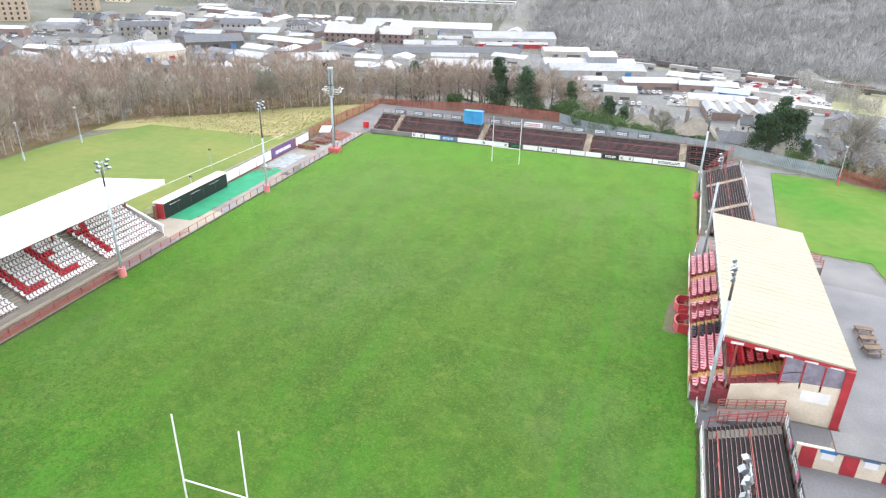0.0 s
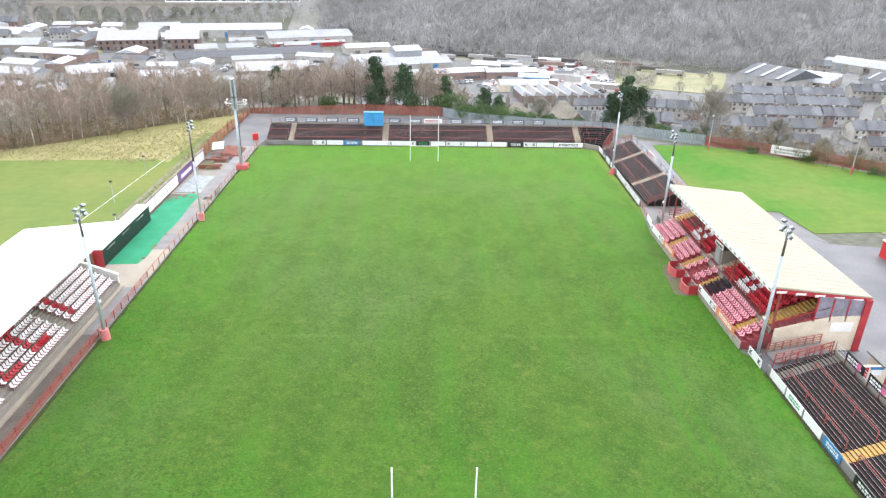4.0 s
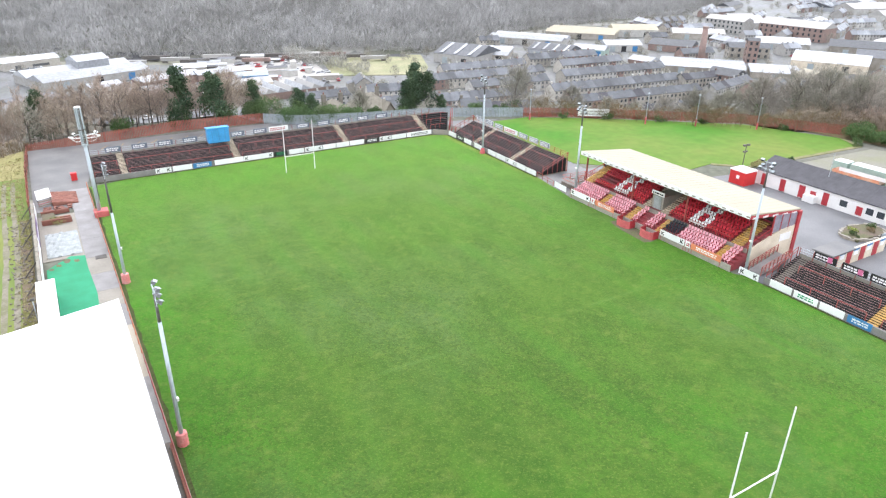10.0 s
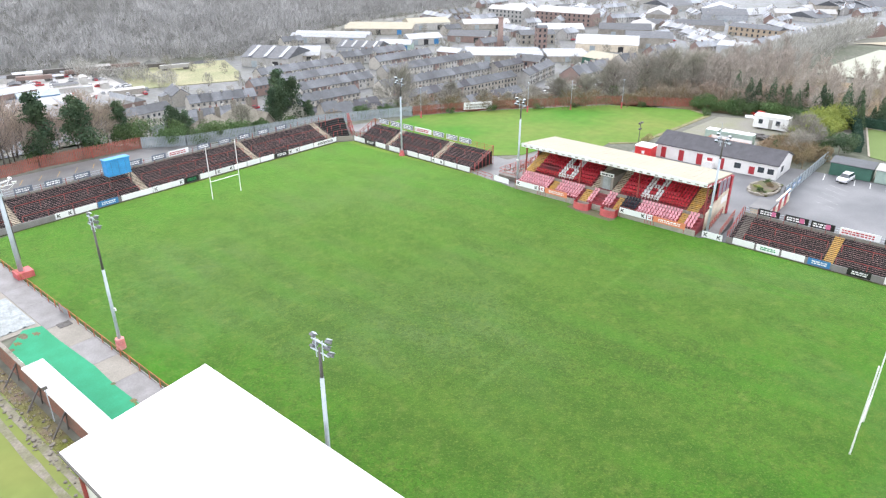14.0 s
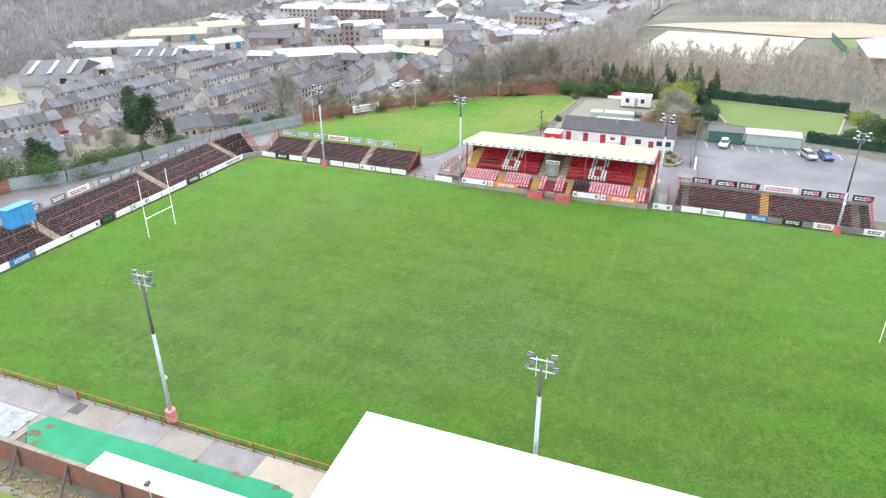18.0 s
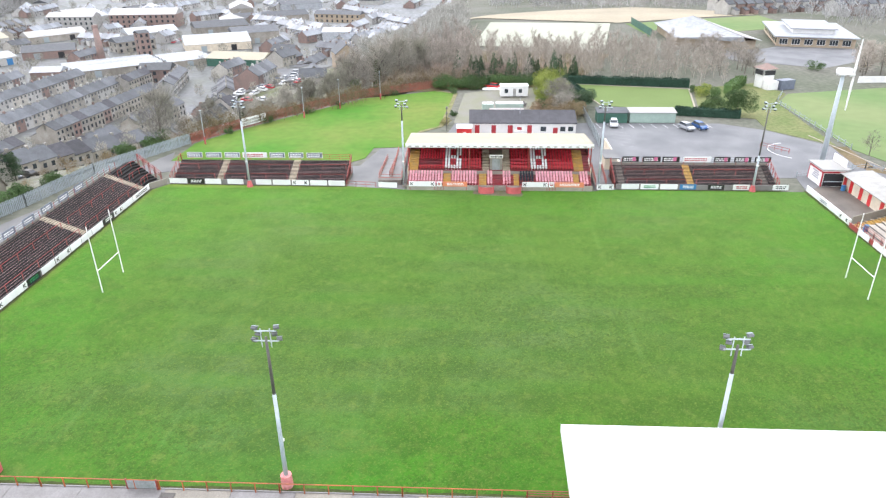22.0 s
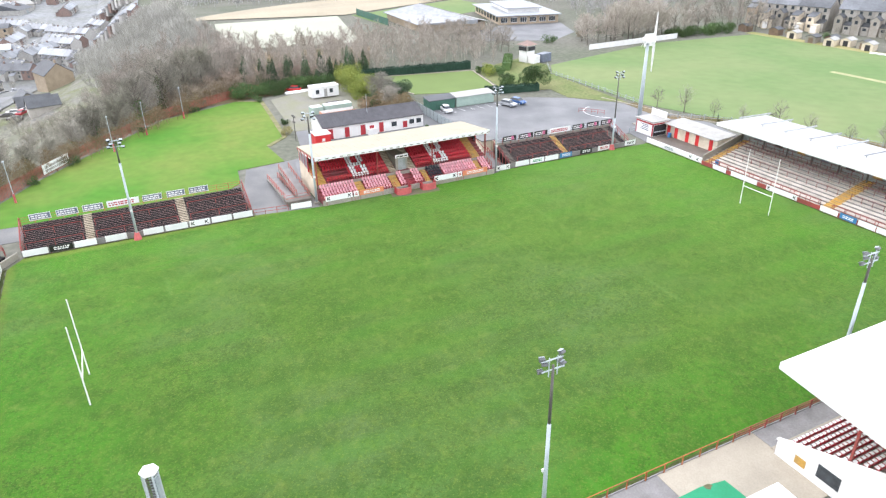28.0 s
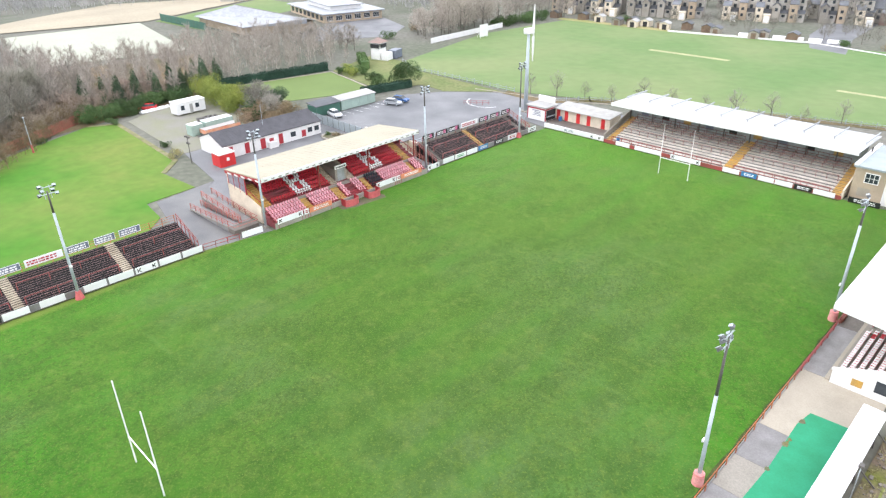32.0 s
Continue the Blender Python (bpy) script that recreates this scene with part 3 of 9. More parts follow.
sheet("pitch", [(-60.2, 20.8), (9.6, 20.8), (10.0, 56), (9.3, 57), (9.3, 90), (10.8, 100), (11.4, 132.6), (8.4, 134.6), (-52, 135.2), (-60.2, 133.6)], 0.03, turf, "worn green rugby pitch turf with muddy patches", "pitch")
FIELD_EDGE = [(26.7, 99.7), (33.7, 98.8), (34.7, 89.7), (45.6, 90.5), (50.6, 85.8), (71.9, 84.2), (84.0, 83.4), (86.8, 88.9)]
sheet("practice_field_east", [(24.5, 138), (22.3, 104)] + FIELD_EDGE + [(77.7, 107.6), (55.8, 124.8), (45.2, 132.4), (36.1, 137.6)], 0.02, field, "mown bright green practice field beside the stand", "grass field")
for (ax, ay), (bx, by) in zip(FIELD_EDGE[3:-1], FIELD_EDGE[4:]):
    solid("field_verge", Shape().beam((ax, ay - 0.2, 0.0), (bx, by - 0.2, 0.0), 1.0, 0.09), verge_grass, "dull dry grassy verge along the field edge", "verge", kind="structure")
sheet("practice_field_west", [(-74.2, 45), (-74.6, 122), (-78, 124), (-108, 122), (-115.5, 100), (-116.2, -30), (-66, -30), (-66, 4), (-74, 25)], 0.02, field_dull, "mown green practice field beyond the brick wall", "grass field")
sheet("dry_bank", [(-69.3, 119), (-108, 119), (-117, 112), (-115, 132), (-93, 144.5), (-69.3, 163)], 0.005, dry_grass, "strip of dry yellow grass below bare woods", "grass")
sheet("dirt_track", [(-69.4, 30), (-70.4, 30), (-70.9, 60), (-70.6, 122), (-69.2, 122)], 0.035, track, "muddy strip with moss and rubble along the outer wall", "track")
sheet("track_verge", [(-70.4, 28), (-74.2, 45), (-74.6, 122), (-74.2, 144), (-69.3, 144), (-69.3, 122.1), (-70.62, 122), (-70.92, 60)], 0.03, field_dull, "tufted grass verge with wheel ruts", "grass")
for x0 in (-72.5, -71.2):
    sheet("wheel_rut", [(x0 + sgn * (0.34 + 0.08 * math.sin(y * 0.7)) + 0.15 * math.sin(y * 0.13), y) for sgn, ys in ((1, range(50, 144, 4)), (-1, range(142, 48, -4))) for y in ys], 0.04, rut, "bare earth wheel rut in the grass", "track", 0.04)
sheet("tarmac_north", [(-68.6, 124.5), (-61, 124), (-60.4, 134), (-59, 142.4), (14, 142.6), (18, 136), (18, 100.5), (10.8, 100.3), (9.4, 90.2), (22.5, 90), (33, 88), (35, 86), (33, 97.4), (22, 100), (24.4, 138), (30, 139.5), (-8, 152), (-20, 161.5), (-68.6, 162.5)], 0.01, tarmac_dark, "damp grey tarmac road behind the terraces", "road")
sheet("tarmac_east", [(22.4, 90), (22.4, 57.2), (9.6, 57), (10.2, 53.4), (16.8, 53.4), (16.8, 20), (10.5, 21), (-4.6, 21), (-4.6, 3.5), (14, -0.5), (36, 4.5), (48, 13.5), (53.5, 22), (53.8, 52), (53, 56), (53, 82.5), (35, 85.8), (33, 88)], 0.014, tarmac, "damp grey tarmac car park and yard", "road")
sheet("gravel_yard", [(53.2, 56.2), (56, 56.5), (61, 63), (88, 52), (92, 66), (84, 80.8), (70, 81.8), (53.2, 82.8)], 0.012, gravel, "mossy gravel yard beside the club huts", "yard")
sheet("cricket_field", [(74, 0.5), (34, 1.5), (15, -5), (-5, -16), (-44, -26), (-90, -40), (-90, -116), (92, -104), (97, -57), (84, -6)], 0.02, cricket, "wide pale green cricket field", "grass field")
sheet("bowling_green", [(63, 24), (89, 18.5), (96, 51), (71, 46)], 0.03, bowling, "flat square bowling green lawn", "lawn")
sheet("rough_grass", [(48.5, 13), (37, 3.5), (74, 0.8), (84, -5.5), (98, -3), (90, 17.5), (62, 23.5), (58, 12)], 0.004, mossy_grass, "rough mossy grass beside the car park", "grass")


def draped(name, c, n, lift, material, label, category):
    """A four-cornered field that follows the ground."""
    c = [Vector((*p, 0)) for p in c]
    s_ = Shape()
    v = []
    for j in range(n + 1):
        for i in range(n + 1):
            p = c[0].lerp(c[1], i / n).lerp(c[3].lerp(c[2], i / n), j / n)
            v.append((p.x, p.y, float(land(p.x, p.y)) + lift))
    s_.add(v, [(j * (n + 1) + i, j * (n + 1) + i + 1, (j + 1) * (n + 1) + i + 1, (j + 1) * (n + 1) + i) for j in range(n) for i in range(n)])
    solid(name, s_, material, label, category, kind="structure")


draped("synthetic_pitch", [(153, 31), (226, 16), (231, 71), (163, 79)], 20, 0.35, pale_turf, "pale synthetic training pitch beyond bare trees", "pitch")
draped("beige_field", [(228, 12), (262, -66), (350, -20), (250, 84)], 20, 0.3, beige_field, "field of dead beige grass", "grass field")
draped("leaf_litter_east", [(94, 50), (146, 30), (160, 120), (80, 125)], 20, 0.12, wood_floor, "brown leaf litter under the bare wood", "ground")
draped("town_ground", [(62, 196), (330, 100), (640, 560), (40, 440)], 60, 0.5, town_ground, "grey streets and yards of the valley town", "ground")
# far part of the town, in the haze-lightened ground colour
draped("town_ground", [(330, 100), (800, 60), (820, 600), (640, 560)], 40, 0.6, ground_haze, "grey streets and yards of the valley town", "ground")
draped("hill_floor", [(-140, 545), (150, 428), (150, 640), (-140, 740)], 40, 0.8, hill_floor, "leaf litter under the hillside wood, greyed for haze", "ground")
draped("hill_floor", [(150, 428), (620, 540), (620, 760), (150, 640)], 60, 0.8, hill_floor, "leaf litter under the hillside wood, greyed for haze", "ground")
draped("town_ground", [(-430, 270), (60, 280), (40, 440), (-430, 600)], 50, 0.5, town_ground, "grey streets and yards of the valley town", "ground")
draped("leaf_litter_west", [(-210, 30), (-116, 30), (-116, 122), (-210, 210)], 24, 0.1, wood_floor, "brown leaf litter under the bare wood", "ground")
draped("leaf_litter_west", [(-115.5, 122), (-68, 166), (-66, 262), (-190, 240)], 24, 0.1, wood_floor, "brown leaf litter under the bare wood", "ground")

draped("garden_slope", [(0, 170), (122, 86), (330, 100), (62, 196)], 40, 0.2, garden, "gardens and yards on the slope below the fence", "ground")
draped("garden_slope", [(-62, 192), (0, 170), (62, 196), (-62, 282)], 24, 0.2, garden, "gardens and yards on the slope below the fence", "ground")

# dark uneven strip on the turf under the rails and boards
def dark_edge(a, b, w, seed):
    r_, n_ = random.Random(seed), 60
    d_ = Vector((b[0] - a[0], b[1] - a[1])).normalized()
    nrm = Vector((-d_.y, d_.x))
    near = [(a[0] + (b[0] - a[0]) * k / n_, a[1] + (b[1] - a[1]) * k / n_) for k in range(n_ + 1)]
    far = [(p[0] + nrm.x * w * r_.uniform(0.6, 1.2), p[1] + nrm.y * w * r_.uniform(0.6, 1.2)) for p in near]
    sheet("turf_edge", near + far[::-1], 0.036, dark_turf, "dark strip of turf along the pitch edge", "mud", 0.03)


dark_edge((-60.2, 133.4), (-60.2, 22), 0.4, 1)
dark_edge((8.4, 135.14), (-58.5, 135.14), 0.45, 2)
dark_edge((10.75, 100.5), (11.45, 132.6), 0.4, 3)
dark_edge((10.2, 25.4), (10.2, 53.2), 0.4, 4)
dark_edge((-48.8, 21.48), (10.0, 21.2), 0.45, 5)
# west walkway: concrete bays of uneven tone between the touchline rail and the wall
walkway = thing("walkway_west", "cracked concrete walkway along the touchline rail", "walkway", kind="structure")
bays = [(122, 133.6, concrete_damp), (116, 122, concrete_damp), (110, 116, concrete_damp), (103, 110, concrete_damp), (97.5, 103, concrete), (92.2, 97.5, concrete_damp), (87.6, 92.2, concrete), (82.2, 87.6, concrete_damp), (71, 82.2, concrete_pale), (60, 71, concrete_damp), (48, 60, brown_path), (36, 48, brown_path), (22, 36, brown_path)]
for y0, y1, m_ in bays:
    x0 = -63.2 if y0 > 82 else (-62.4 if y0 < 71 else -68.2)
    part("concrete_bay", Shape().box(x0, -60.3, y0 + 0.015, y1 - 0.015, -0.08, 0.06), m_, walkway)
part("concrete_bay", Shape().box(-63.4, -62.42, 22, 71, -0.08, 0.055), concrete_pale, walkway)
part("concrete_bay", Shape().box(-68.2, -63.22, 104.3, 122, -0.08, 0.05), concrete, walkway)
gc = Shape().prism([(-68.0, 77.3), (-63.3, 77.6), (-62.9, 80), (-63.1, 87), (-62.9, 92), (-63.2, 100), (-63.2, 104.2), (-65, 104.8), (-66, 103.6), (-67.9, 101.5)], 0.05, 0.075)
solid("green_carpet", gc, carpet, "strip of bright green artificial turf with torn edges", "artificial turf")
for k, (x, y, s) in enumerate(((-63.1, 83.4, 0.34), (-63.1, 87.5, 0.25), (-64.3, 102.9, 0.4), (-65.4, 103.5, 0.55), (-66.4, 102.3, 0.4), (-63.2, 79.4, 0.3), (-63.2, 82.6, 0.2), (-67.3, 101.4, 0.35))):
    r = random.Random(k)
    solid("moss_patch", Shape().prism([(x + s * r.uniform(0.45, 1.1) * math.cos(a * 0.3), y + s * r.uniform(0.6, 1.7) * math.sin(a * 0.3)) for a in range(21)], 0.06, 0.082), earth if k % 2 else track, "patch of mud and moss on the carpet edge", "moss", group="moss patches")
stones = Shape()
r = random.Random(17)
for k in range(420):
    x, y, s = -69.5 - 2.6 * r.random() ** 1.6, r.uniform(66, 121), r.uniform(0.06, 0.2)
    p = [(x + s * r.uniform(0.7, 1.2) * math.cos(a), y + s * r.uniform(0.7, 1.2) * math.sin(a)) for a in (0, 1.2, 2.5, 3.8, 5.1)]
    stones.prism(p, 0.03, 0.04 + s * r.uniform(0.4, 0.9))
solid("rubble", stones, rubble, "loose stones and rubble along the outer wall", "rubble", kind="stuff")
r = random.Random(5)
cover = Shape()
N = 14
cover.add([(-67.6 + 4.2 * i / N, 105.2 + 9 * j / N, 0.085 + 0.16 * r.random() * (0.25 + ((i + 2 * j) % 5 == 0))) for j in range(N + 1) for i in range(N + 1)],
          [(j * (N + 1) + i, j * (N + 1) + i + 1, (j + 1) * (N + 1) + i + 1, (j + 1) * (N + 1) + i) for j in range(N) for i in range(N)])
cover.box(-67.6, -63.4, 105.2, 114.2, 0.055, 0.08)
solid("ground_sheet", cover, sheet_grey, "crumpled grey plastic sheet on the walkway", "tarpaulin")
hatch = thing("drain_cover", "square dark drain grate in the walkway", "drain cover", pose(-61.4, 102.6, 0.06))
part("frame", Shape().box(-0.7, 0.7, -0.6, 0.6, 0, 0.05), steel_dark, hatch)
for k in range(5):
    part("bar", Shape().box(-0.6, 0.6, -0.5 + k * 0.22, -0.4 + k * 0.22, 0.05, 0.07), steel_dark, hatch)


# ---- terraces and stands ----
def ad_board(m, w, h, material, ink, seed, z0=0.12, group="pitch-side advertising boards", colour="white", lines=2, gap=0.15):
    """An advertising board facing -y: panel, two posts and unreadable lettering."""
    t = thing("advertising_board", colour + " advertising board with lettering", "advertising board", m, group)
    part("panel", Shape().box(0, w, -0.05, 0.0, z0, z0 + h), material, t)
    part("post", Shape().box(0.1, 0.18, 0.0, 0.08, 0, z0 + h - 0.05), rail_red, t)
    part("post", Shape().box(w - 0.18, w - 0.1, 0.0, 0.08, 0, z0 + h - 0.05), rail_red, t)
    if ink:
        s = Shape()
        if ink is board_navy and seed % 2:
            ink = board_black
            for x in (0.25, w - 0.75):
                s.box(x, x + 0.12, -0.065, -0.05, z0 + 0.2 * h, z0 + 0.8 * h).beam((x + 0.16, -0.058, z0 + 0.5 * h), (x + 0.48, -0.058, z0 + 0.8 * h), 0.014, 0.13).beam((x + 0.16, -0.058, z0 + 0.5 * h), (x + 0.48, -0.058, z0 + 0.2 * h), 0.014, 0.13)
        else:
            bars(s, w * gap + 0.1, w * (1 - gap), z0 + 0.22 * h, z0 + 0.85 * h, -0.05, 0.015, seed, lines)
        part("lettering", s, ink, t, kind="stuff")
    return t


INKS = {"w": (board_white, None, "plain white"), "wn": (board_white, board_navy, "white"), "wk": (board_white, board_black, "white"), "wg": (board_white, board_green, "white and green"), "k": (board_black, board_white, "black"), "b": (board_blue, board_white, "blue"), "o": (board_orange, board_white, "orange"), "g": (board_black, board_green, "black and green"), "r": (board_white, red_paint, "white and red"), "n": (board_navy, board_white, "grey-blue"), "p": (board_purple, board_white, "purple"), "kr": (board_black, board_white, "black"), "e": (board_navy, board_white, "white-bordered navy")}


def boards(origin, rz, items, h=0.95, z0=0.12, **kw):
    """Boards along a local x axis: (start, end, kind)."""
    base = pose(*origin, 0, 0, rz)
    for k, (a, b, kind) in enumerate(items):
        m_, ink, word = INKS[kind]
        a, b = min(a, b), max(a, b)
        ad_board(base @ pose(a + 0.04, 0, 0), b - a - 0.08, h, m_, ink, k + int(a * 7), z0, colour=word, **kw)


def barrier(m, length, name="crush_barrier", material=rail_red, h=1.0, step=2.4, rails=(1.0,), group="crush barriers", drop=0.0):
    t = thing(name, "red painted tubular steel barrier", "barrier", m, group)
    for k, z in enumerate(rails):
        part("rail", Shape().tube((0, 0, h * z), (length, 0, h * z), 0.045, n=6), material, t)
    n = max(1, round(length / step))
    for k in range(n + 1):
        part("post", Shape().box(length * k / n - 0.04, length * k / n + 0.04, -0.04, 0.04, -drop, h), material, t)
    return t


def terrace(name, label, m, length, n, tread, rise, base, aisles, material, aisle_material, nose=None, ends=True, rail_rows=(2, 6), end_material=None, halves=2):
    """Standing terrace facing local -y: a solid of steps, each step a slab, stairs in the aisles, crush barriers."""
    t = thing(name, label, "terrace", m, kind="structure")
    prof = [(0, 0)]
    for k in range(n):
        prof += [(k * tread, base + k * rise - 0.02), ((k + 1) * tread, base + k * rise - 0.02)]
    prof += [(n * tread, 0)]
    part("core", Shape().along_x(prof, 0, length), material if nose else concrete_damp, t)
    cuts = [0.0] + [v for a in aisles for v in a] + [length]
    for k in range(n):
        z = base + k * rise
        for a, b in zip(cuts[::2], cuts[1::2]):
            if b - a > 0.2:
                part("step", Shape().box(a + 0.01, b - 0.01, k * tread - 0.03, (k + 1) * tread - 0.05, z - 0.018, z + 0.05), material, t)
                if nose:
                    part("nosing", Shape().box(a + 0.02, b - 0.02, k * tread - 0.05, k * tread - 0.026, z + 0.026, z + 0.054), nose, t)
        for a, b in aisles:
            for j in range(halves):
                part("stair_tread", Shape().box(a, b, (k + j / halves) * tread - 0.02, (k + (j + 1) / halves) * tread - 0.02, z - 0.015, z + 0.055 + j * rise / 2), end_material if end_material and (a < 2 or b > length - 2) else aisle_material, t)
    for row in rail_rows:
        for a, b in zip(cuts[::2], cuts[1::2]):
            if b - a > 2:
                barrier(m @ pose(a + 0.3, (row + 0.5) * tread, base + row * rise + 0.05), b - a - 0.6, material=rail_red if nose else rail_maroon, step=3.6 if nose else 1.8)
    return t


# north terrace
NB = pose(-59.0, 135.9, 0)
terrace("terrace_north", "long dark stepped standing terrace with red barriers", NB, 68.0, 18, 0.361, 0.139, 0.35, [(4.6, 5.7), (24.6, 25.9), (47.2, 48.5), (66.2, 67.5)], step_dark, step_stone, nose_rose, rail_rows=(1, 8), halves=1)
wall_n = Shape().box(-59.0, 8.8, 135.25, 135.45, 0, 0.95)
solid("terrace_front_wall", wall_n, concrete_damp, "low dark concrete wall in front of the terrace", "wall", kind="structure")
boards((0, 135.2, 0), 0, [(-49, -46.2, "wn"), (-46, -42.5, "w"), (-42.4, -39, "b"), (-38.5, -33, "w"), (-33, -27.2, "wn"), (-27.1, -24.3, "g"), (-24, -20.9, "w"), (-20.7, -17, "wn"), (-16.9, -14.1, "w"), (-14, -11.1, "w"), (-11, -7.8, "w"), (-7.6, -4.3, "k"), (-4.2, -1.5, "wn"), (-1.4, 2.2, "w"), (2.3, 8.5, "wk")])
# the corner terrace turning towards the east side
corner = thing("terrace_corner", "dark stepped corner terrace with red hand rails", "terrace", kind="structure")
for k in range(10):
    y0, d = 135.9 + 0.65 * k, 0.35 + 0.25 * k
    xr = 12.2 + 0.42 * k
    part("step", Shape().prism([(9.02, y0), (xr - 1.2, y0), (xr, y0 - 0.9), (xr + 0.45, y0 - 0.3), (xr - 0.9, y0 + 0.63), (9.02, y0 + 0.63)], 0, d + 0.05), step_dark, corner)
    if k % 3 == 1:
        part("rail", Shape().tube((9.2, y0 + 0.3, d + 1.05), (xr - 1.0, y0 + 0.3, d + 1.05), 0.045, n=6).tube((xr - 1.0, y0 + 0.3, d + 1.05), (xr - 0.1, y0 - 0.4, d + 1.05), 0.045, n=6), rail_red, corner)
        for x in (9.2, 10.4, xr - 1.0):
            part("post", Shape().box(x - 0.04, x + 0.04, y0 + 0.26, y0 + 0.34, d, d + 1.05), rail_red, corner)
for off in (0, 0.9):
    rr = Shape()
    for z in (0.55, 1.05):
        rr.tube((12.9 + off, 135.0 + off * 0.3, 0.4 + z), (16.9 + off * 0.4, 140.8, 2.7 + z), 0.05, n=6)
    part("stair_rail", rr, rail_red, corner)
    for j in range(5):
        u = j / 4
        part("stair_post", Shape().box(12.86 + off + u * (4.0 - 0.6 * off), 12.94 + off + u * (4.0 - 0.6 * off), 134.96 + off * 0.3 + u * (5.8 - off * 0.3), 135.04 + off * 0.3 + u * (5.8 - off * 0.3), 0.0, 1.45 + 2.3 * u), rail_red, corner)
cw = Shape().prism([(8.8, 135.2), (11.5, 133.3), (11.6, 133.45), (8.9, 135.4)], 0, 1.0)
solid("corner_wall", cw, concrete, "weathered timber panelled corner wall", "wall", kind="structure")


def back_rail(m, length, items, z, name="back_fence", mesh_=True, post=rail_red, step=1.9):
    """Railing behind a terrace with boards hung on it: (start, end, kind)."""
    t = thing(name, "railing behind the terrace with posts and wire mesh", "railing", m, "terrace back railings")
    n = round(length / step)
    for k in range(n + 1):
        part("post", Shape().box(length * k / n - 0.04, length * k / n + 0.04, -0.04, 0.04, 0, z + 1.25), post, t)
    for zz_ in (0.45, 0.85, 1.2):
        part("rail", Shape().tube((0, 0, z + zz_), (length, 0, z + zz_), 0.03, n=5), galv if mesh_ else post, t)
    if mesh_:
        part("kickboard", Shape().box(0, length, 0.05, 0.09, 0, z + 0.5), concrete, t)
    for k, (a, b, kind) in enumerate(items):
        m_, ink, word = INKS[kind]
        bt = thing("fence_board", word + " advertising board fixed to the railing", "advertising board", m @ pose(a, -0.08, z + 0.55), "railing advertising boards")
        part("panel", Shape().box(0, b - a, -0.03, 0.03, 0, 0.98), m_, bt)
        s = Shape()
        bars(s, 0.25, (b - a) * 0.85, 0.15, 0.85, -0.03, 0.012, k, 2)
        part("lettering", s, ink or board_navy, bt, kind="stuff")
        if kind == "e":
            part("border", Shape().box(0, b - a, -0.05, -0.03, 0, 0.07).box(0, b - a, -0.05, -0.03, 0.91, 0.98).box(0, 0.07, -0.05, -0.03, 0.07, 0.91).box(b - a - 0.07, b - a, -0.05, -0.03, 0.07, 0.91), board_white, bt)
        if kind == "kr":
            part("emblem", Shape().box((b - a) * 0.62, (b - a) * 0.82, -0.05, -0.03, 0.15, 0.85), board_pink, bt)


items = [(3.0 + 4.55 * k, 5.7 + 4.55 * k, "n") for k in range(13)]
items[7] = (33.5, 37.5, "r")
back_rail(pose(-59, 142.55, 0), 71, [i for k, i in enumerate(items) if k not in (4,)], 2.6)

# blue scoreboard box on the north terrace
sb = thing("scoreboard_box", "blue clad box on short legs behind the terrace", "scoreboard", pose(-36.3, 139.6, 0))
part("cabin", Shape().box(-2.0, 2.0, -0.7, 0.9, 3.35, 6.0), tarp_blue, sb)
part("roof", Shape().along_x([(-0.85, 6.0), (1.05, 6.0), (1.05, 6.1), (-0.85, 6.22)], -2.1, 2.1), tarp_blue, sb)
part("shutter", Shape().box(-1.8, 1.8, -0.75, -0.7, 3.6, 5.7), tarp_blue, sb, "ribbed blue shutter")
for x in (-1.2, 0.0, 1.2):
    part("rib", Shape().box(x - 0.04, x + 0.04, -0.78, -0.75, 3.6, 5.7), board_blue, sb)
for x in (-1.8, 1.8):
    for y in (-0.5, 0.7):
        part("leg", Shape().box(x - 0.08, x + 0.08, y - 0.08, y + 0.08, 0, 3.35), steel_dark, sb)

# north-east terrace (along the east touchline)
EB = pose(12.3, 132.6, 0, 0, 0, -90)
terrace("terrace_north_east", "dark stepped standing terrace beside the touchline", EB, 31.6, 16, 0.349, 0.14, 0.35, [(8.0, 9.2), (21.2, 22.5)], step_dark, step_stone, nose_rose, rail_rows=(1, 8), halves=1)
solid("terrace_front_wall", Shape().prism([(11.55, 132.9), (11.7, 132.9), (10.95, 100.8), (10.8, 100.8)], 0, 0.9), concrete_damp, "low dark concrete wall in front of the terrace", "wall", kind="structure")
f = lambda p: (p - 262) * 0.0997
boards((11.5, 132.8, 0), -91.3, [(f(262), f(295), "w"), (f(296), f(327), "k"), (f(328), f(358), "w"), (f(369), f(399), "w"), (f(421), f(450), "w"), (f(452), f(485), "w"), (f(487), f(518), "wn"), (f(520), f(551), "w"), (f(553), f(583), "w")])
f = lambda p: (p - 290) * 0.102
back_rail(pose(18.0, 132.8, 0, 0, 0, -90), 31.8, [(f(a), f(b), k) for a, b, k in ((302, 330, "e"), (337, 366, "e"), (372, 400, "e"), (405, 450, "r"), (455, 483, "e"), (490, 517, "e"), (523, 552, "e"))], 2.35, mesh_=False, post=rail_orange)
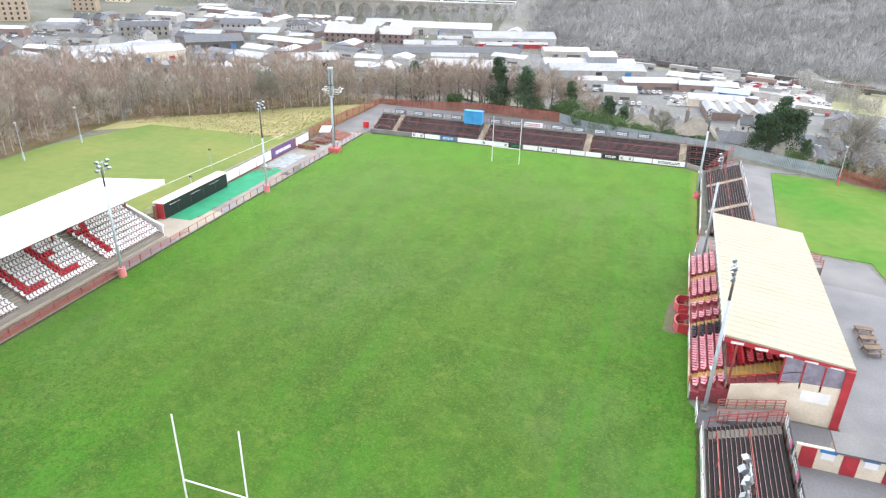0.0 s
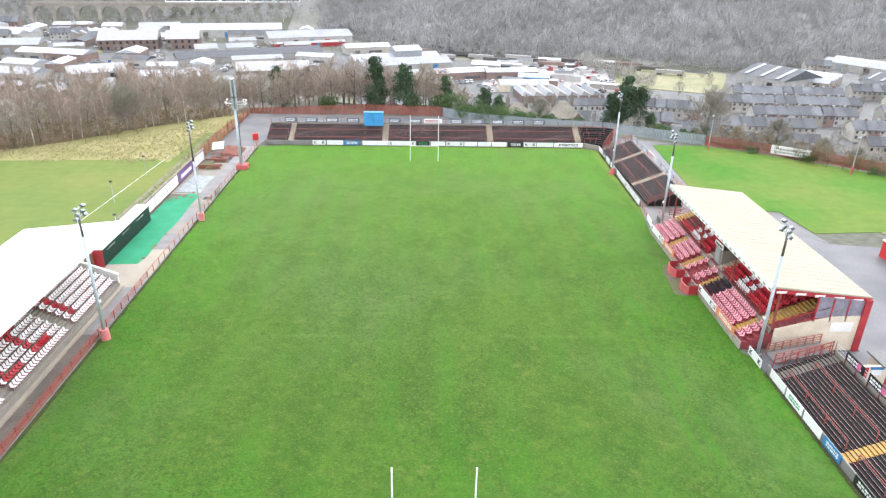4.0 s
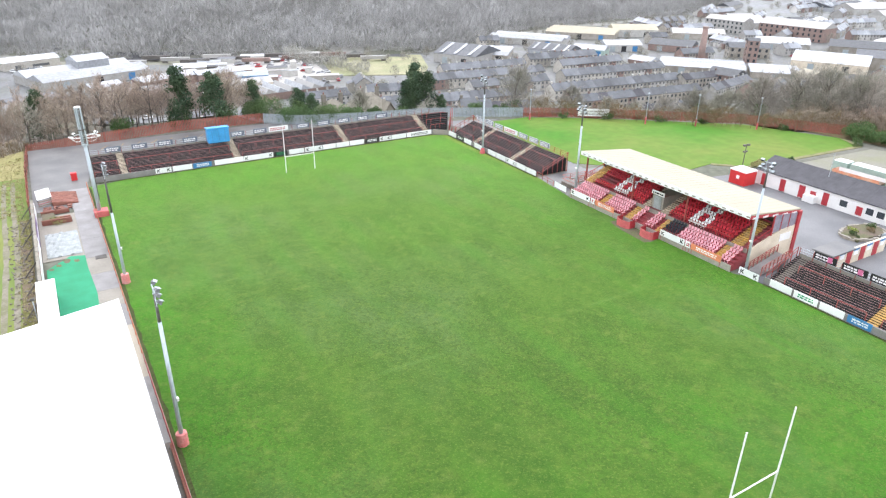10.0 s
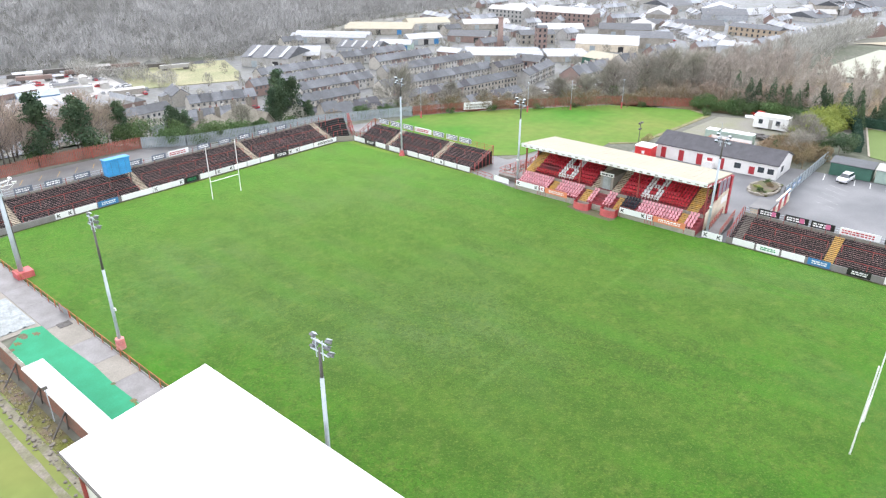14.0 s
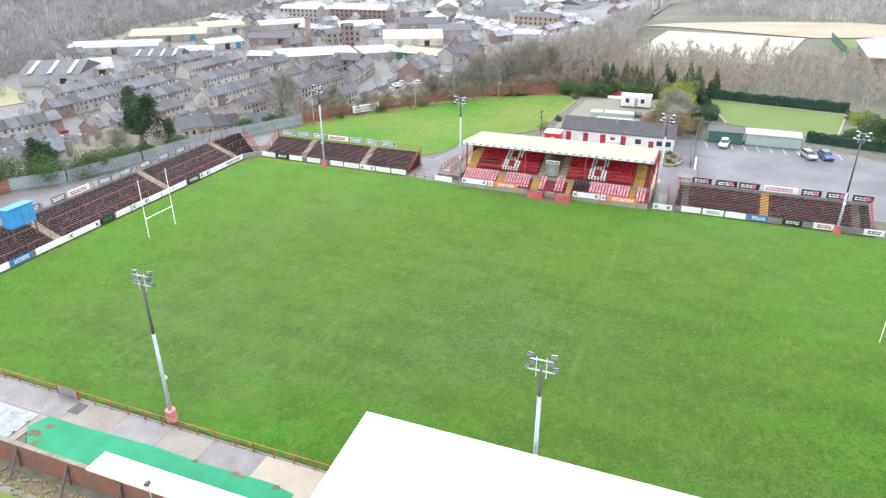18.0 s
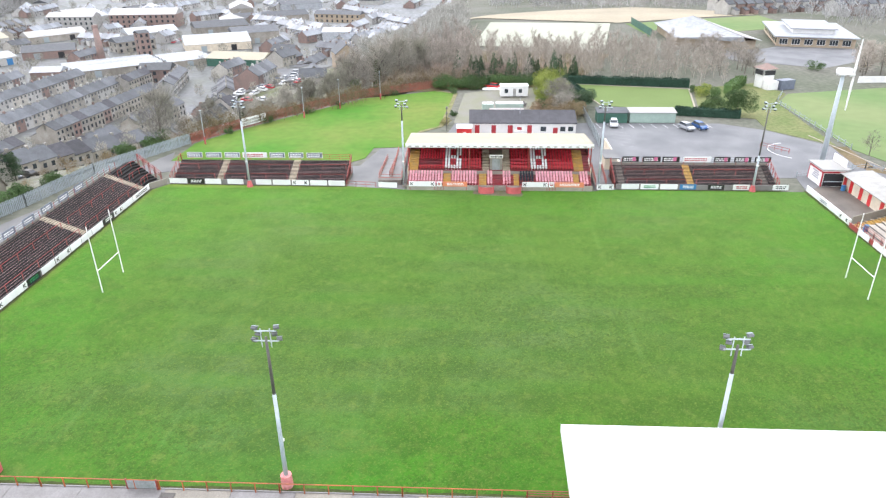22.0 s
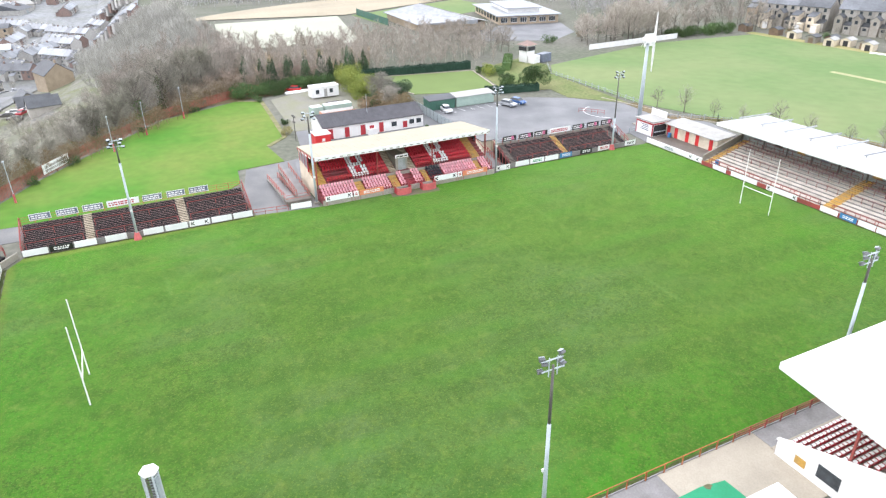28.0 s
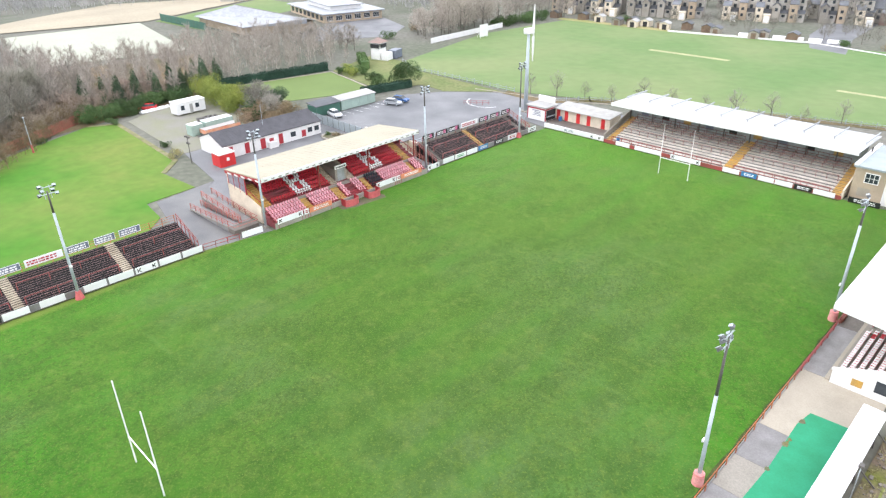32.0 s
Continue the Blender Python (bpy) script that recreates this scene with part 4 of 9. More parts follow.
for y in (132.9, 100.7):
    t = thing("hand_rail", "sloping red hand rail at the end of the terrace", "hand rail", pose(12.2, y, 0), "terrace hand rails")
    for z in (0.6, 1.1):
        part("rail", Shape().tube((0, 0, 0.3 + z), (5.8, 0, 2.6 + z), 0.05, n=6), rail_red, t)
    for k in range(6):
        part("post", Shape().box(k * 1.15 - 0.04, k * 1.15 + 0.04, -0.04, 0.04, 0, 1.4 + 0.457 * k), rail_red, t)
boards((10.3, 95.0, 0), -95, [(0.2, 3.6, "w")])
barrier(pose(10.9, 100.6, 0, 0, 0, -97), 5.4, "gate_rail", rail_red, 1.0, 1.8, (0.5, 1.0), "gate railings")

# south-east terrace
SB = pose(10.9, 53.3, 0, 0, 0, -90)
terrace("terrace_south_east", "dark stepped standing terrace with a yellow stair", SB, 27.6, 16, 0.349, 0.14, 0.35, [(0.6, 1.7), (12.4, 13.6), (25.2, 26.3)], step_dark, yellow, nose_rose, rail_rows=(1, 8), end_material=brown_path, halves=1)
solid("terrace_front_wall", Shape().box(10.3, 10.45, 25.2, 53.4, 0, 0.9), concrete_damp, "low dark concrete wall in front of the terrace", "wall", kind="structure")
f = lambda p: (p - 1062) * 0.1014
boards((10.25, 53.3, 0), -90, [(f(a), f(b), k) for a, b, k in ((1070, 1100, "w"), (1102, 1133, "wg"), (1135, 1165, "w"), (1168, 1196, "b"), (1215, 1243, "k"), (1257, 1285, "r"), (1323, 1350, "wk"))])
f = lambda p: (p - 1062) * 0.1048 + 1.6
back_rail(pose(16.75, 53.3, 0, 0, 0, -90), 27.6, [(f(a), f(b), k) for a, b, k in ((1065, 1093, "kr"), (1100, 1130, "kr"), (1133, 1162, "kr"), (1168, 1215, "r"), (1220, 1247, "kr"), (1254, 1282, "kr"), (1288, 1315, "kr"))], 2.4)
boards((9.9, 57.0, 0), -90, [(0.2, 3.2, "wn")])
for y in (53.5, 25.5):
    t = thing("hand_rail", "sloping red hand rail at the end of the terrace", "hand rail", pose(10.9, y, 0), "terrace hand rails")
    for z in (0.6, 1.1):
        part("rail", Shape().tube((0, 0, 0.3 + z), (5.7, 0, 2.6 + z), 0.05, n=6), rail_red, t)
    for k in range(6):
        part("post", Shape().box(k * 1.13 - 0.04, k * 1.13 + 0.04, -0.04, 0.04, 0, 1.4 + 0.457 * k), rail_red, t)

# ---- seats ----
def seat_shape(half=0.175):
    s = Shape()
    s.along_x([(-0.2, 0.38), (0.2, 0.34), (0.24, 0.4), (0.3, 0.8), (0.25, 0.82), (0.18, 0.43), (-0.2, 0.44)], -half, half)
    return s.box(-0.03, 0.03, 0.0, 0.06, 0, 0.36)


SEAT = {k: seat_shape().mesh("seat", m_) for k, m_ in (("r", seat_red), ("p", seat_red), ("w", seat_white), ("k", seat_black))}
# rose tops and fronts: pink pads with their whitish reflection painted in
SEAT["p"].materials.append(seat_rose_sheen)
for q in SEAT["p"].polygons:
    if q.normal.z > 0.5 or q.normal.y < -0.5:
        q.material_index = 1
SEAT["w_back"] = seat_shape(0.195).mesh("seat", seat_white)
SEAT["w_back"].materials.append(seat_red)
for q in SEAT["w_back"].polygons:
    if q.normal.y > 0.5 or q.normal.z < -0.5 or abs(q.normal.x) > 0.5:
        q.material_index = 1
WIDE = {"L": ("##....", "##....", "##....", "##....", "##....", "##....", "##....", "######"), "E": ("######", "##....", "##....", "#####.", "##....", "##....", "##....", "######"), "Y": ("##..##", "##..##", ".####.", "..##..", "..##..", "..##..", "..##..", "..##..")}
GLYPH = ("######", "##..##", "##..##", "#####.", "##..##", "##..##", "######")


def seat_rows(stand, spots, limit=300):
    """Seats as pieces of a stand, the nearest singly, the others joined by colour."""
    for x, y, z, k in spots[:limit]:
        piece("seat", SEAT[k], stand, pose(x, y, z))
    for k in SEAT:
        rest = [s for s in spots[limit:] if s[3] == k]
        if rest:
            me = SEAT[k]
            v = np.array([q.co[:] for q in me.vertices])
            me.calc_loop_triangles()
            t = np.array([q.vertices[:] for q in me.loop_triangles])
            at = np.array([s[:3] for s in rest])
            V = (v[None] + at[:, None]).reshape(-1, 3)
            T = (t[None] + (np.arange(len(rest)) * len(v))[:, None, None]).reshape(-1, 3)
            ob = new("seat_block", np_mesh("seat_block", V, T, me.materials[0]))
            if len(me.materials) > 1:
                ob.data.materials.append(me.materials[1])
                ob.data.polygons.foreach_set("material_index", np.tile([q.material_index for q in me.loop_triangles], len(rest)))
            ob.parent = stand
            tagged(ob, kind="stuff")


# ---- east stand ----
EL = 32.3
EM = pose(9.3, 89.8, 0, 0, 0, -90)
es = thing("stand_east", "covered seated stand with red seats and a cream sloping roof", "grandstand", EM)
low = [(0.35 + 0.72 * r_, 0.85 + 0.34 * r_) for r_ in range(4)]
high = [(3.5 + 0.78 * r_, 2.55 + 0.33 * r_) for r_ in range(7)]
prof = [(0, 0), (0, 0.85)]
for y, z in low:
    prof += [(y - 0.33, z), (y + 0.39, z)]
prof += [(3.14, 2.55)]
for y, z in high:
    prof += [(y - 0.36, z), (y + 0.42, z)]
prof += [(8.7, 5.0), (8.7, 0)]
part("seating_deck", Shape().along_x(prof, 0.2, EL - 0.2), deck_red, es)
part("front_wall", Shape().box(0.1, EL - 0.1, -0.12, -0.005, 0, 0.95), stone_wall, es, "mossy stone front wall")
part("roof", Shape().along_x([(1.9, 7.55), (12.9, 6.38), (12.9, 6.53), (1.9, 7.72)], -0.1, EL - 0.1), roof_cream, es, "cream corrugated sheet roof")
for k in range(33):
    x = 0.0 + k * (EL - 0.2) / 32
    part("roof_rib", Shape().beam((x, 1.92, 7.73), (x, 12.88, 6.54), 0.03, 0.02), roof_cream, es)
part("fascia", Shape().box(-0.1, EL - 0.1, 1.84, 1.9, 7.1, 7.75), white_paint, es)
fm = Shape()
for k in range(26):
    x = 0.4 + k * 1.25
    fm.box(x, x + 0.55, 1.82, 1.84, 7.22, 7.42)
part("fascia_mark", fm, stone_wall, es, kind="stuff")
for x in (-0.1, EL - 0.18):
    part("verge_board", Shape().along_x([(1.9, 7.05), (12.9, 5.9), (12.9, 6.37), (1.9, 7.54)], x, x + 0.08), red_paint, es)
    vm = Shape()
    for k in range(5):
        y = 2.5 + k * 2.1
        z = 7.42 - (y - 1.9) * 0.1062
        vm.box(x - 0.02, x + 0.1, y, y + 1.1, z - 0.42, z - 0.16)
    part("verge_panel", vm, white_paint, es, kind="stuff")
for x in (0.3, EL * 0.34, EL * 0.66, EL - 0.3):
    part("column", Shape().box(x - 0.1, x + 0.1, 3.0, 3.2, 2.0, 7.4), rail_red, es)
    part("rafter", Shape().beam((x, 1.95, 7.4), (x, 13.0, 6.2), 0.15, 0.28), rail_red, es)
    part("back_column", Shape().box(x - 0.12, x + 0.12, 12.7, 12.95, 0, 6.3), red_paint, es)
part("back_wall", Shape().box(0, EL, 12.45, 12.65, 0, 6.2), cream_wall, es)
part("concourse", Shape().box(0.2, EL - 0.2, 8.75, 12.4, 4.6, 4.75), concrete_damp, es)
for x0, x1 in ((-0.02, 0.16), (EL - 0.16, EL + 0.02)):
    part("end_wall", Shape().along_x([(3.3, 0), (12.45, 0), (12.45, 4.3), (9.0, 4.2), (3.3, 2.6)], x0, x1), cream_wall, es, "cream rendered end wall")
    part("end_glazing", Shape().along_x([(7.2, 4.0), (12.3, 4.35), (12.3, 6.1), (7.2, 6.6)], x0 + 0.05, x1 - 0.05), screen_glass, es, "hazy plastic end screen")
    for y in (7.2, 8.9, 10.6, 12.3):
        part("glazing_bar", Shape().box(x0, x1, y - 0.07, y + 0.07, 3.6, 6.6 - (y - 7.2) * 0.1), red_paint, es)
    part("sloping_rail", Shape().beam(((x0 + x1) / 2, 3.2, 3.5), ((x0 + x1) / 2, 9.0, 5.4), 0.08), red_paint, es)
part("end_sign", Shape().box(EL + 0.02, EL + 0.06, 9.2, 11.6, 2.4, 3.5), white_paint, es)
part("corner_post", Shape().box(EL - 0.1, EL + 0.2, 12.2, 12.9, 0, 6.3), red_paint, es)
spots = []
X = lambda p: (p - 690) * 0.0991 - 0.2
for r_, (y, z) in enumerate(low):
    for a, b, k in ((696, 757, "p"), (771, 819, "p"), (834, 848, "p"), (861, 880, "p"), (891, 918, "k"), (919, 984, "p"), (996, 1012, "p")):
        x = X(a) + 0.25
        while x < X(b) - 0.15:
            spots.append((x, y, z, "k" if k == "k" else "p"))
            x += 0.5
letters = (X(760), X(910))
for r_, (y, z) in enumerate(high):
    for a, b in ((713, 824), (876, 987)):
        x = X(a) + 0.25
        while x < X(b) - 0.15:
            k = "r"
            for lx in letters:
                c_ = int((x - lx) / 0.5)
                if x >= lx and c_ < 6 and GLYPH[6 - r_][c_] == "#":
                    k = "w"
            if not (r_ in (1, 2) and X(713) < x < X(752)) :
                spots.append((x, y, z, k))
            x += 0.5
seat_rows(es, spots)
for a, b in ((757, 770), (820, 833), (881, 890), (985, 995)):
    for y, z in low:
        part("aisle_step", Shape().box(X(a), X(b), y - 0.34, y + 0.38, z - 0.2, z + 0.06), yellow, es)
        part("aisle_half_step", Shape().box(X(a), X(b), y + 0.02, y + 0.38, z + 0.06, z + 0.2), yellow, es)
for a, b in ((694, 711), (826, 838), (862, 875), (988, 1005)):
    for y, z in high:
        part("aisle_step", Shape().box(X(a), X(b), y - 0.37, y + 0.41, z - 0.2, z + 0.06), yellow if a in (694, 988) else step_stone, es)
        part("aisle_half_step", Shape().box(X(a), X(b), y + 0.02, y + 0.41, z + 0.06, z + 0.2), yellow if a in (694, 988) else step_stone, es)
part("entrance", Shape().box(X(839), X(861), 3.6, 8.6, 2.0, 4.7), concrete, es, "central doorway block")
part("doorway", Shape().box(X(843), X(857), 3.52, 3.6, 2.5, 4.6), sheet_grey, es)
part("entrance_sign", Shape().box(X(838), X(862), 3.42, 3.52, 4.75, 5.35), white_paint, es)
sg = Shape()
bars(sg, X(840), X(860), 4.85, 5.3, 3.42, 0.02, 3, 1)
part("sign_lettering", sg, board_black, es, kind="stuff")
part("walkway_slab", Shape().box(0.25, EL - 0.25, 2.92, 3.1, 1.9, 2.5), concrete, es)
for a, b in ((714, 822), (880, 986)):
    part("tier_rail", Shape().tube((X(a), 3.02, 3.35), (X(b), 3.02, 3.35), 0.04, n=6), rail_red, es)
    for k in range(6):
        x = X(a) + (X(b) - X(a)) * k / 5
        part("tier_post", Shape().box(x - 0.03, x + 0.03, 2.99, 3.05, 2.5, 3.35), rail_red, es)
for a, b in ((695, 757), (771, 819), (861, 880), (891, 984)):
    part("front_rail", Shape().tube((X(a), -0.02, 1.75), (X(b), -0.02, 1.75), 0.035, n=6), rail_red, es)
    for k in range(4):
        x = X(a) + (X(b) - X(a)) * k / 3
        part("front_post", Shape().box(x - 0.03, x + 0.03, -0.05, 0.01, 0.9, 1.75), rail_red, es)
boards((9.16, 89.8, 0), -90, [(X(697), X(744), "wn"), (X(746), X(755), "r"), (X(756), X(800), "o"), (X(894.5), X(940), "wn"), (X(941), X(950), "r"), (X(951), X(1002), "o")], h=0.9, z0=0.75)
for a, b in ((819, 846), (867, 893)):
    d = thing("dugout", "faded red panelled dugout with a curved front", "dugout", EM @ pose((X(a) + X(b)) / 2, 0, 0), "dugouts")
    w = (X(b) - X(a)) / 2
    part("front_panel", Shape().prism([(-w, -1.3), (-w * 0.7, -1.65), (0, -1.8), (w * 0.7, -1.65), (w, -1.3), (w - 0.1, -1.25), (w * 0.6, -1.5), (0, -1.65), (-w * 0.6, -1.5), (-w + 0.1, -1.25)], 0.03, 1.15), pink_red, d)
    for x in (-w, w - 0.08):
        part("side_panel", Shape().box(x, x + 0.08, -1.28, -0.15, 0.03, 1.25), red_paint, d)
        part("hand_rail", Shape().tube((x + 0.04, -1.3, 1.6), (x + 0.04, -0.15, 2.0), 0.035, n=6), red_paint, d)
    part("bench", Shape().box(-w + 0.15, w - 0.15, -0.6, -0.25, 0.4, 0.47), timber, d)
    part("floor", Shape().box(-w + 0.1, w - 0.1, -1.3, -0.14, 0.03, 0.08), earth, d)
pit = Shape().prism([(6.4, 70), (7.4, 69.6), (8.9, 69.8), (9.1, 78), (7.6, 78.2), (6.9, 76)], 0.0, 0.05)
solid("mud_patch", pit, earth, "bare muddy patch worn in front of the dugouts", "mud", kind="structure")

# ramps at both ends of the east stand: two lanes joined by a landing, or one lane
for base, mirror, L_, lanes in ((pose(12.8, 90.7, 0), 1, 13.0, ((0.8, 1.6), (0.8, 0.1))), (pose(10.8, 56.9, 0), -1, 6.5, ((0.2, 1.5),))):
    rp = thing("access_ramp", "concrete access ramp with faded red tubular rails", "ramp", base, "access ramps")
    for k, (z0, z1) in enumerate(lanes):
        y = mirror * (0.2 + 2.2 * k)
        ylo, yhi = min(y, y + mirror * 1.9), max(y, y + mirror * 1.9)
        part("ramp_slab", Shape().along_y([(1.0, 0), (L_, 0), (L_, z1), (1.0, z0)], ylo, yhi), concrete_damp, rp)
        part("ramp_kerb", Shape().along_y([(1.0, z0 - 0.02), (L_, z1 - 0.02), (L_, z1 + 0.15), (1.0, z0 + 0.15)], yhi, yhi + 0.12), concrete, rp)
        for yy in (ylo + 0.05, yhi - 0.05):
            for h_ in (0.5, 0.8, 1.1):
                part("rail", Shape().tube((1.0, yy, z0 + h_), (L_, yy, z1 + h_), 0.045, n=6), rail_salmon, rp)
            for j in range(8):
                u = j / 7
                part("post", Shape().box(1.0 + (L_ - 1.0) * u - 0.05, 1.0 + (L_ - 1.0) * u + 0.05, yy - 0.05, yy + 0.05, 0, z0 + (z1 - z0) * u + 1.1), rail_salmon, rp)
    if len(lanes) > 1:
        part("landing", Shape().box(-0.9, 0.98, 0.2, 4.3, 0, 0.8), brown_path, rp)
        for y in (0.25, 4.25):
            for h_ in (0.5, 1.1):
                part("landing_rail", Shape().tube((-0.85, y, 0.8 + h_), (1.0, y, 0.8 + h_), 0.045, n=6), rail_salmon, rp)
        for h_ in (0.5, 1.1):
            part("landing_rail", Shape().tube((-0.85, 0.25, 0.8 + h_), (-0.85, 4.25, 0.8 + h_), 0.045, n=6), rail_salmon, rp)

# ---- west stand ----
WL = 45.2
WM = pose(-63.6, 26.0, 0, 0, 0, 90)
ws = thing("stand_west", "covered stand with white seats and a white roof", "grandstand", WM)
rows_w = [(-0.1 + 0.78 * r_, 0.75 + 0.385 * r_) for r_ in range(11)]
prof = [(-0.7, 0), (-0.7, 0.6), (-0.46, 0.6)]
for y, z in rows_w:
    prof += [(y - 0.36, z), (y + 0.42, z)]
prof += [(8.4, 4.6), (8.4, 0)]
part("seating_deck", Shape().along_x(prof, 0, WL), concrete, ws)
part("front_step", Shape().box(0, WL, -1.15, -0.72, 0, 0.22), concrete_pale, ws)
part("roof", Shape().along_x([(-2.0, 8.6), (9.5, 7.4), (9.5, 7.58), (-2.0, 8.8)], -0.2, WL + 0.3), roof_white, ws, "white sheet roof")
part("front_fascia", Shape().box(-0.2, WL + 0.3, -2.08, -2.0, 8.2, 8.83), white_paint, ws)
part("end_fascia", Shape().along_x([(-2.0, 8.2), (9.5, 7.0), (9.5, 7.4), (-2.0, 8.6)], WL + 0.22, WL + 0.3), white_paint, ws)
part("gutter", Shape().box(-0.2, WL + 0.3, 9.5, 9.62, 7.35, 7.5), steel_dark, ws)
part("back_wall", Shape().box(0, WL, 8.5, 8.7, 0, 7.4), white_paint, ws)
for k in range(8):
    x = 0.3 + k * (WL - 0.6) / 7
    part("back_post", Shape().box(x - 0.1, x + 0.1, 8.72, 8.95, 0, 7.45), rail_red, ws)
    if k in (1, 3, 5, 7):
        part("column", Shape().box(x - 0.09, x + 0.09, 5.0, 5.18, 3.0, 7.9), rail_red, ws)
    part("rafter", Shape().beam((x, -1.9, 8.45), (x, 9.3, 7.28), 0.14, 0.26), rail_red, ws)
part("end_wall", Shape().along_x([(-0.6, 0), (8.5, 0), (8.5, 5.2), (-0.6, 1.6)], WL, WL + 0.22), white_paint, ws, "sloping white end wall")
part("end_coping", Shape().along_x([(-0.7, 1.6), (8.5, 5.2), (8.5, 5.35), (-0.7, 1.75)], WL - 0.05, WL + 0.3), white_paint, ws)
part("end_window", Shape().box(WL + 0.22, WL + 0.25, 3.2, 5.2, 0.9, 2.2), glass, ws)
part("notice", Shape().box(WL + 0.22, WL + 0.26, 1.2, 2.2, 0.7, 1.5), yellow, ws)
part("low_wall", Shape().box(0, WL - 12, -3.25, -3.05, 0, 0.55), brick, ws, "low brown brick wall")
spots = []
stairs = [(33.5, 34.8), (21.4, 22.7)]
for r_, (y, z) in enumerate(rows_w):
    x = WL - 0.6
    while x > 1:
        if not any(a < x < b for a, b in stairs):
            k = "w_back"
            for g, lx in (("L", 23.2), ("E", 28.3), ("Y", 35.1)):
                c_ = int((x - lx) // 0.5)
                if 0 <= c_ < 6 and 1 <= r_ <= 8 and WIDE[g][8 - r_][c_] == "#":
                    k = "r"
            spots.append((x, y, z, k))
        x -= 0.5
spots.sort(key=lambda s: -s[0])
seat_rows(ws, spots)
for a, b in stairs:
    for y, z in rows_w:
        part("stair_tread", Shape().box(a, b, y - 0.37, y + 0.03, z - 0.1, z + 0.05), concrete, ws)
        part("stair_half_tread", Shape().box(a, b, y + 0.03, y + 0.42, z - 0.1, z + 0.22), concrete, ws)

# ---- south stand ----
SL = 44.2
SM = pose(-4.6, 21.0, 0, 0, 0, 180)
ss = terrace("stand_south", "covered standing terrace with stone steps and red rails", SM, SL, 11, 0.9, 0.26, 0.35, [(0.3, 1.5), (24.5, 26.2), (SL - 1.6, SL - 0.3)], step_pale, yellow, None, rail_rows=(0, 4, 7, 8, 9, 10))
part("roof", Shape().along_x([(3.6, 6.9), (16.5, 6.5), (16.5, 6.65), (3.6, 7.06)], -1.2, SL + 0.2), roof_south, ss, "pale grey corrugated roof")
part("roof_fascia", Shape().box(-1.2, SL + 0.2, 3.52, 3.6, 6.5, 7.1), white_paint, ss)
for k in range(10):
    x = -0.6 + k * (SL + 0.4) / 9
    part("roof_truss", Shape().beam((x, 8.5, 7.35), (x, 16.9, 7.1), 0.14, 0.2).beam((x, 9.0, 6.8), (x, 9.0, 7.3), 0.1).beam((x, 16.4, 6.6), (x, 16.4, 7.1), 0.1), roof_pale, ss)
    part("column", Shape().box(x + 0.9, x + 1.1, 9.0, 9.2, 2.6, 6.75), steel_dark, ss)
part("back_wall", Shape().box(0, SL, 9.95, 10.15, 0, 6.6), sheet_grey, ss, "grey sheet back wall")
for k in range(9):
    x = 2.5 + k * 4.6
    part("wall_sign", Shape().box(x, x + 1.5, 9.87, 9.95, 3.75, 4.5), (board_navy, board_black, yellow)[k % 3], ss)
part("end_wall", Shape().along_x([(0.2, 0), (9.95, 0), (9.95, 4.5), (0.2, 1.5)], -0.25, -0.02), concrete, ss, "sloping concrete end wall")
part("end_wall", Shape().along_x([(0.2, 0), (9.95, 0), (9.95, 4.5), (0.2, 1.5)], SL + 0.02, SL + 0.25), cream_wall, ss)
barrier(SM @ pose(1.8, -0.1, 0), 22.4, "front_rail", rail_red, 1.5, 2.2, (0.65, 1.0), "south stand rails")
barrier(SM @ pose(26.5, -0.1, 0), 16, "front_rail", rail_red, 1.5, 2.2, (0.65, 1.0), "south stand rails")
solid("south_front_wall", Shape().box(-49, -4.8, 21.2, 21.35, 0, 0.7), rail_red, "low rust-red wall in front of the south stand", "wall", kind="structure")
xs = lambda p: np.interp(p, (1070, 1290, 1475), (0.6, 27.0, 44.0))
boards((-4.6, 21.42, 0), 180, [(float(xs(a)), float(xs(b)), k) for a, b, k in ((1090, 1116, "w"), (1125, 1172, "w"), (1188, 1238, "wn"), (1272, 1300, "w"), (1303, 1333, "b"), (1335, 1365, "w"), (1366, 1398, "w"), (1400, 1432, "k"), (1433, 1470, "w"))], h=0.85, z0=0.1)
solid("south_white_wall", Shape().box(-4.5, 10.3, 20.9, 21.1, 0, 1.0), white_paint, "low white painted pitch wall", "wall", kind="structure")
boards((10.2, 21.14, 0), 180, [(0.3, 4.4, "w"), (4.5, 8.2, "wn"), (8.3, 11.4, "w"), (11.5, 14.4, "wn")], h=0.85, z0=0.12)


# ---- fixtures round the pitch ----
def goal(x, y):
    g = thing("goal_posts", "white H-shaped rugby goal posts", "goal posts", pose(x, y, 0.03), "goal posts")
    for dx in (-2.75, 2.75):
        part("upright", Shape().tube((dx, 0, 0), (dx, 0, 9.05), 0.075, 0.06, n=10), white_paint, g)
    part("crossbar", Shape().tube((-2.75, 0, 3.0), (2.75, 0, 3.0), 0.06, n=10), white_paint, g)


goal(-25.34, 124.87)
goal(-24.28, 29.85)


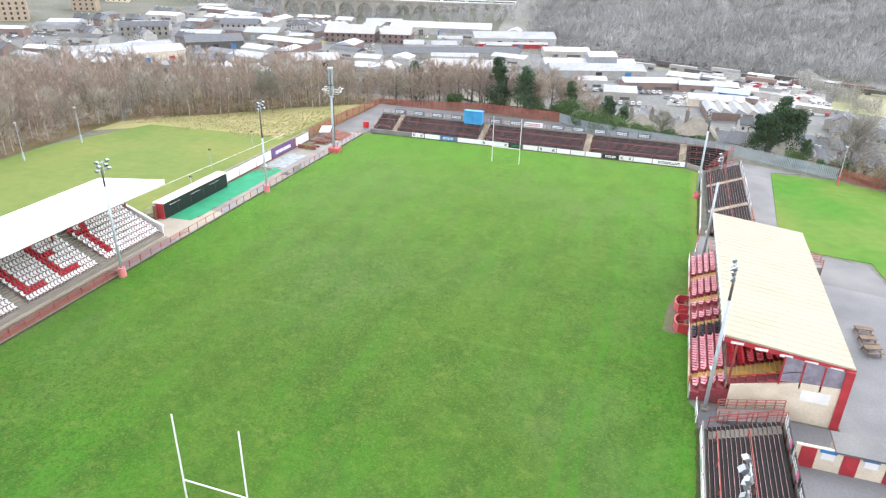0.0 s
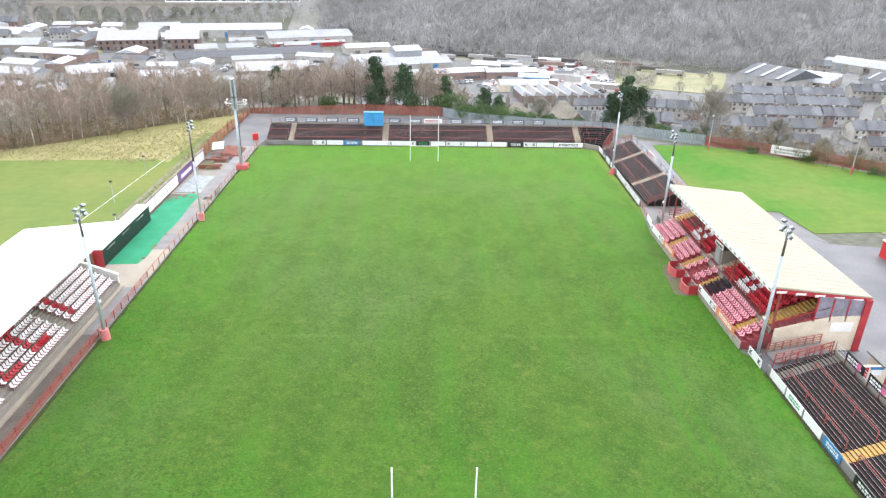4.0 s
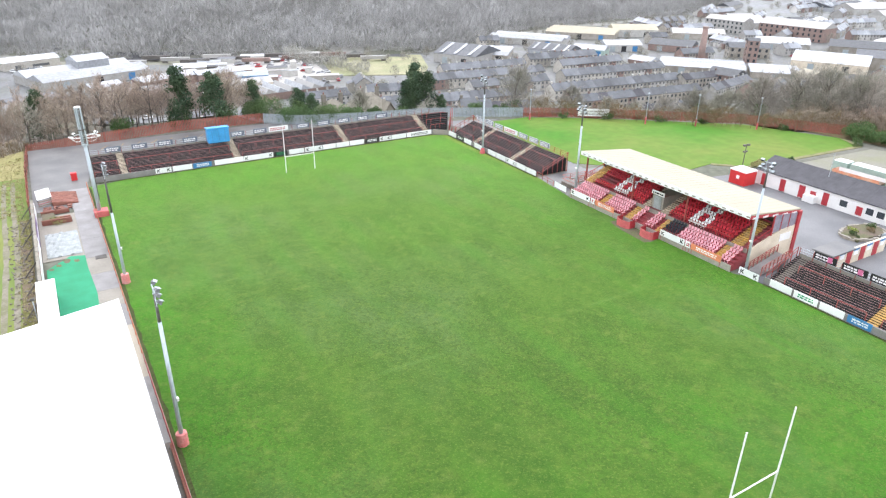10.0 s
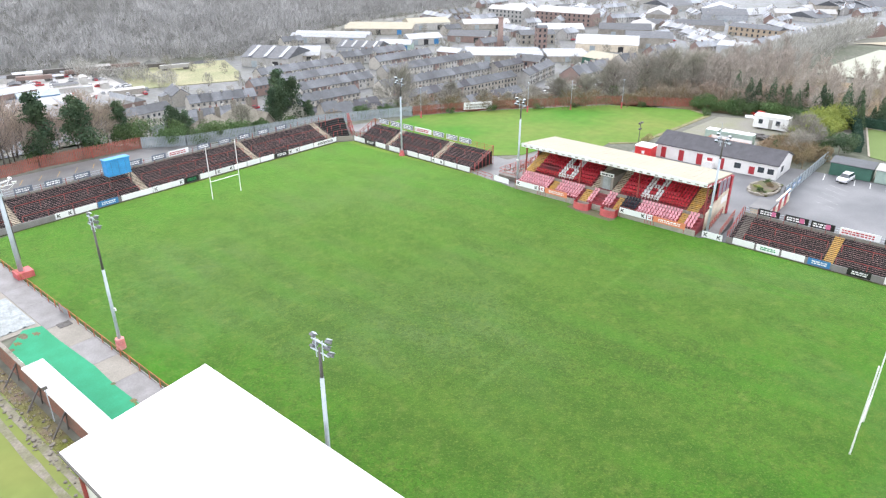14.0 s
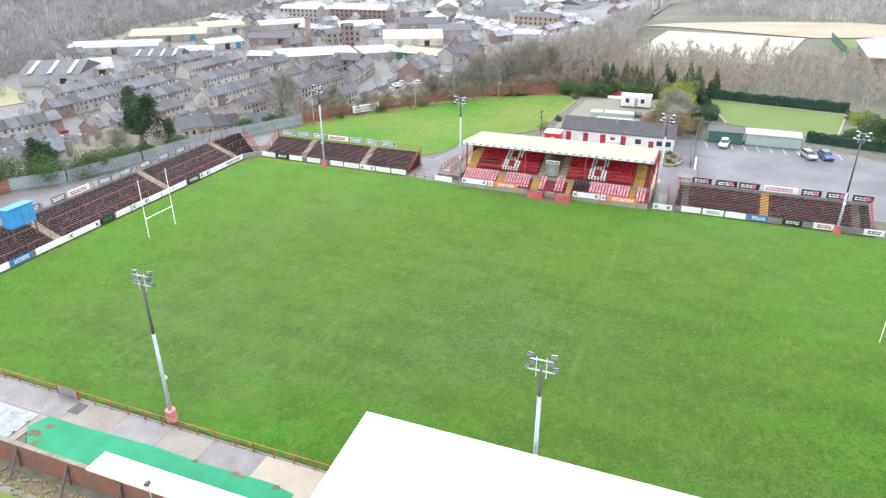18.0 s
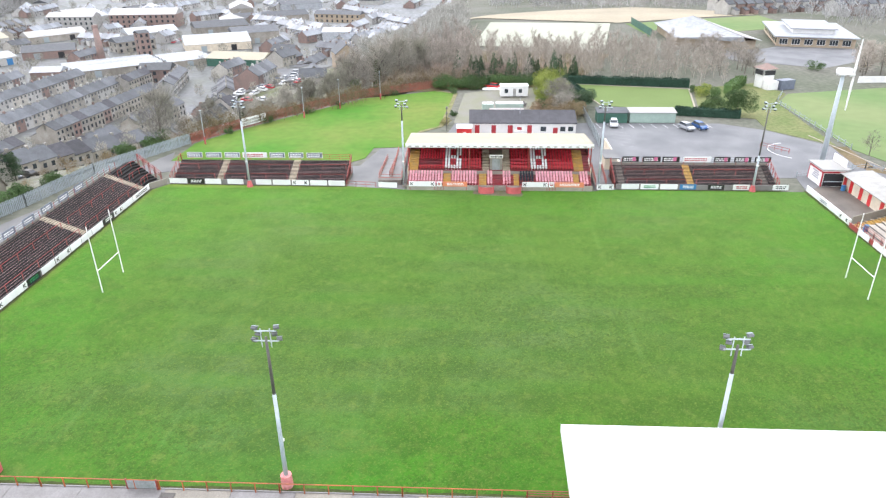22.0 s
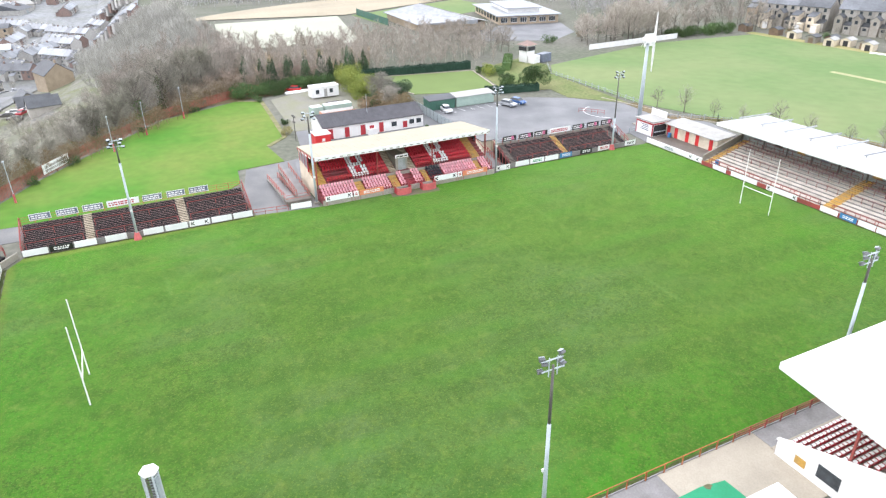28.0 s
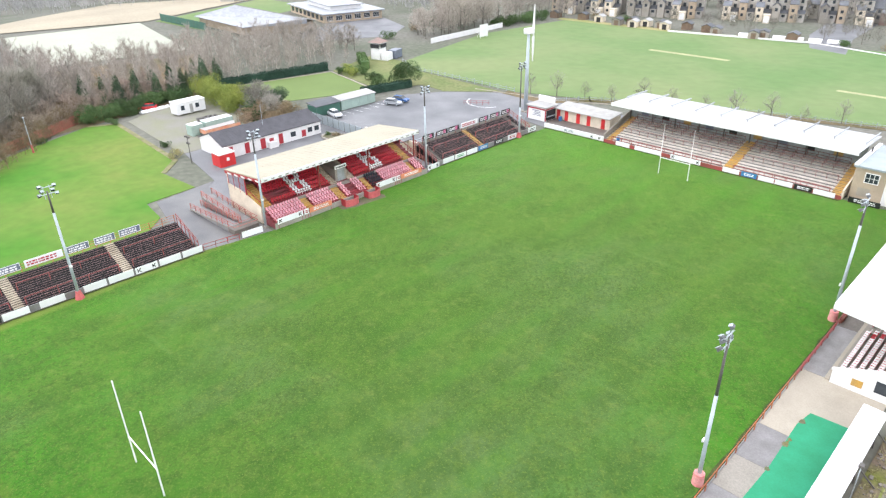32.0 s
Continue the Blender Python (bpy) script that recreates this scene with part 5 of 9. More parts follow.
def floodlight(x, y, turn, base="red", h=15.2, joint=0.62):
    t = thing("floodlight_mast", "steel floodlight mast with a cluster of lamps" + (" on a red block" if base == "red" else ""), "floodlight", pose(x, y, 0, 0, 0, turn), "floodlight masts")
    if base == "red":
        part("plinth", Shape().tube((0, 0, 0), (0, 0, 1.25), 0.5, 0.46, n=14), pad_pink, t, "faded pink round padded plinth")
    elif base == "cone":
        part("plinth", Shape().tube((0, 0, 0), (0, 0, 1.1), 0.6, 0.3, n=8), pink_red, t, "faded red tapered plinth")
    else:
        part("plinth", Shape().prism([(-0.35, -0.35), (0.35, -0.35), (0.35, 0.35), (-0.35, 0.35)], 0, 0.3), concrete, t)
    part("lower_pole", Shape().tube((0, 0, 0.2), (0, 0, h * joint), 0.19, 0.15, n=10), galv, t, "pale galvanised lower pole", smooth=True)
    part("upper_pole", Shape().tube((0, 0, h * joint), (0, 0, h - 0.6), 0.13, 0.1, n=10), steel_dark, t, "slender dark upper pole", smooth=True)
    part("junction_box", Shape().box(-0.18, 0.18, -0.32, -0.16, h * 0.3, h * 0.3 + 0.25), white_paint, t)
    for z, w in ((h - 0.1, 0.8), (h - 0.95, 0.95)):
        part("crossarm", Shape().beam((-w, 0, z), (w, 0, z), 0.08), galv, t)
    part("head_frame", Shape().beam((-0.35, 0, h - 1.5), (-0.35, 0, h + 0.1), 0.06).beam((0.35, 0, h - 1.5), (0.35, 0, h + 0.1), 0.06), galv, t)
    for lx, lz, tilt in ((-0.8, h + 0.12, 24), (-0.62, h - 0.42, 40), (-0.95, h - 0.85, 30), (0.85, h + 0.02, 30), (0.6, h - 0.5, 22), (0.95, h - 0.95, 42)):
        o = part("lamp", Shape().along_x([(-0.17, -0.17), (0.12, -0.08), (0.16, 0.0), (0.12, 0.08), (-0.17, 0.17)], -0.2, 0.2), lamp_shell, t, "grey lamp housing")
        o.matrix_basis = pose(lx, -0.15, lz, tilt, 0, 14 if lx < 0 else -14)
        part("lens", Shape().box(-0.17, 0.17, -0.19, -0.17, -0.14, 0.14), glass, o)
        part("visor", Shape().box(-0.2, 0.2, -0.26, 0.05, 0.17, 0.19), galv, o)


for x, y, b in ((10.6, 117.8, "cone"), (11.2, 90.3, "plain"), (10.9, 56.4, "plain"), (10.1, 30.3, "cone")):
    floodlight(x - 0.2, y, -90, b, joint=0.42 if y < 40 else 0.78)
for x, y in ((-59.5, 93.1), (-59.5, 59.2)):
    floodlight(x, y, 90, "red", joint=0.62 if y > 80 else 0.8)

# telecom mast at the north-west corner
tm = thing("telecom_mast", "grey steel telecom pole with latticed head on red block", "mast", pose(-59.8, 118.8, 0))
part("plinth", Shape().box(-0.8, 1.2, -0.9, 0.9, 0, 0.9), pink_red, tm, "faded red padded plinth")
part("pole", Shape().tube((0, 0, 0.5), (0, 0, 11.2), 0.3, 0.24, n=14), galv, tm, smooth=True)
part("flange", Shape().tube((0, 0, 11.1), (0, 0, 11.3), 0.46, 0.46, n=6), galv, tm)
part("cap", Shape().tube((0, 0, 16.75), (0, 0, 16.85), 0.5, 0.5, n=6), white_paint, tm)
for k in range(6):
    a = 0.26 + k * 1.047
    cx, cy = 0.42 * math.cos(a), 0.42 * math.sin(a)
    part("head_post", Shape().tube((cx, cy, 11.3), (cx, cy, 16.75), 0.06, n=5), galv, tm)
    dx_, dy_ = 0.42 * math.cos(a + 1.047), 0.42 * math.sin(a + 1.047)
    rungs = Shape()
    for q in range(26):
        rungs.beam((cx, cy, 11.5 + 0.2 * q), (dx_, dy_, 11.5 + 0.2 * q), 0.05)
    part("rungs", rungs, galv if k % 2 else steel_dark, tm)
    if k % 2:
        part("antenna_panel", Shape().box(-0.12, 0.12, -0.05, 0.05, 0, 4.6), palisade, tm).matrix_basis = pose(0.36 * math.cos(a + 0.52), 0.36 * math.sin(a + 0.52), 11.8, 0, 0, math.degrees(a + 0.52) + 90)
part("collar", Shape().tube((0, 0, 13.4), (0, 0, 13.6), 0.52, 0.52, n=6), steel_dark, tm)
for k, (a, L_, z) in enumerate(((0.2, 1.7, 12.7), (0.45, 2.1, 12.5), (0.0, 2.0, 12.2), (3.1, 1.2, 12.8), (3.5, 1.6, 12.4), (2.8, 1.8, 12.2))):
    part("bracket_arm", Shape().beam((0, 0, z), (L_ * math.cos(a), L_ * math.sin(a), z), 0.08), white_paint, tm)
    o = part("lamp", Shape().along_x([(-0.17, -0.15), (0.12, -0.09), (0.15, 0.0), (0.12, 0.09), (-0.17, 0.15)], -0.22, 0.22), white_paint, tm, "white lamp housing")
    o.matrix_basis = pose(L_ * math.cos(a), L_ * math.sin(a), z + 0.22, 30, 0, 60 + 40 * (k % 3))
    part("lens", Shape().box(-0.18, 0.18, -0.19, -0.17, -0.12, 0.12), glass, o)
    cable = Shape()
    pts = [(u * L_ * math.cos(a), u * L_ * math.sin(a), z - 0.55 * math.sin(math.pi * u)) for u in (0.15, 0.35, 0.55, 0.75, 0.95)]
    for p, q in zip(pts, pts[1:]):
        cable.tube(p, q, 0.025, n=4)
    part("cable", cable, white_paint, tm)
part("ladder_cage", Shape().box(0.26, 0.36, -0.1, 0.1, 2.5, 11.0), steel_dark, tm)

# small wind turbine behind the south-east corner
wt = thing("wind_turbine", "small white wind turbine on a tubular tower", "wind turbine", pose(21, 14, 0))
part("foundation", Shape().prism([(-1, -1), (1, -1), (1, 1), (-1, 1)], 0, 0.2), concrete, wt)
part("tower", Shape().tube((0, 0, 0.1), (0, 0, 18.0), 0.5, 0.3, n=16), galv, wt, smooth=True)
part("nacelle", Shape().along_x([(-1.3, 17.6), (0.9, 17.5), (1.1, 17.9), (1.1, 18.4), (0.8, 18.7), (-1.3, 18.6)], -0.55, 0.55), white_paint, wt)
part("hub", Shape().tube((0, -1.25, 17.6), (0, -2.0, 17.5), 0.4, 0.2, n=10), white_paint, wt)
for s in (1, -1):
    part("blade", Shape().along_y([(0.12, 17.4 + 0.2 * s), (0.42, 17.4 + 1.2 * s), (0.3, 17.4 + 3.4 * s), (0.1, 17.4 + 6.1 * s), (-0.04, 17.4 + 6.1 * s), (-0.2, 17.4 + 1.2 * s), (-0.12, 17.4 + 0.2 * s)], -1.95, -1.8), white_paint, wt)

# touchline rail on the west side
for k in range(11):
    y = 23.5 + 10.0 * k
    barrier(pose(-60.35, y, 0, 0, 0, 90), 9.96, "touchline_rail", rail_orange if y > 70 else rail_red, 1.05, 2.0, (1.0,) if y > 65 else (0.5, 0.75, 1.0), "touchline rails")
solid("kerb", Shape().box(-60.3, -60.2, 22, 133.5, 0, 0.14), concrete_damp, "concrete kerb along the touchline", "kerb", kind="structure")


def pale_fence(pts, h, material, name, label, z=0.0, step=0.32, w=0.09):
    """A steel palisade fence along points: posts and rails singly, the pales joined."""
    t = thing(name, label, "fence", pose(pts[0][0], pts[0][1], z), "boundary fences")
    pales = Shape()
    ox, oy = pts[0]
    for (ax, ay), (bx, by) in zip(pts, pts[1:]):
        L_ = math.hypot(bx - ax, by - ay)
        n = max(1, int(L_ / step))
        za, zb = (max(float(land(ax, ay)) + 0.06, -40), max(float(land(bx, by)) + 0.06, -40))
        for k in range(n):
            u = k / n
            x, y, zz_ = ax + (bx - ax) * u - ox, ay + (by - ay) * u - oy, za + (zb - za) * u
            d = ((bx - ax) / L_ * w / 2, (by - ay) / L_ * w / 2)
            hh = h + 0.06 * math.sin(k * 2.7)
            pales.add([(x - d[0], y - d[1], zz_), (x + d[0], y + d[1], zz_), (x + d[0], y + d[1], zz_ + hh), (x, y, zz_ + hh + 0.1), (x - d[0], y - d[1], zz_ + hh)], [(0, 1, 2, 3, 4)])
        for zr in (0.35, h - 0.4):
            part("rail", Shape().beam((ax - ox, ay - oy, za + zr), (bx - ox, by - oy, zb + zr), 0.05, 0.07), material, t)
        m = max(1, int(L_ / 2.75))
        for k in range(m + 1):
            u = k / m
            x, y, zz_ = ax + (bx - ax) * u - ox, ay + (by - ay) * u - oy, za + (zb - za) * u
            part("post", Shape().box(x - 0.06, x + 0.06, y - 0.06, y + 0.06, zz_ - 0.2, zz_ + h), material, t)
    part("paling", pales, material, t, kind="stuff")


pale_fence([(-69.1, 124.5), (-69.1, 144), (-68.6, 163.2), (-40, 164), (-21, 162.2)], 2.3, fence_red, "red_fence", "red-brown steel palisade boundary fence", w=0.2)
pale_fence([(-20.8, 162), (-14, 156.5), (0, 152.3), (16, 149), (36, 138.6)], 2.2, palisade, "grey_fence", "grey galvanised palisade boundary fence", w=0.25)
pale_fence([(36.2, 138.3), (45.5, 133), (56.2, 125.4), (78.2, 108.3), (91, 88.5), (94, 80)], 2.2, fence_red, "red_fence", "red-brown steel palisade boundary fence", w=0.2)
pale_fence([(16.9, 20), (22.5, 5), (15, -3.5), (-6, -14.5), (-45, -25)], 1.2, palisade, "wire_fence", "thin wire fence along the cricket field", step=1.2, w=0.05)
pale_fence([(34, 2.0), (73.5, 1.2), (83, -4)], 1.3, palisade, "wire_fence", "thin green wire fence along the cricket field", step=1.2, w=0.04)

# west wall with boards, shelter and props
ww = thing("wall_west", "tall red brick boundary wall on the walkway edge", "wall", pose(-68.5, 76, 0), kind="structure")
part("wall_body", Shape().box(-0.15, 0.15, 0, 48.5, -0.1, 2.15), brick_old, ww)
rc_ = random.Random(8)
for k in range(32):
    part("coping_stone", Shape().box(-0.2, 0.2 + rc_.uniform(-0.03, 0.02), k * 1.515 + 0.02, k * 1.515 + 1.49, 2.15, 2.15 + rc_.uniform(0.06, 0.12)), stone_roof if k % 3 else concrete, ww)
for k in range(9):
    y = 2 + k * 5.6
    part("prop", Shape().beam((-1.9, y, -0.05), (-0.15, y + 0.5, 1.9), 0.12), steel_dark, ww)
    part("prop_foot", Shape().beam((-0.35, y + 0.5, -0.05), (-0.2, y + 0.5, 1.9), 0.1), steel_dark, ww)
boards((-68.28, 76, 0), 90, [(16.2, 22, "w"), (22.1, 27.5, "w"), (27.6, 32.8, "w"), (33, 41.5, "p"), (42.2, 47.6, "w")], h=1.75, z0=0.3, lines=1)
sh = thing("shelter", "long white-roofed shelter with black front and red end", "shelter", pose(-68.3, 76.5, 0))
part("roof", Shape().along_y([(-0.65, 2.45), (1.35, 2.55), (1.35, 2.7), (-0.65, 2.62)], 0, 16.3), white_paint, sh)
part("front_panel", Shape().box(1.1, 1.18, 0.1, 16.2, 0.08, 2.5), board_black, sh, "black front netting panel")
part("end_panel", Shape().box(-0.2, 1.25, 0.0, 0.08, 0.06, 2.5), red_paint, sh, "red end panel")
part("end_panel", Shape().box(0.2, 1.1, 16.2, 16.28, 0.06, 2.5), white_paint, sh)
for k in range(6):
    part("frame_post", Shape().box(1.18, 1.22, 0.1 + k * 3.2, 0.16 + k * 3.2, 0.06, 2.55), steel_dark, sh)
for k in range(3):
    part("slot", Shape().box(1.185, 1.2, 1.5 + k * 5, 4.0 + k * 5, 1.9, 1.96), white_paint, sh)
for y in (86.1, 100.2, 114):
    fl = thing("wall_lamp", "small floodlight on a thin pole by the wall", "lamp", pose(-69.2 if y < 100 else -75.8, y, 0), "wall lamps")
    part("pole", Shape().tube((0, 0, 0), (0, 0, 3.6), 0.05, n=6), galv, fl)
    part("head", Shape().along_x([(-0.12, 3.55), (0.2, 3.5), (0.22, 3.75), (-0.1, 3.85)], -0.2, 0.2), steel_dark, fl)
nw = thing("brick_planter", "low brick walled planter full of weeds", "planter", pose(-65.7, 118.3, 0.05))
part("wall", Shape().box(-2.0, 2.0, -0.2, 0.15, 0, 0.75), brick, nw)
part("wall", Shape().box(-2.0, 1.9, 4.3, 4.6, 0, 0.6), brick, nw)
part("soil", Shape().box(-1.9, -0.2, 0.15, 4.3, 0, 0.3), earth, nw)
part("kerb", Shape().box(0.0, 1.9, 1.6, 1.9, 0, 0.4), brick, nw)
ramp = thing("brick_ramp", "worn sloping ramp of old red bricks", "ramp", pose(-65.9, 126.4, 0.04))
part("bed", Shape().along_y([(0, 0), (3.7, 0), (3.7, 0.15), (0, 0.7)], 0, 5.6), brick, ramp)
rb_ = random.Random(19)
for k in range(13):
    for q in range(7):
        x0 = 0.05 + q * 0.53 + (0.2 if k % 2 else 0)
        z0 = 0.7 - x0 * 0.149
        part("brick", Shape().box(x0, x0 + 0.46, 0.1 + k * 0.42, 0.44 + k * 0.42, z0 - 0.14, z0 + rb_.uniform(0.0, 0.05)), brick, ramp) if x0 < 3.3 and rb_.random() < 0.75 else None
sg_ = thing("leaning_sign", "white board leaning on rusty red framework by the wall", "sign", pose(-67.9, 127.6, 0.04))
part("board", Shape().add([(0, 0, 1.0), (2.1, 1.0, 1.0), (1.9, 2.6, 2.0), (-0.1, 1.7, 2.0), (0, 0, 0.93), (2.1, 1.0, 0.93), (1.9, 2.6, 1.93), (-0.1, 1.7, 1.93)], [(0, 1, 2, 3), (7, 6, 5, 4), (0, 4, 5, 1), (1, 5, 6, 2), (2, 6, 7, 3), (3, 7, 4, 0)]), white_paint, sg_)
for k in range(3):
    part("slat", Shape().beam((0.1, -0.5 - 0.45 * k, 0.75 - 0.2 * k), (2.2, 0.5 - 0.45 * k, 0.75 - 0.2 * k), 0.22, 0.08), rail_red if k % 2 else timber, sg_)
for x_, y_ in ((0.1, 0.1), (1.9, 1.0), (0.0, 1.6), (1.8, 2.4)):
    part("leg", Shape().beam((x_, y_, 0), (x_, y_, 0.95 + 0.4 * (y_ > 1.2)), 0.08), steel_dark, sg_)
solid("red_bin", Shape().prism([(-0.45, -0.45), (0.45, -0.45), (0.55, 0.45), (-0.45, 0.45)], 0, 1.3), red_bright, "bright red plastic bin by the terrace", "bin", pose(-61.9, 139.0, 0.02))
r = random.Random(11)
for k in range(24):
    solid("loose_brick", Shape().box(-0.3, 0.3, -0.18, 0.18, 0, 0.18), brick, "loose brick on the rubble heap", "brick", pose(-64.9 + r.uniform(-2.2, 1.4), 124.8 + r.uniform(-1.0, 1.0), 0.06, 0, 0, r.uniform(0, 180)), "loose bricks")


# ---- buildings and yard things near the ground ----
def gable_house(name, label, category, m, w, d, eave, ridge, wall_m, roof_m, openings=(), over=0.3, group="", chimney=0, sills=True):
    """A house w along local x, d along y, ridge along x; openings: (face, centre, z0, width, height, kind)."""
    t = thing(name, label, category, m, group)
    part("wall", Shape().along_x([(0, -3), (d, -3), (d, eave), (d / 2, ridge), (0, eave)], 0, w), wall_m, t)
    sl = (ridge - eave) / (d / 2)
    lo = eave - over * sl
    part("roof", Shape().along_x([(-over, lo + 0.02), (d / 2, ridge + 0.04), (d + over, lo + 0.02), (d + over, lo + 0.16), (d / 2, ridge + 0.22), (-over, lo + 0.16)], -0.2, w + 0.2), roof_m, t)
    for face, c_, z0, ww_, hh, kind in openings:
        material = {"d": red_paint, "w": glass, "k": dark_inside, "v": white_paint}[kind]
        nm = "door" if kind in "dk" else "window"
        box_ = {"f": (c_ - ww_ / 2, c_ + ww_ / 2, -0.06, 0.0), "b": (c_ - ww_ / 2, c_ + ww_ / 2, d, d + 0.06), "l": (-0.06, 0.0, c_ - ww_ / 2, c_ + ww_ / 2), "r": (w, w + 0.06, c_ - ww_ / 2, c_ + ww_ / 2)}[face]
        o = part(nm, Shape().box(*box_, z0, z0 + hh), material, t)
        if kind == "w" and sills:
            x0, x1, y0, y1 = box_
            e = 0.03
            part("sill", Shape().box(x0 - 0.08, x1 + 0.08, y0 - e, y1 + e, z0 - 0.1, z0 - 0.005), white_paint, o)
    for k in range(chimney):
        x = w * (0.08 + 0.84 * k)
        c_ = part("chimney", Shape().box(x - 0.4, x + 0.4, d / 2 - 0.3, d / 2 + 0.3, eave, ridge + 1.1), wall_m, t)
        if sills:
            part("chimney_pot", Shape().tube((x, d / 2, ridge + 1.1), (x, d / 2, ridge + 1.5), 0.13, n=6), brick, c_)
    return t


# clubhouse hut: long white building with red doors
hut = gable_house("clubhouse_hut", "long white rendered hut with red doors and dark roof", "hut", pose(43.5, 79, 0, 0, 0, -90), 23, 9, 2.7, 4.3, white_paint, tile_dark,
                  [("f", 1.6, 0.1, 1.0, 2.1, "d"), ("f", 5.2, 0.1, 1.0, 2.1, "d"), ("f", 8.8, 0.1, 1.1, 2.1, "d"), ("f", 10.8, 0.3, 1.0, 1.5, "d"), ("f", 13.0, 0.1, 1.0, 2.1, "d"), ("f", 18.6, 0.3, 1.0, 1.4, "d"), ("f", 20.2, 0.9, 1.1, 1.0, "w"), ("f", 21.9, 0.9, 1.1, 1.0, "w"), ("r", 3.0, 0.9, 1.2, 1.1, "w"), ("f", 16, 0.9, 1.2, 1.0, "w")])
part("porch", Shape().box(9.7, 11.7, -1.0, -0.02, 0, 1.2), white_paint, hut)
for k in range(40):
    part("roof_batten", Shape().beam((0.3 + k * 0.574, -0.28, 2.72), (0.3 + k * 0.574, 4.5, 4.53), 0.06, 0.05), tile_dark, hut)
part("mast_pole", Shape().tube((11, 3, 3.6), (11, 3, 8.0), 0.04, n=5), galv, hut)
rc = thing("red_kiosk", "bright red steel kiosk with a white roof rim", "kiosk", pose(39.8, 78.6, 0))
part("cabin", Shape().box(0, 3.0, 0, 3.2, 0, 2.4), red_bright, rc)
part("roof_rim", Shape().box(-0.08, 3.08, -0.08, 3.28, 2.4, 2.62), white_paint, rc)
part("notice", Shape().box(-0.03, 0, 1.2, 1.8, 1.1, 1.7), white_paint, rc)


def picnic(x, y, a):
    t = thing("picnic_table", "grey weathered timber picnic table with benches", "picnic table", pose(x, y, 0.015, 0, 0, a), "picnic tables")
    part("tabletop", Shape().box(-0.9, 0.9, -0.4, 0.4, 0.72, 0.78), timber, t)
    for s in (-1, 1):
        part("bench", Shape().box(-0.9, 0.9, s * 0.78 - 0.15, s * 0.78 + 0.15, 0.42, 0.47), timber, t)
        part("leg_frame", Shape().beam((s * 0.65, -0.8, 0), (s * 0.65, -0.3, 0.72), 0.08).beam((s * 0.65, 0.8, 0), (s * 0.65, 0.3, 0.72), 0.08).beam((s * 0.65, -0.85, 0.4), (s * 0.65, 0.85, 0.4), 0.08), timber, t)


for k in range(3):
    picnic(28.2, 77.2 - 2.1 * k, 5 + 6 * k)
tb = thing("turnstile_block", "low turnstile block with red and cream panels", "turnstile", pose(17.6, 51.2, 0))
part("wall", Shape().box(0, 16.4, 0, 0.3, 0, 2.2), cream_wall, tb)
part("booth", Shape().box(3.2, 7.9, 0.32, 2.4, 0, 2.2), cream_wall, tb)
part("roof", Shape().box(2.9, 8.2, -0.3, 2.6, 2.2, 2.38), tarmac_dark, tb, "flat grey felt roof")
for k in range(5):
    part("red_panel", Shape().box(0.4 + k * 3.2, 1.6 + k * 3.2, -0.05, 0, 0.05, 2.1), red_paint, tb)
    part("sign", Shape().box(2.0 + k * 3.2, 3.0 + k * 3.2, -0.04, 0, 1.2, 1.8), board_white, tb)
    part("roof_sign", Shape().box(1.8 + k * 3.2, 3.1 + k * 3.2, -0.06, -0.01, 1.86, 2.16), board_blue, tb)
fence_c = thing("car_park_fence", "grey-blue sheet fence with a blue banner along the car park", "fence", pose(34.3, 52.2, 0, 0, 0, -0.8))
for k in range(14):
    part("fence_panel", Shape().box(k * 2.0 + 0.05, k * 2.0 + 1.95, -0.03, 0.03, 0.1, 2.1), palisade, fence_c)
    part("post", Shape().box(k * 2.0 - 0.05, k * 2.0 + 0.05, -0.06, 0.06, 0, 2.2), steel_dark, fence_c)
for x in (1.0, 4.5, 7.5):
    part("banner", Shape().box(x, x + 1.7, -0.08, -0.05, 0.7, 1.6), board_blue, fence_c, "blue and white banner")
    part("banner_mark", Shape().box(x + 0.25, x + 1.4, -0.1, -0.08, 0.95, 1.3), board_white, fence_c)
pl = thing("rockery", "low brick walled rockery bed with shrubs", "flower bed", pose(37.5, 56.2, 0.01))
part("soil", Shape().prism([(-4, -1.5), (3.6, -2.2), (4, 1.4), (0, 2.4), (-3.6, 1.2)], 0, 0.35), earth, pl)
r = random.Random(3)
for k in range(22):
    a = k * 6.283 / 22
    part("edging_stone", Shape().box(-0.5, 0.5, -0.2, 0.2, 0, 0.28 + 0.08 * (k % 3)), stone_wall, pl).matrix_basis = pose(4.1 * math.cos(a), 2.3 * math.sin(a), 0, 0, 0, math.degrees(a) + 90)

# kiosk and sheds behind the south-east corner
kk = thing("corner_kiosk", "white refreshment kiosk with red band and open hatch", "kiosk", pose(12.5, 13.6, 0))
part("wall", Shape().box(0, 4.9, 0, 4.2, 0, 3.0), white_paint, kk)
part("red_band", Shape().box(-0.05, 4.95, -0.05, 4.25, 2.45, 2.75), red_paint, kk)
part("roof", Shape().box(-0.3, 5.2, -0.3, 4.5, 3.0, 3.2), roof_grey, kk)
part("hatch", Shape().box(-0.06, 0, 0.5, 3.9, 0.1, 2.35), dark_inside, kk, "dark open serving hatch")
part("hatch_counter", Shape().box(-0.4, -0.06, 0.6, 3.8, 0.95, 1.02), galv, kk)
for x_, y_ in ((-0.05, 4.05), (4.75, 4.05), (-0.05, -0.05)):
    part("corner_trim", Shape().box(x_, x_ + 0.2, y_, y_ + 0.2, 0, 2.45), red_paint, kk)
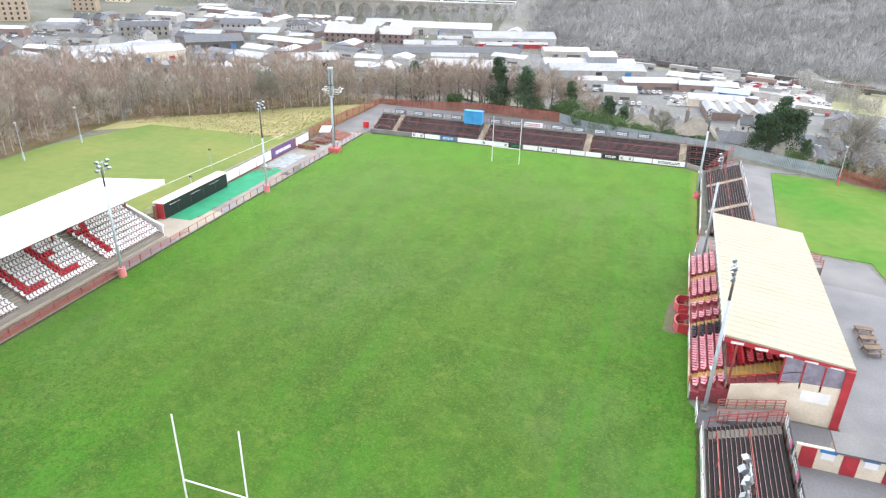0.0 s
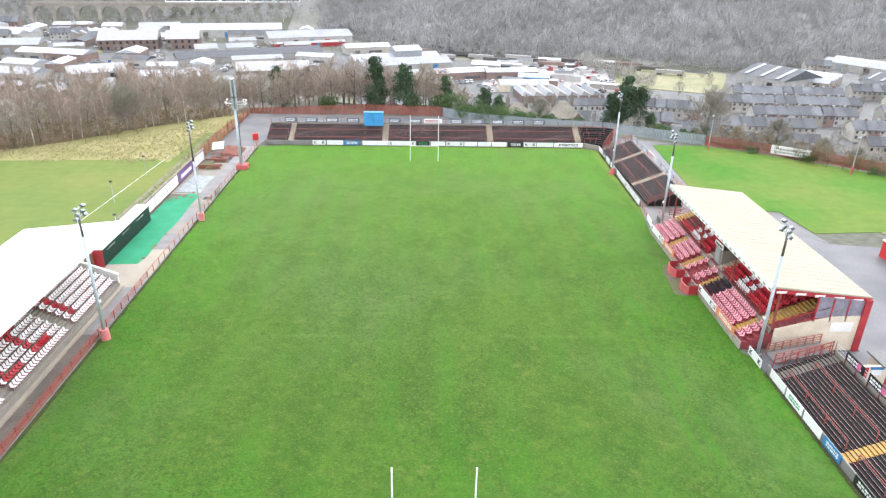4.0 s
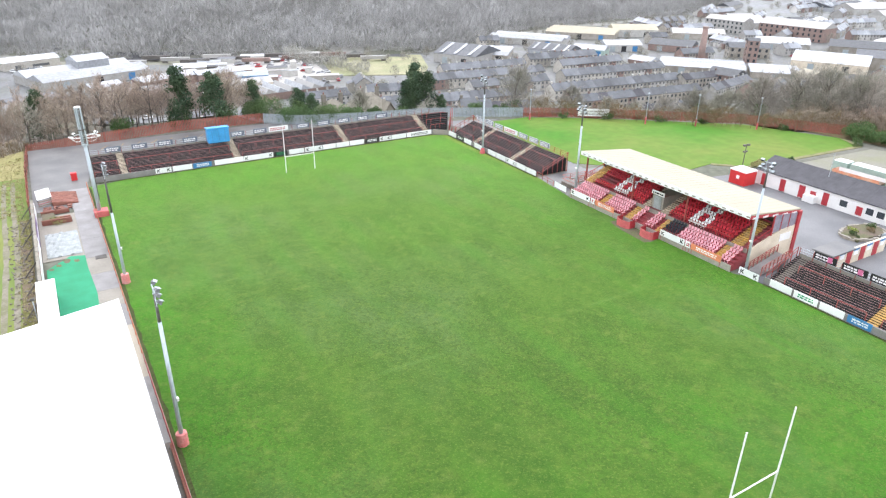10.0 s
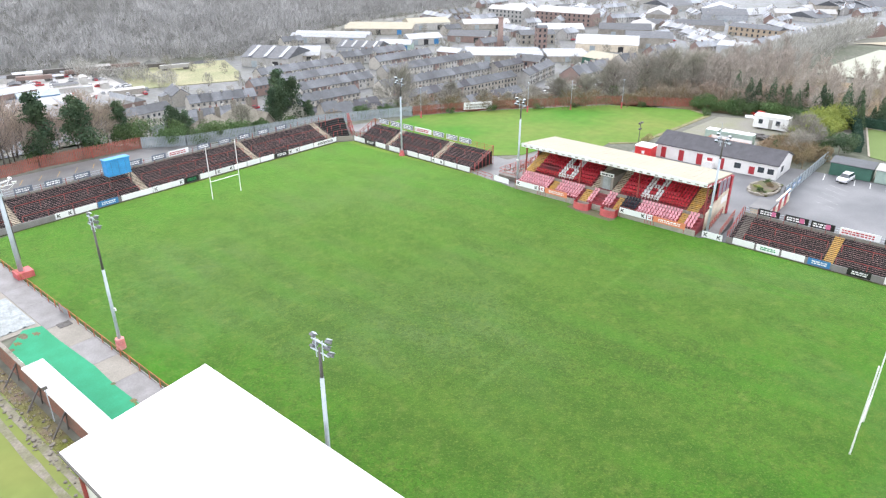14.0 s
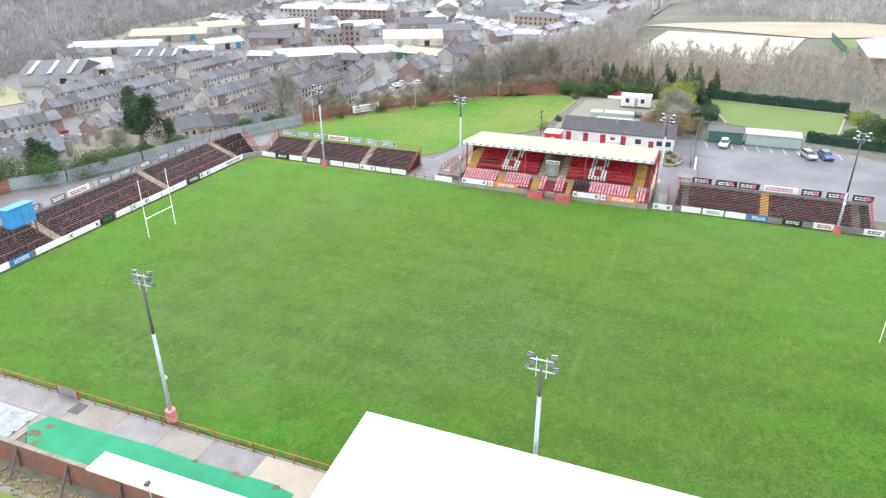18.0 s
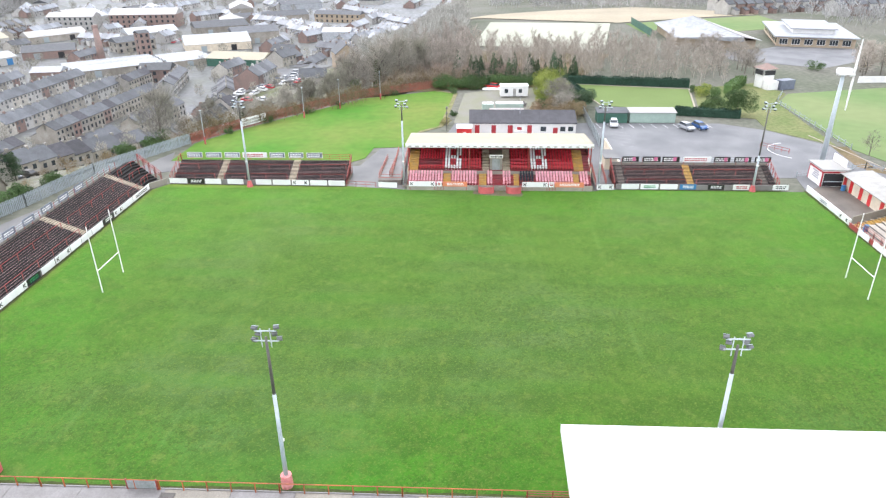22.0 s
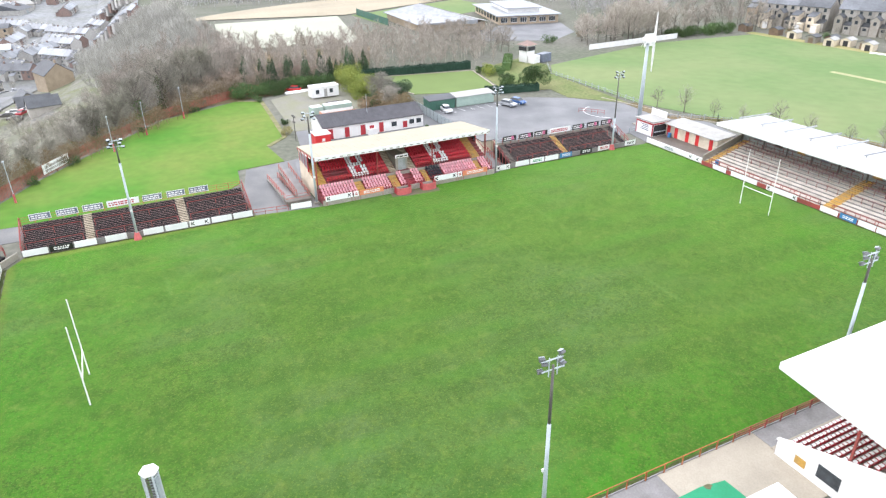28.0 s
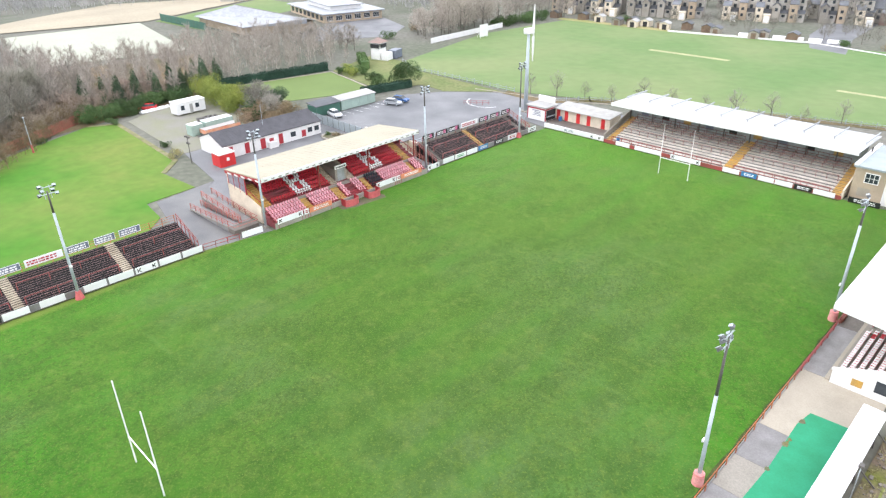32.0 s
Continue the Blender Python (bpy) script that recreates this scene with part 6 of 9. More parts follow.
part("roof_sign", Shape().box(0.3, 4.8, 0.3, 0.5, 3.3, 4.6), white_paint, kk)
kb = Shape()
for k in range(4):
    kb.box(1.2 + 0.2 * (k % 2), 3.6 - 0.3 * (k % 3), 4.2, 4.22, 1.0 + 0.35 * k, 1.15 + 0.35 * k)
part("wall_lettering", kb, board_navy, kk, kind="stuff")
lt = thing("striped_shed", "long low cream shed with red doors", "shed", pose(-1.6, 10.0, 0))
part("wall", Shape().box(0, 14.0, 0, 4.2, 0, 2.5), cream_wall, lt)
part("roof", Shape().along_x([(-0.3, 2.9), (5.0, 2.5), (5.0, 2.65), (-0.3, 3.05)], -0.3, 14.0), render_grey, lt)
for x in (1.6, 5.2, 7.9, 11.0, 13.1):
    part("door", Shape().box(x - 0.45, x + 0.45, 4.2, 4.26, 0.05, 2.2), red_bright, lt)
sheet("forecourt", [(-4.4, 14.3), (12.4, 14.3), (12.4, 17.9), (10.4, 20.7), (-4.4, 20.7)], 0.03, brown_path, "damp brown paved forecourt before the shed", "yard", 0.03)
solid("plastic_drum", Shape().tube((0, 0, 0), (0, 0, 0.95), 0.33, 0.36, n=12).tube((0, 0, 0.95), (0, 0, 1.02), 0.3, 0.28, n=12), board_blue, "blue plastic drum on the terrace front", "barrel", pose(-7.4, 20.3, 0.4))
solid("water_butt", Shape().tube((0, 0, 0), (0, 0, 0.9), 0.35, 0.38, n=12), board_blue, "blue plastic barrel by the shed", "barrel", pose(10.6, 14.8, 0.03))
sw = thing("club_office", "two storey tan brick office with flat grey roof", "building", pose(-62.5, 6.5, 0))
part("wall", Shape().box(0, 13.0, 0, 13.0, 0, 5.4), brick_tan, sw)
part("roof", Shape().box(-0.25, 13.25, -0.25, 13.25, 5.4, 5.7), palisade, sw, "grey-blue flat roof")
part("parapet", Shape().box(12.7, 13.3, -0.3, 13.3, 5.7, 5.95), white_paint, sw)
for x, z, w_, h_ in ((10.4, 3.2, 1.9, 1.5), (3.0, 3.2, 1.9, 1.5)):
    wf = part("window_frame", Shape().box(x - w_ / 2 - 0.1, x + w_ / 2 + 0.1, 13.0, 13.05, z - 0.1, z + h_ + 0.1), white_paint, sw)
    for i in range(3):
        for j in range(2):
            part("pane", Shape().box(x - w_ / 2 + i * w_ / 3 + 0.04, x - w_ / 2 + (i + 1) * w_ / 3 - 0.04, 13.05, 13.07, z + j * h_ / 2 + 0.04, z + (j + 1) * h_ / 2 - 0.04), glass, wf)
part("banner", Shape().box(5.2, 7.8, 13.0, 13.06, 2.5, 4.6), pink_red, sw)
bl = Shape()
bars(bl, 5.5, 7.5, 2.7, 4.4, 13.08, 0.02, 8, 3)
part("banner_lettering", bl, board_white, sw, kind="stuff")
part("render_panel", Shape().box(4.6, 8.4, 13.0, 13.03, 0.05, 5.3), white_paint, sw)
part("door", Shape().box(6.2, 7.4, 13.03, 13.08, 0.05, 2.1), rail_red, sw)
part("pale_panel", Shape().box(10.2, 12.0, 13.0, 13.04, 0.8, 2.2), concrete_pale, sw)
boards((-49.6, 21.3, 0), 180, [(0.4, 5.0, "k"), (6.8, 12.0, "b")], h=0.9, z0=0.12)

# containers, trailers and cabin in the gravel yard
for x, y, a, m_, L_, h_, lab in ((62.1, 66.2, 2, shed_pale, 6.6, 2.4, "pale green steel storage container"), (62.0, 73.4, 4, shed_pale, 2.6, 2.3, "pale green steel storage box")):
    c_ = thing("storage_container", lab, "container", pose(x, y, 0.01, 0, 0, a), "storage containers")
    part("box", Shape().box(0, 2.4, 0, L_, 0, h_), m_, c_)
    part("roof", Shape().box(0.05, 2.35, 0.05, L_ - 0.05, h_, h_ + 0.04), roof_white, c_)
    for k in range(int(L_ / 0.6)):
        part("corrugation", Shape().box(-0.04, 2.44, 0.2 + k * 0.6, 0.4 + k * 0.6, 0.15, h_ - 0.15), m_, c_)
    part("door", Shape().box(0.1, 2.3, L_, L_ + 0.06, 0.1, h_ - 0.1), m_, c_)
tl = thing("flat_trailer", "long low trailer with faded orange sides", "trailer", pose(59.4, 66.0, 0.01, 0, 0, 2))
part("bed", Shape().box(0, 2.4, 0, 8.4, 0.6, 0.8), timber, tl)
part("side_board", Shape().box(-0.05, 0, 0, 8.4, 0.6, 1.5), orange_side, tl, "faded orange side board")
part("side_board", Shape().box(2.4, 2.45, 0, 8.4, 0.6, 1.5), roof_white, tl)
part("end_board", Shape().box(0, 2.4, 8.4, 8.45, 0.6, 1.5), orange_side, tl)
for y in (1.2, 2.1, 6.4, 7.3):
    part("wheel", Shape().tube((0.1, y, 0.35), (2.3, y, 0.35), 0.35, n=10), rubber, tl)
heap = thing("scrap_heap", "heap of black sheeting and scrap", "scrap", pose(70.5, 67.5, 0.0))
r = random.Random(6)
for k in range(22):
    a_, b_ = (r.uniform(-2.2, 2.2), r.uniform(-2.6, 2.6), r.uniform(0.1, 0.9)), (r.uniform(-2.2, 2.2), r.uniform(-2.6, 2.6), r.uniform(0.1, 0.9))
    part("scrap_sheet", Shape().beam(a_, b_, r.uniform(0.3, 0.9), 0.25), steel_dark, heap)
pk = thing("portable_cabin", "white portable cabin on blocks with a dark window", "cabin", pose(82.0, 64.0, 0.01, 0, 0, 92))
part("body", Shape().box(0, 7.3, 0, 3.0, 0.35, 3.0), white_paint, pk)
part("roof", Shape().box(-0.1, 7.4, -0.1, 3.1, 3.0, 3.12), roof_white, pk)
for x in (1.6, 5.3):
    wf_ = part("window", Shape().box(x, x + 0.9, 3.0, 3.05, 1.3, 2.3), glass, pk)
    part("window_frame", Shape().box(x - 0.06, x + 0.96, 3.0, 3.03, 1.24, 1.3), palisade, wf_)
part("door", Shape().box(3.2, 4.0, 3.0, 3.04, 0.4, 2.4), render_grey, pk)
for x in (0.6, 3.4, 6.4):
    part("support_block", Shape().box(x, x + 0.4, 0.2, 2.8, 0, 0.35), concrete, pk)
st_ = thing("sheeted_stack", "long low stack under white sheeting behind the cabin", "stack", pose(89.2, 68.5, 0.0, 0, 0, 96))
part("sheet", Shape().along_x([(-0.6, 0), (0.6, 0), (0.5, 0.4), (0.1, 0.58), (-0.4, 0.5)], 0, 7.4), roof_white, st_)
for x in (0.8, 3.0, 5.2, 7.2):
    part("weight", Shape().box(x, x + 0.4, -0.15, 0.2, 0.52, 0.64), timber, st_)
for x, y0, L_, d_, m_, lab in ((53.8, 42.8, 6.8, 3.4, shed_green, "dark green timber shed by the car park"), (54.0, 31.8, 10.4, 3.2, shed_pale, "pale green sheet metal garage row")):
    s_ = thing("garage_shed", lab, "shed", pose(x, y0, 0.01), "garage sheds")
    part("wall", Shape().box(0, d_, 0, L_, 0, 2.3), m_, s_)
    part("roof", Shape().along_y([(-0.25, 2.3), (d_ + 0.25, 2.7), (d_ + 0.25, 2.82), (-0.25, 2.42)], -0.2, L_ + 0.2), slate if d_ > 3.3 else roof_grey, s_)
    for k in range(int(L_ / 2.5)):
        part("door", Shape().box(-0.05, 0, 0.3 + k * 2.55, 2.4 + k * 2.55, 0.05, 2.05), m_, s_)


def car(m, paint, label, category="car", s=1.0, far=False):
    t = thing("parked_car", label, category, m, "parked cars")
    low_ = [(-2.1, 0.35), (2.05, 0.35), (2.15, 0.6), (2.05, 0.85), (1.2, 0.98), (-1.95, 1.0), (-2.15, 0.7)]
    part("body", Shape().along_y([(x * s, z * s) for x, z in low_], -0.85 * s, 0.85 * s), paint, t)
    cab = Shape()
    v = [(-1.9, -0.78, 0.99), (1.2, -0.78, 0.97), (1.2, 0.78, 0.97), (-1.9, 0.78, 0.99), (-1.5, -0.62, 1.45), (0.4, -0.62, 1.47), (0.4, 0.62, 1.47), (-1.5, 0.62, 1.45)]
    cab.add([(a * s, b * s, c_ * s) for a, b, c_ in v], [(0, 1, 5, 4), (1, 2, 6, 5), (2, 3, 7, 6), (3, 0, 4, 7), (4, 5, 6, 7)])
    part("glazing", cab, glass, t, "dark tinted glazing")
    part("roof", Shape().box(-1.5 * s, 0.4 * s, -0.62 * s, 0.62 * s, 1.46 * s, 1.5 * s), paint, t)
    if far:
        part("underbody", Shape().box(-1.7 * s, 1.7 * s, -0.8 * s, 0.8 * s, 0, 0.36 * s), rubber, t)
        return t
    for x in (-1.35, 1.35):
        for y in (-0.78, 0.78):
            wh = part("wheel", Shape().tube((x * s, (y - 0.1) * s, 0.32 * s), (x * s, (y + 0.1) * s, 0.32 * s), 0.32 * s, n=12), rubber, t)
            part("rim", Shape().tube((x * s, (y - 0.115) * s, 0.32 * s), (x * s, (y + 0.115) * s, 0.32 * s), 0.18 * s, n=8), galv, wh)
    for y in (-0.6, 0.6):
        part("headlight", Shape().box(2.08 * s, 2.14 * s, (y - 0.18) * s, (y + 0.18) * s, 0.62 * s, 0.76 * s), lamp_glass, t)
        part("tail_light", Shape().box(-2.16 * s, -2.1 * s, (y - 0.15) * s, (y + 0.15) * s, 0.7 * s, 0.88 * s), red_bright, t)
    return t


car(pose(51.3, 46.3, 0.015, 0, 0, 172), car_white, "white hatchback parked beside the green shed")
car(pose(48.6, 30.7, 0.015, 0, 0, 200), car_silver, "silver estate car parked by the hedge")
car(pose(49.3, 27.6, 0.015, 0, 0, 196), car_blue, "blue saloon car parked by the hedge")
car(pose(90.3, 73.2, 0.015, 0, 0, 60), red_bright, "small red car beside the hedge")
# parking bays and road arc
for k in range(11):
    solid("bay_line", Shape().box(-0.05, 0.05, 0, 3.6, 0, 0.006), white_paint, "worn white parking bay line on tarmac", "road marking", pose(49.6, 24.5 + 2.5 * k, 0.016, 0, 0, -82), "parking bay lines")
for k in range(6):
    solid("bay_line", Shape().box(-0.04, 0.04, 0, 4.2, 0, 0.006), worn_line, "faint worn white parking bay line on tarmac", "road marking", pose(35 + 2.6 * k, 44.5, 0.016, 0, 0, -30), "parking bay lines")
for k in range(8):
    solid("bay_line", Shape().box(-0.05, 0.05, 0, 3.2, 0, 0.006), yellow, "faded yellow parking bay line on tarmac", "road marking", pose(-56 + 3.2 * k, 156.5, 0.012, 0, 0, -30), "parking bay lines")
arc = Shape()
for k in range(14):
    a0, a1 = 0.2 + k * 0.17, 0.2 + (k + 1) * 0.17
    arc.add([(33 + R * math.cos(a), 13 + R * math.sin(a), 0.022) for R, a in ((5.4, a0), (5.6, a0), (5.6, a1), (5.4, a1))], [(0, 1, 2, 3)])
solid("road_arc", arc, white_paint, "curved white road marking on tarmac", "road marking", kind="structure")
solid("road_kerb", Shape().beam((44, 6.0, 0.04), (19.5, 0.9, 0.04), 0.25, 0.14).beam((19.5, 0.9, 0.04), (8, -4.5, 0.04), 0.25, 0.14), concrete_pale, "pale kerb along the road edge", "kerb", kind="structure")
solid("lawn_kerb", Shape().beam((64.5, 23.9, 0.05), (89.2, 18.7, 0.05), 0.4, 0.16).beam((89.2, 18.7, 0.05), (96.2, 51, 0.05), 0.4, 0.16).beam((96.2, 51, 0.05), (71, 46, 0.05), 0.4, 0.16), concrete_pale, "pale concrete edging of the bowling green", "kerb", kind="structure")
barrier(pose(31, 15.5, 0.015, 0, 0, 40), 6, "road_barrier", rail_red, 1.0, 1.5, (0.5, 1.0), "road barriers")
for x, y in ((35.6, 135.2), (57.4, 119.0), (76.6, 103.0), (-110.5, 104.5), (-111, 91), (66.5, 112)):
    p_ = thing("field_light_pole", "tall thin grey pole with a small lamp" + (" and red base" if x > 0 else ""), "lamp post", pose(x, y, 0), "field light poles")
    part("pole", Shape().tube((0, 0, 0), (0, 0, 7.2), 0.08, 0.05, n=8), galv, p_)
    part("base", Shape().tube((0, 0, 0), (0, 0, 1.6), 0.2, 0.18, n=8), pink_red if x > 0 else galv, p_)
    part("lamp", Shape().box(-0.35, 0.15, -0.15, 0.15, 7.2, 7.35), galv, p_)
yl = thing("yard_lamp", "black lamp post with twin heads in the yard", "lamp post", pose(46.5, 84.2, 0))
part("pole", Shape().tube((0, 0, 0), (0, 0, 5.2), 0.09, 0.07, n=8), steel_dark, yl)
for s_ in (-1, 1):
    part("lamp_head", Shape().box(s_ * 0.5 - 0.3, s_ * 0.5 + 0.3, -0.2, 0.2, 5.1, 5.4), steel_dark, yl)
    part("lamp_head", Shape().box(s_ * 0.3 - 0.2, s_ * 0.3 + 0.2, -0.2, 0.2, 3.9, 4.15), steel_dark, yl)
fb = thing("fence_banner", "large white banner tied to the boundary fence", "banner", pose(47.3, 131.4, 0.4, 0, 0, -34))
part("sheet", Shape().box(0, 7.5, -0.2, -0.15, 0.1, 1.9), board_white, fb)
bl = Shape()
bars(bl, 0.6, 6.9, 0.3, 1.7, -0.2, 0.02, 21, 2)
part("lettering", bl, roof_grey, fb, kind="stuff")
bh = thing("scorers_tower", "small white cricket scorers' tower with dark windows", "tower", pose(92.6, -2.6, 0, 0, 0, 15))
part("wall", Shape().box(-1.7, 1.7, -1.7, 1.7, 0, 5.2), white_paint, bh)
part("opening", Shape().box(-2.05, -2, -1.6, 1.6, 3.6, 4.8), dark_inside, bh)
part("opening", Shape().box(-1.6, 1.6, 2.0, 2.05, 3.6, 4.8), dark_inside, bh)
part("roof", Shape().add([(-2.4, -2.4, 5.2), (2.4, -2.4, 5.2), (2.4, 2.4, 5.2), (-2.4, 2.4, 5.2), (0, 0, 6.6)], [(3, 2, 1, 0), (0, 1, 4), (1, 2, 4), (2, 3, 4), (3, 0, 4)]), brick_dull, bh)
part("lean_to", Shape().box(-4.2, -2.05, -1.6, 1.6, 0, 2.3), white_paint, bh)
sc = thing("storage_container", "blue steel storage container", "container", pose(89.8, -10.0, 0.01, 0, 0, 20), "storage containers")
part("box", Shape().box(0, 2.6, 0, 4.5, 0, 2.5), board_navy, sc)
part("door", Shape().box(0.1, 2.5, -0.05, 0, 0.1, 2.4), board_blue, sc)
solid("field_wall", Shape().beam((98.4, -31.5, 0.8), (100.8, -73, 0.8), 0.25, 1.8), white_paint, "long white boundary wall of the cricket field", "wall", kind="structure")
scr = thing("sight_screen", "tall white cricket sight screen", "sight screen", pose(91.5, -51.4, 0))
part("panel", Shape().box(-0.08, 0.08, -2.2, 2.2, 0.4, 4.6), white_paint, scr)
for y in (-1.8, 1.8):
    part("stay", Shape().beam((1.6, y, 0), (0, y, 3.2), 0.1).beam((0, y, 0), (0, y, 3.2), 0.1), white_paint, scr)
wicket = mat("worn_wicket", (0.36, 0.36, 0.2), 0.95, var=0.2, big=0.2, fine=2, bump=0.2, spec=0.1)
solid("cricket_strip", Shape().box(-13.2, 13.2, -1.1, 1.1, 0, 0.01), wicket, "pale worn cricket wicket strip", "wicket", pose(22.2, -69.2, 0.021))
solid("cricket_strip", Shape().box(-7, 7, -0.9, 0.9, 0, 0.01), wicket, "pale worn cricket wicket strip", "wicket", pose(-33, -52.2, 0.021))
solid("boundary_rail", Shape().beam((47, -103, 0.35), (-2, -112, 0.35), 0.12, 0.6).beam((-2, -112, 0.25), (-40, -101, 0.25), 0.1, 0.35), white_paint, "white boundary rail of the cricket field", "rail", kind="structure")
street = Shape().prism([(-14, -100), (-2, -104), (6, -128), (14, -200), (-4, -200), (-8, -128)], -0.1, 0.03)
solid("street_south", street, tarmac, "pale wet street leading away from the field", "road", kind="structure")

# leafy verge between the road and the cricket field
for (ax, ay), (bx, by) in zip([(36, 3.4), (22.5, 4.6), (15, -4), (-6, -15)], [(22.5, 4.6), (15, -4), (-6, -15), (-45, -25.5)]):
    solid("leaf_verge", Shape().beam((ax, ay, 0.0), (bx, by, 0.0), 3.0, 0.07), wood_floor, "verge of brown fallen leaves beside the road", "verge", kind="structure")
solid("white_pipe", Shape().tube((-75.9, 126.3, 0.05), (-77.5, 93.8, 0.05), 0.035, n=6).tube((-77.5, 93.8, 0.05), (-78.4, 72, 0.05), 0.035, n=6), white_paint, "long thin white pipe lying across the grass", "pipe")
gp = thing("touchline_gate", "faded grey gate panel in the touchline rail", "gate", pose(-60.35, 103.6, 0.06, 0, 0, 90))
part("panel", Shape().box(0, 2.6, -0.03, 0.03, 0.12, 0.98), sheet_grey, gp)
for x in (0.05, 2.55):
    part("post", Shape().box(x - 0.05, x + 0.05, -0.05, 0.05, 0, 1.1), rail_red, gp)


# ---- town in the valley ----
def base_z(x, y, r_=6):
    return float(min(land(x + dx, y + dy) for dx in (-r_, 0, r_) for dy in (-r_, 0, r_)))


TAKEN = []


def spots_of(x, y, a, w, d):
    c_, s_ = math.cos(radians(a)), math.sin(radians(a))
    return [(x + c_ * u - s_ * v, y + s_ * u + c_ * v) for u in np.linspace(0, w, max(2, int(w / 6) + 1)) for v in np.linspace(0, d, max(2, int(d / 6) + 1))]


def take(x, y, a, w, d):
    TAKEN.extend(spots_of(x, y, a, w, d))


def is_free(x, y, a, w, d, gap):
    t_ = np.array(TAKEN)
    return all(((t_ - p) ** 2).sum(1).min() > gap * gap for p in spots_of(x, y, a, w, d))


def on_land(x, y, a=0.0, r_=6):
    return pose(x, y, base_z(x, y, r_), 0, 0, a)


WIN = [("f", 1.2, 0.9, 1.1, 1.3, "w"), ("f", 1.3, 3.3, 0.9, 1.2, "w"), ("f", 3.6, 3.3, 0.9, 1.2, "w"), ("f", 3.7, 0.1, 0.95, 2.0, "k")]
HOUSES = [gable_house("terraced_house", lab, "house", on_land(400 + 8 * k, 420, 0), 5.0, 8.2, 5.3, 7.7, wm, rm, WIN, 0.25, "terraced houses", 1, sills=False)
          for k, (lab, wm, rm) in enumerate((("stone terraced house with slate roof and chimney", stone_wall, slate), ("red brick terraced house with slate roof", brick_dull, slate), ("pale rendered terraced house with slate roof", render_grey, slate), ("weathered stone terraced house with dark tiled roof", stone_pale, tile_dark)))]
for k, h_ in enumerate(HOUSES):
    part("rear_wing", Shape().along_x([(8.28, -3), (11.4, -3), (11.4, 2.5), (8.28, 3.8)], 0.1, 2.7), (stone_wall, brick_dull, render_grey, stone_pale)[k], h_)
    part("wing_roof", Shape().beam((1.4, 8.5, 3.9), (1.4, 11.7, 2.55), 3.0, 0.12), slate, h_)
FAR = [(Shape(), m_) for m_ in (wall_thin_haze, brick_dull, render_grey, slate_thin_haze, pane_haze, wet_asphalt, car_white, car_silver, steel_dark, red_paint, roof_wet, slate_haze, wall_haze)]


def far_house(m, kind):
    """Adds a plain distant house to the joined far rows."""
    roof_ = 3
    # the farthest houses take the paler copies that carry the haze
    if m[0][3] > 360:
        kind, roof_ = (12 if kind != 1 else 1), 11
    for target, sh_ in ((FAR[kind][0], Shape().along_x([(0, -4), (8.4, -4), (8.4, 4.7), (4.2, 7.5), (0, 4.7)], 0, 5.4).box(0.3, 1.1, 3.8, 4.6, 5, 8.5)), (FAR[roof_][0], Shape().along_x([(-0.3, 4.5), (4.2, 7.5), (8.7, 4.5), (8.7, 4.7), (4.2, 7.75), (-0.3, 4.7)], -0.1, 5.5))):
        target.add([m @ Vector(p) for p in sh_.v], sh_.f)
    # a lean-to wing at the back of most houses, some with a skylight
    k_ = int(abs(m[0][3] * 7 + m[1][3] * 13)) % 5
    if k_:
        wing = Shape().along_x([(8.4, -4), (11.6, -4), (11.6, 2.4 + 0.5 * (k_ % 3)), (8.4, 3.6 + 0.4 * (k_ % 3))], 2.4, 5.2)
        FAR[kind][0].add([m @ Vector(p) for p in wing.v], wing.f)
        tile_ = Shape().beam((3.8, 8.3, 3.75 + 0.4 * (k_ % 3)), (3.8, 11.8, 2.5 + 0.5 * (k_ % 3)), 3.0, 0.12)
        FAR[3][0].add([m @ Vector(p) for p in tile_.v], tile_.f)
    if k_ == 2:
        sky_ = Shape().beam((2.6, 1.4, 5.72), (2.6, 2.6, 6.6), 0.9, 0.1)
        FAR[7][0].add([m @ Vector(p) for p in sky_.v], sky_.f)
    panes = Shape()
    for yy in (-0.05, 8.4):
        panes.box(0.8, 1.9, yy, yy + 0.05, 0.9, 2.2).box(0.8, 1.8, yy, yy + 0.05, 3.1, 4.2).box(3.3, 4.3, yy, yy + 0.05, 3.1, 4.2)
    FAR[4][0].add([m @ Vector(p) for p in panes.v], panes.f)


def far_car(m, kind):
    for i, sh_ in ((6 + kind, Shape().box(-2.1, 2.1, -0.85, 0.85, 0.3, 0.95).box(-1.4, 0.5, -0.65, 0.65, 1.4, 1.48)), (4, Shape().along_y([(-1.8, 0.95), (1.1, 0.95), (0.5, 1.4), (-1.4, 1.4)], -0.7, 0.7))):
        FAR[i][0].add([m @ Vector(p) for p in sh_.v], sh_.f)


TALL = gable_house("town_house", "three storey grey stone house with slate roof", "house", on_land(410, 440), 6.0, 9.0, 7.6, 10.6, stone_pale, slate_thin_haze, [("f", 1.5, 0.9, 1.2, 1.6, "w"), ("f", 4.4, 0.1, 1.0, 2.1, "k"), ("f", 1.5, 3.4, 1.1, 1.5, "w"), ("f", 4.4, 3.4, 1.1, 1.5, "w"), ("f", 1.5, 6.0, 1.0, 1.2, "w"), ("f", 4.4, 6.0, 1.0, 1.2, "w")], 0.25, "houses beyond the cricket field", 1, sills=False)
part("rear_wing", Shape().along_x([(-3.0, -3), (-0.08, -3), (-0.08, 3.3), (-3.0, 2.4)], 3.2, 5.8), stone_pale, TALL)
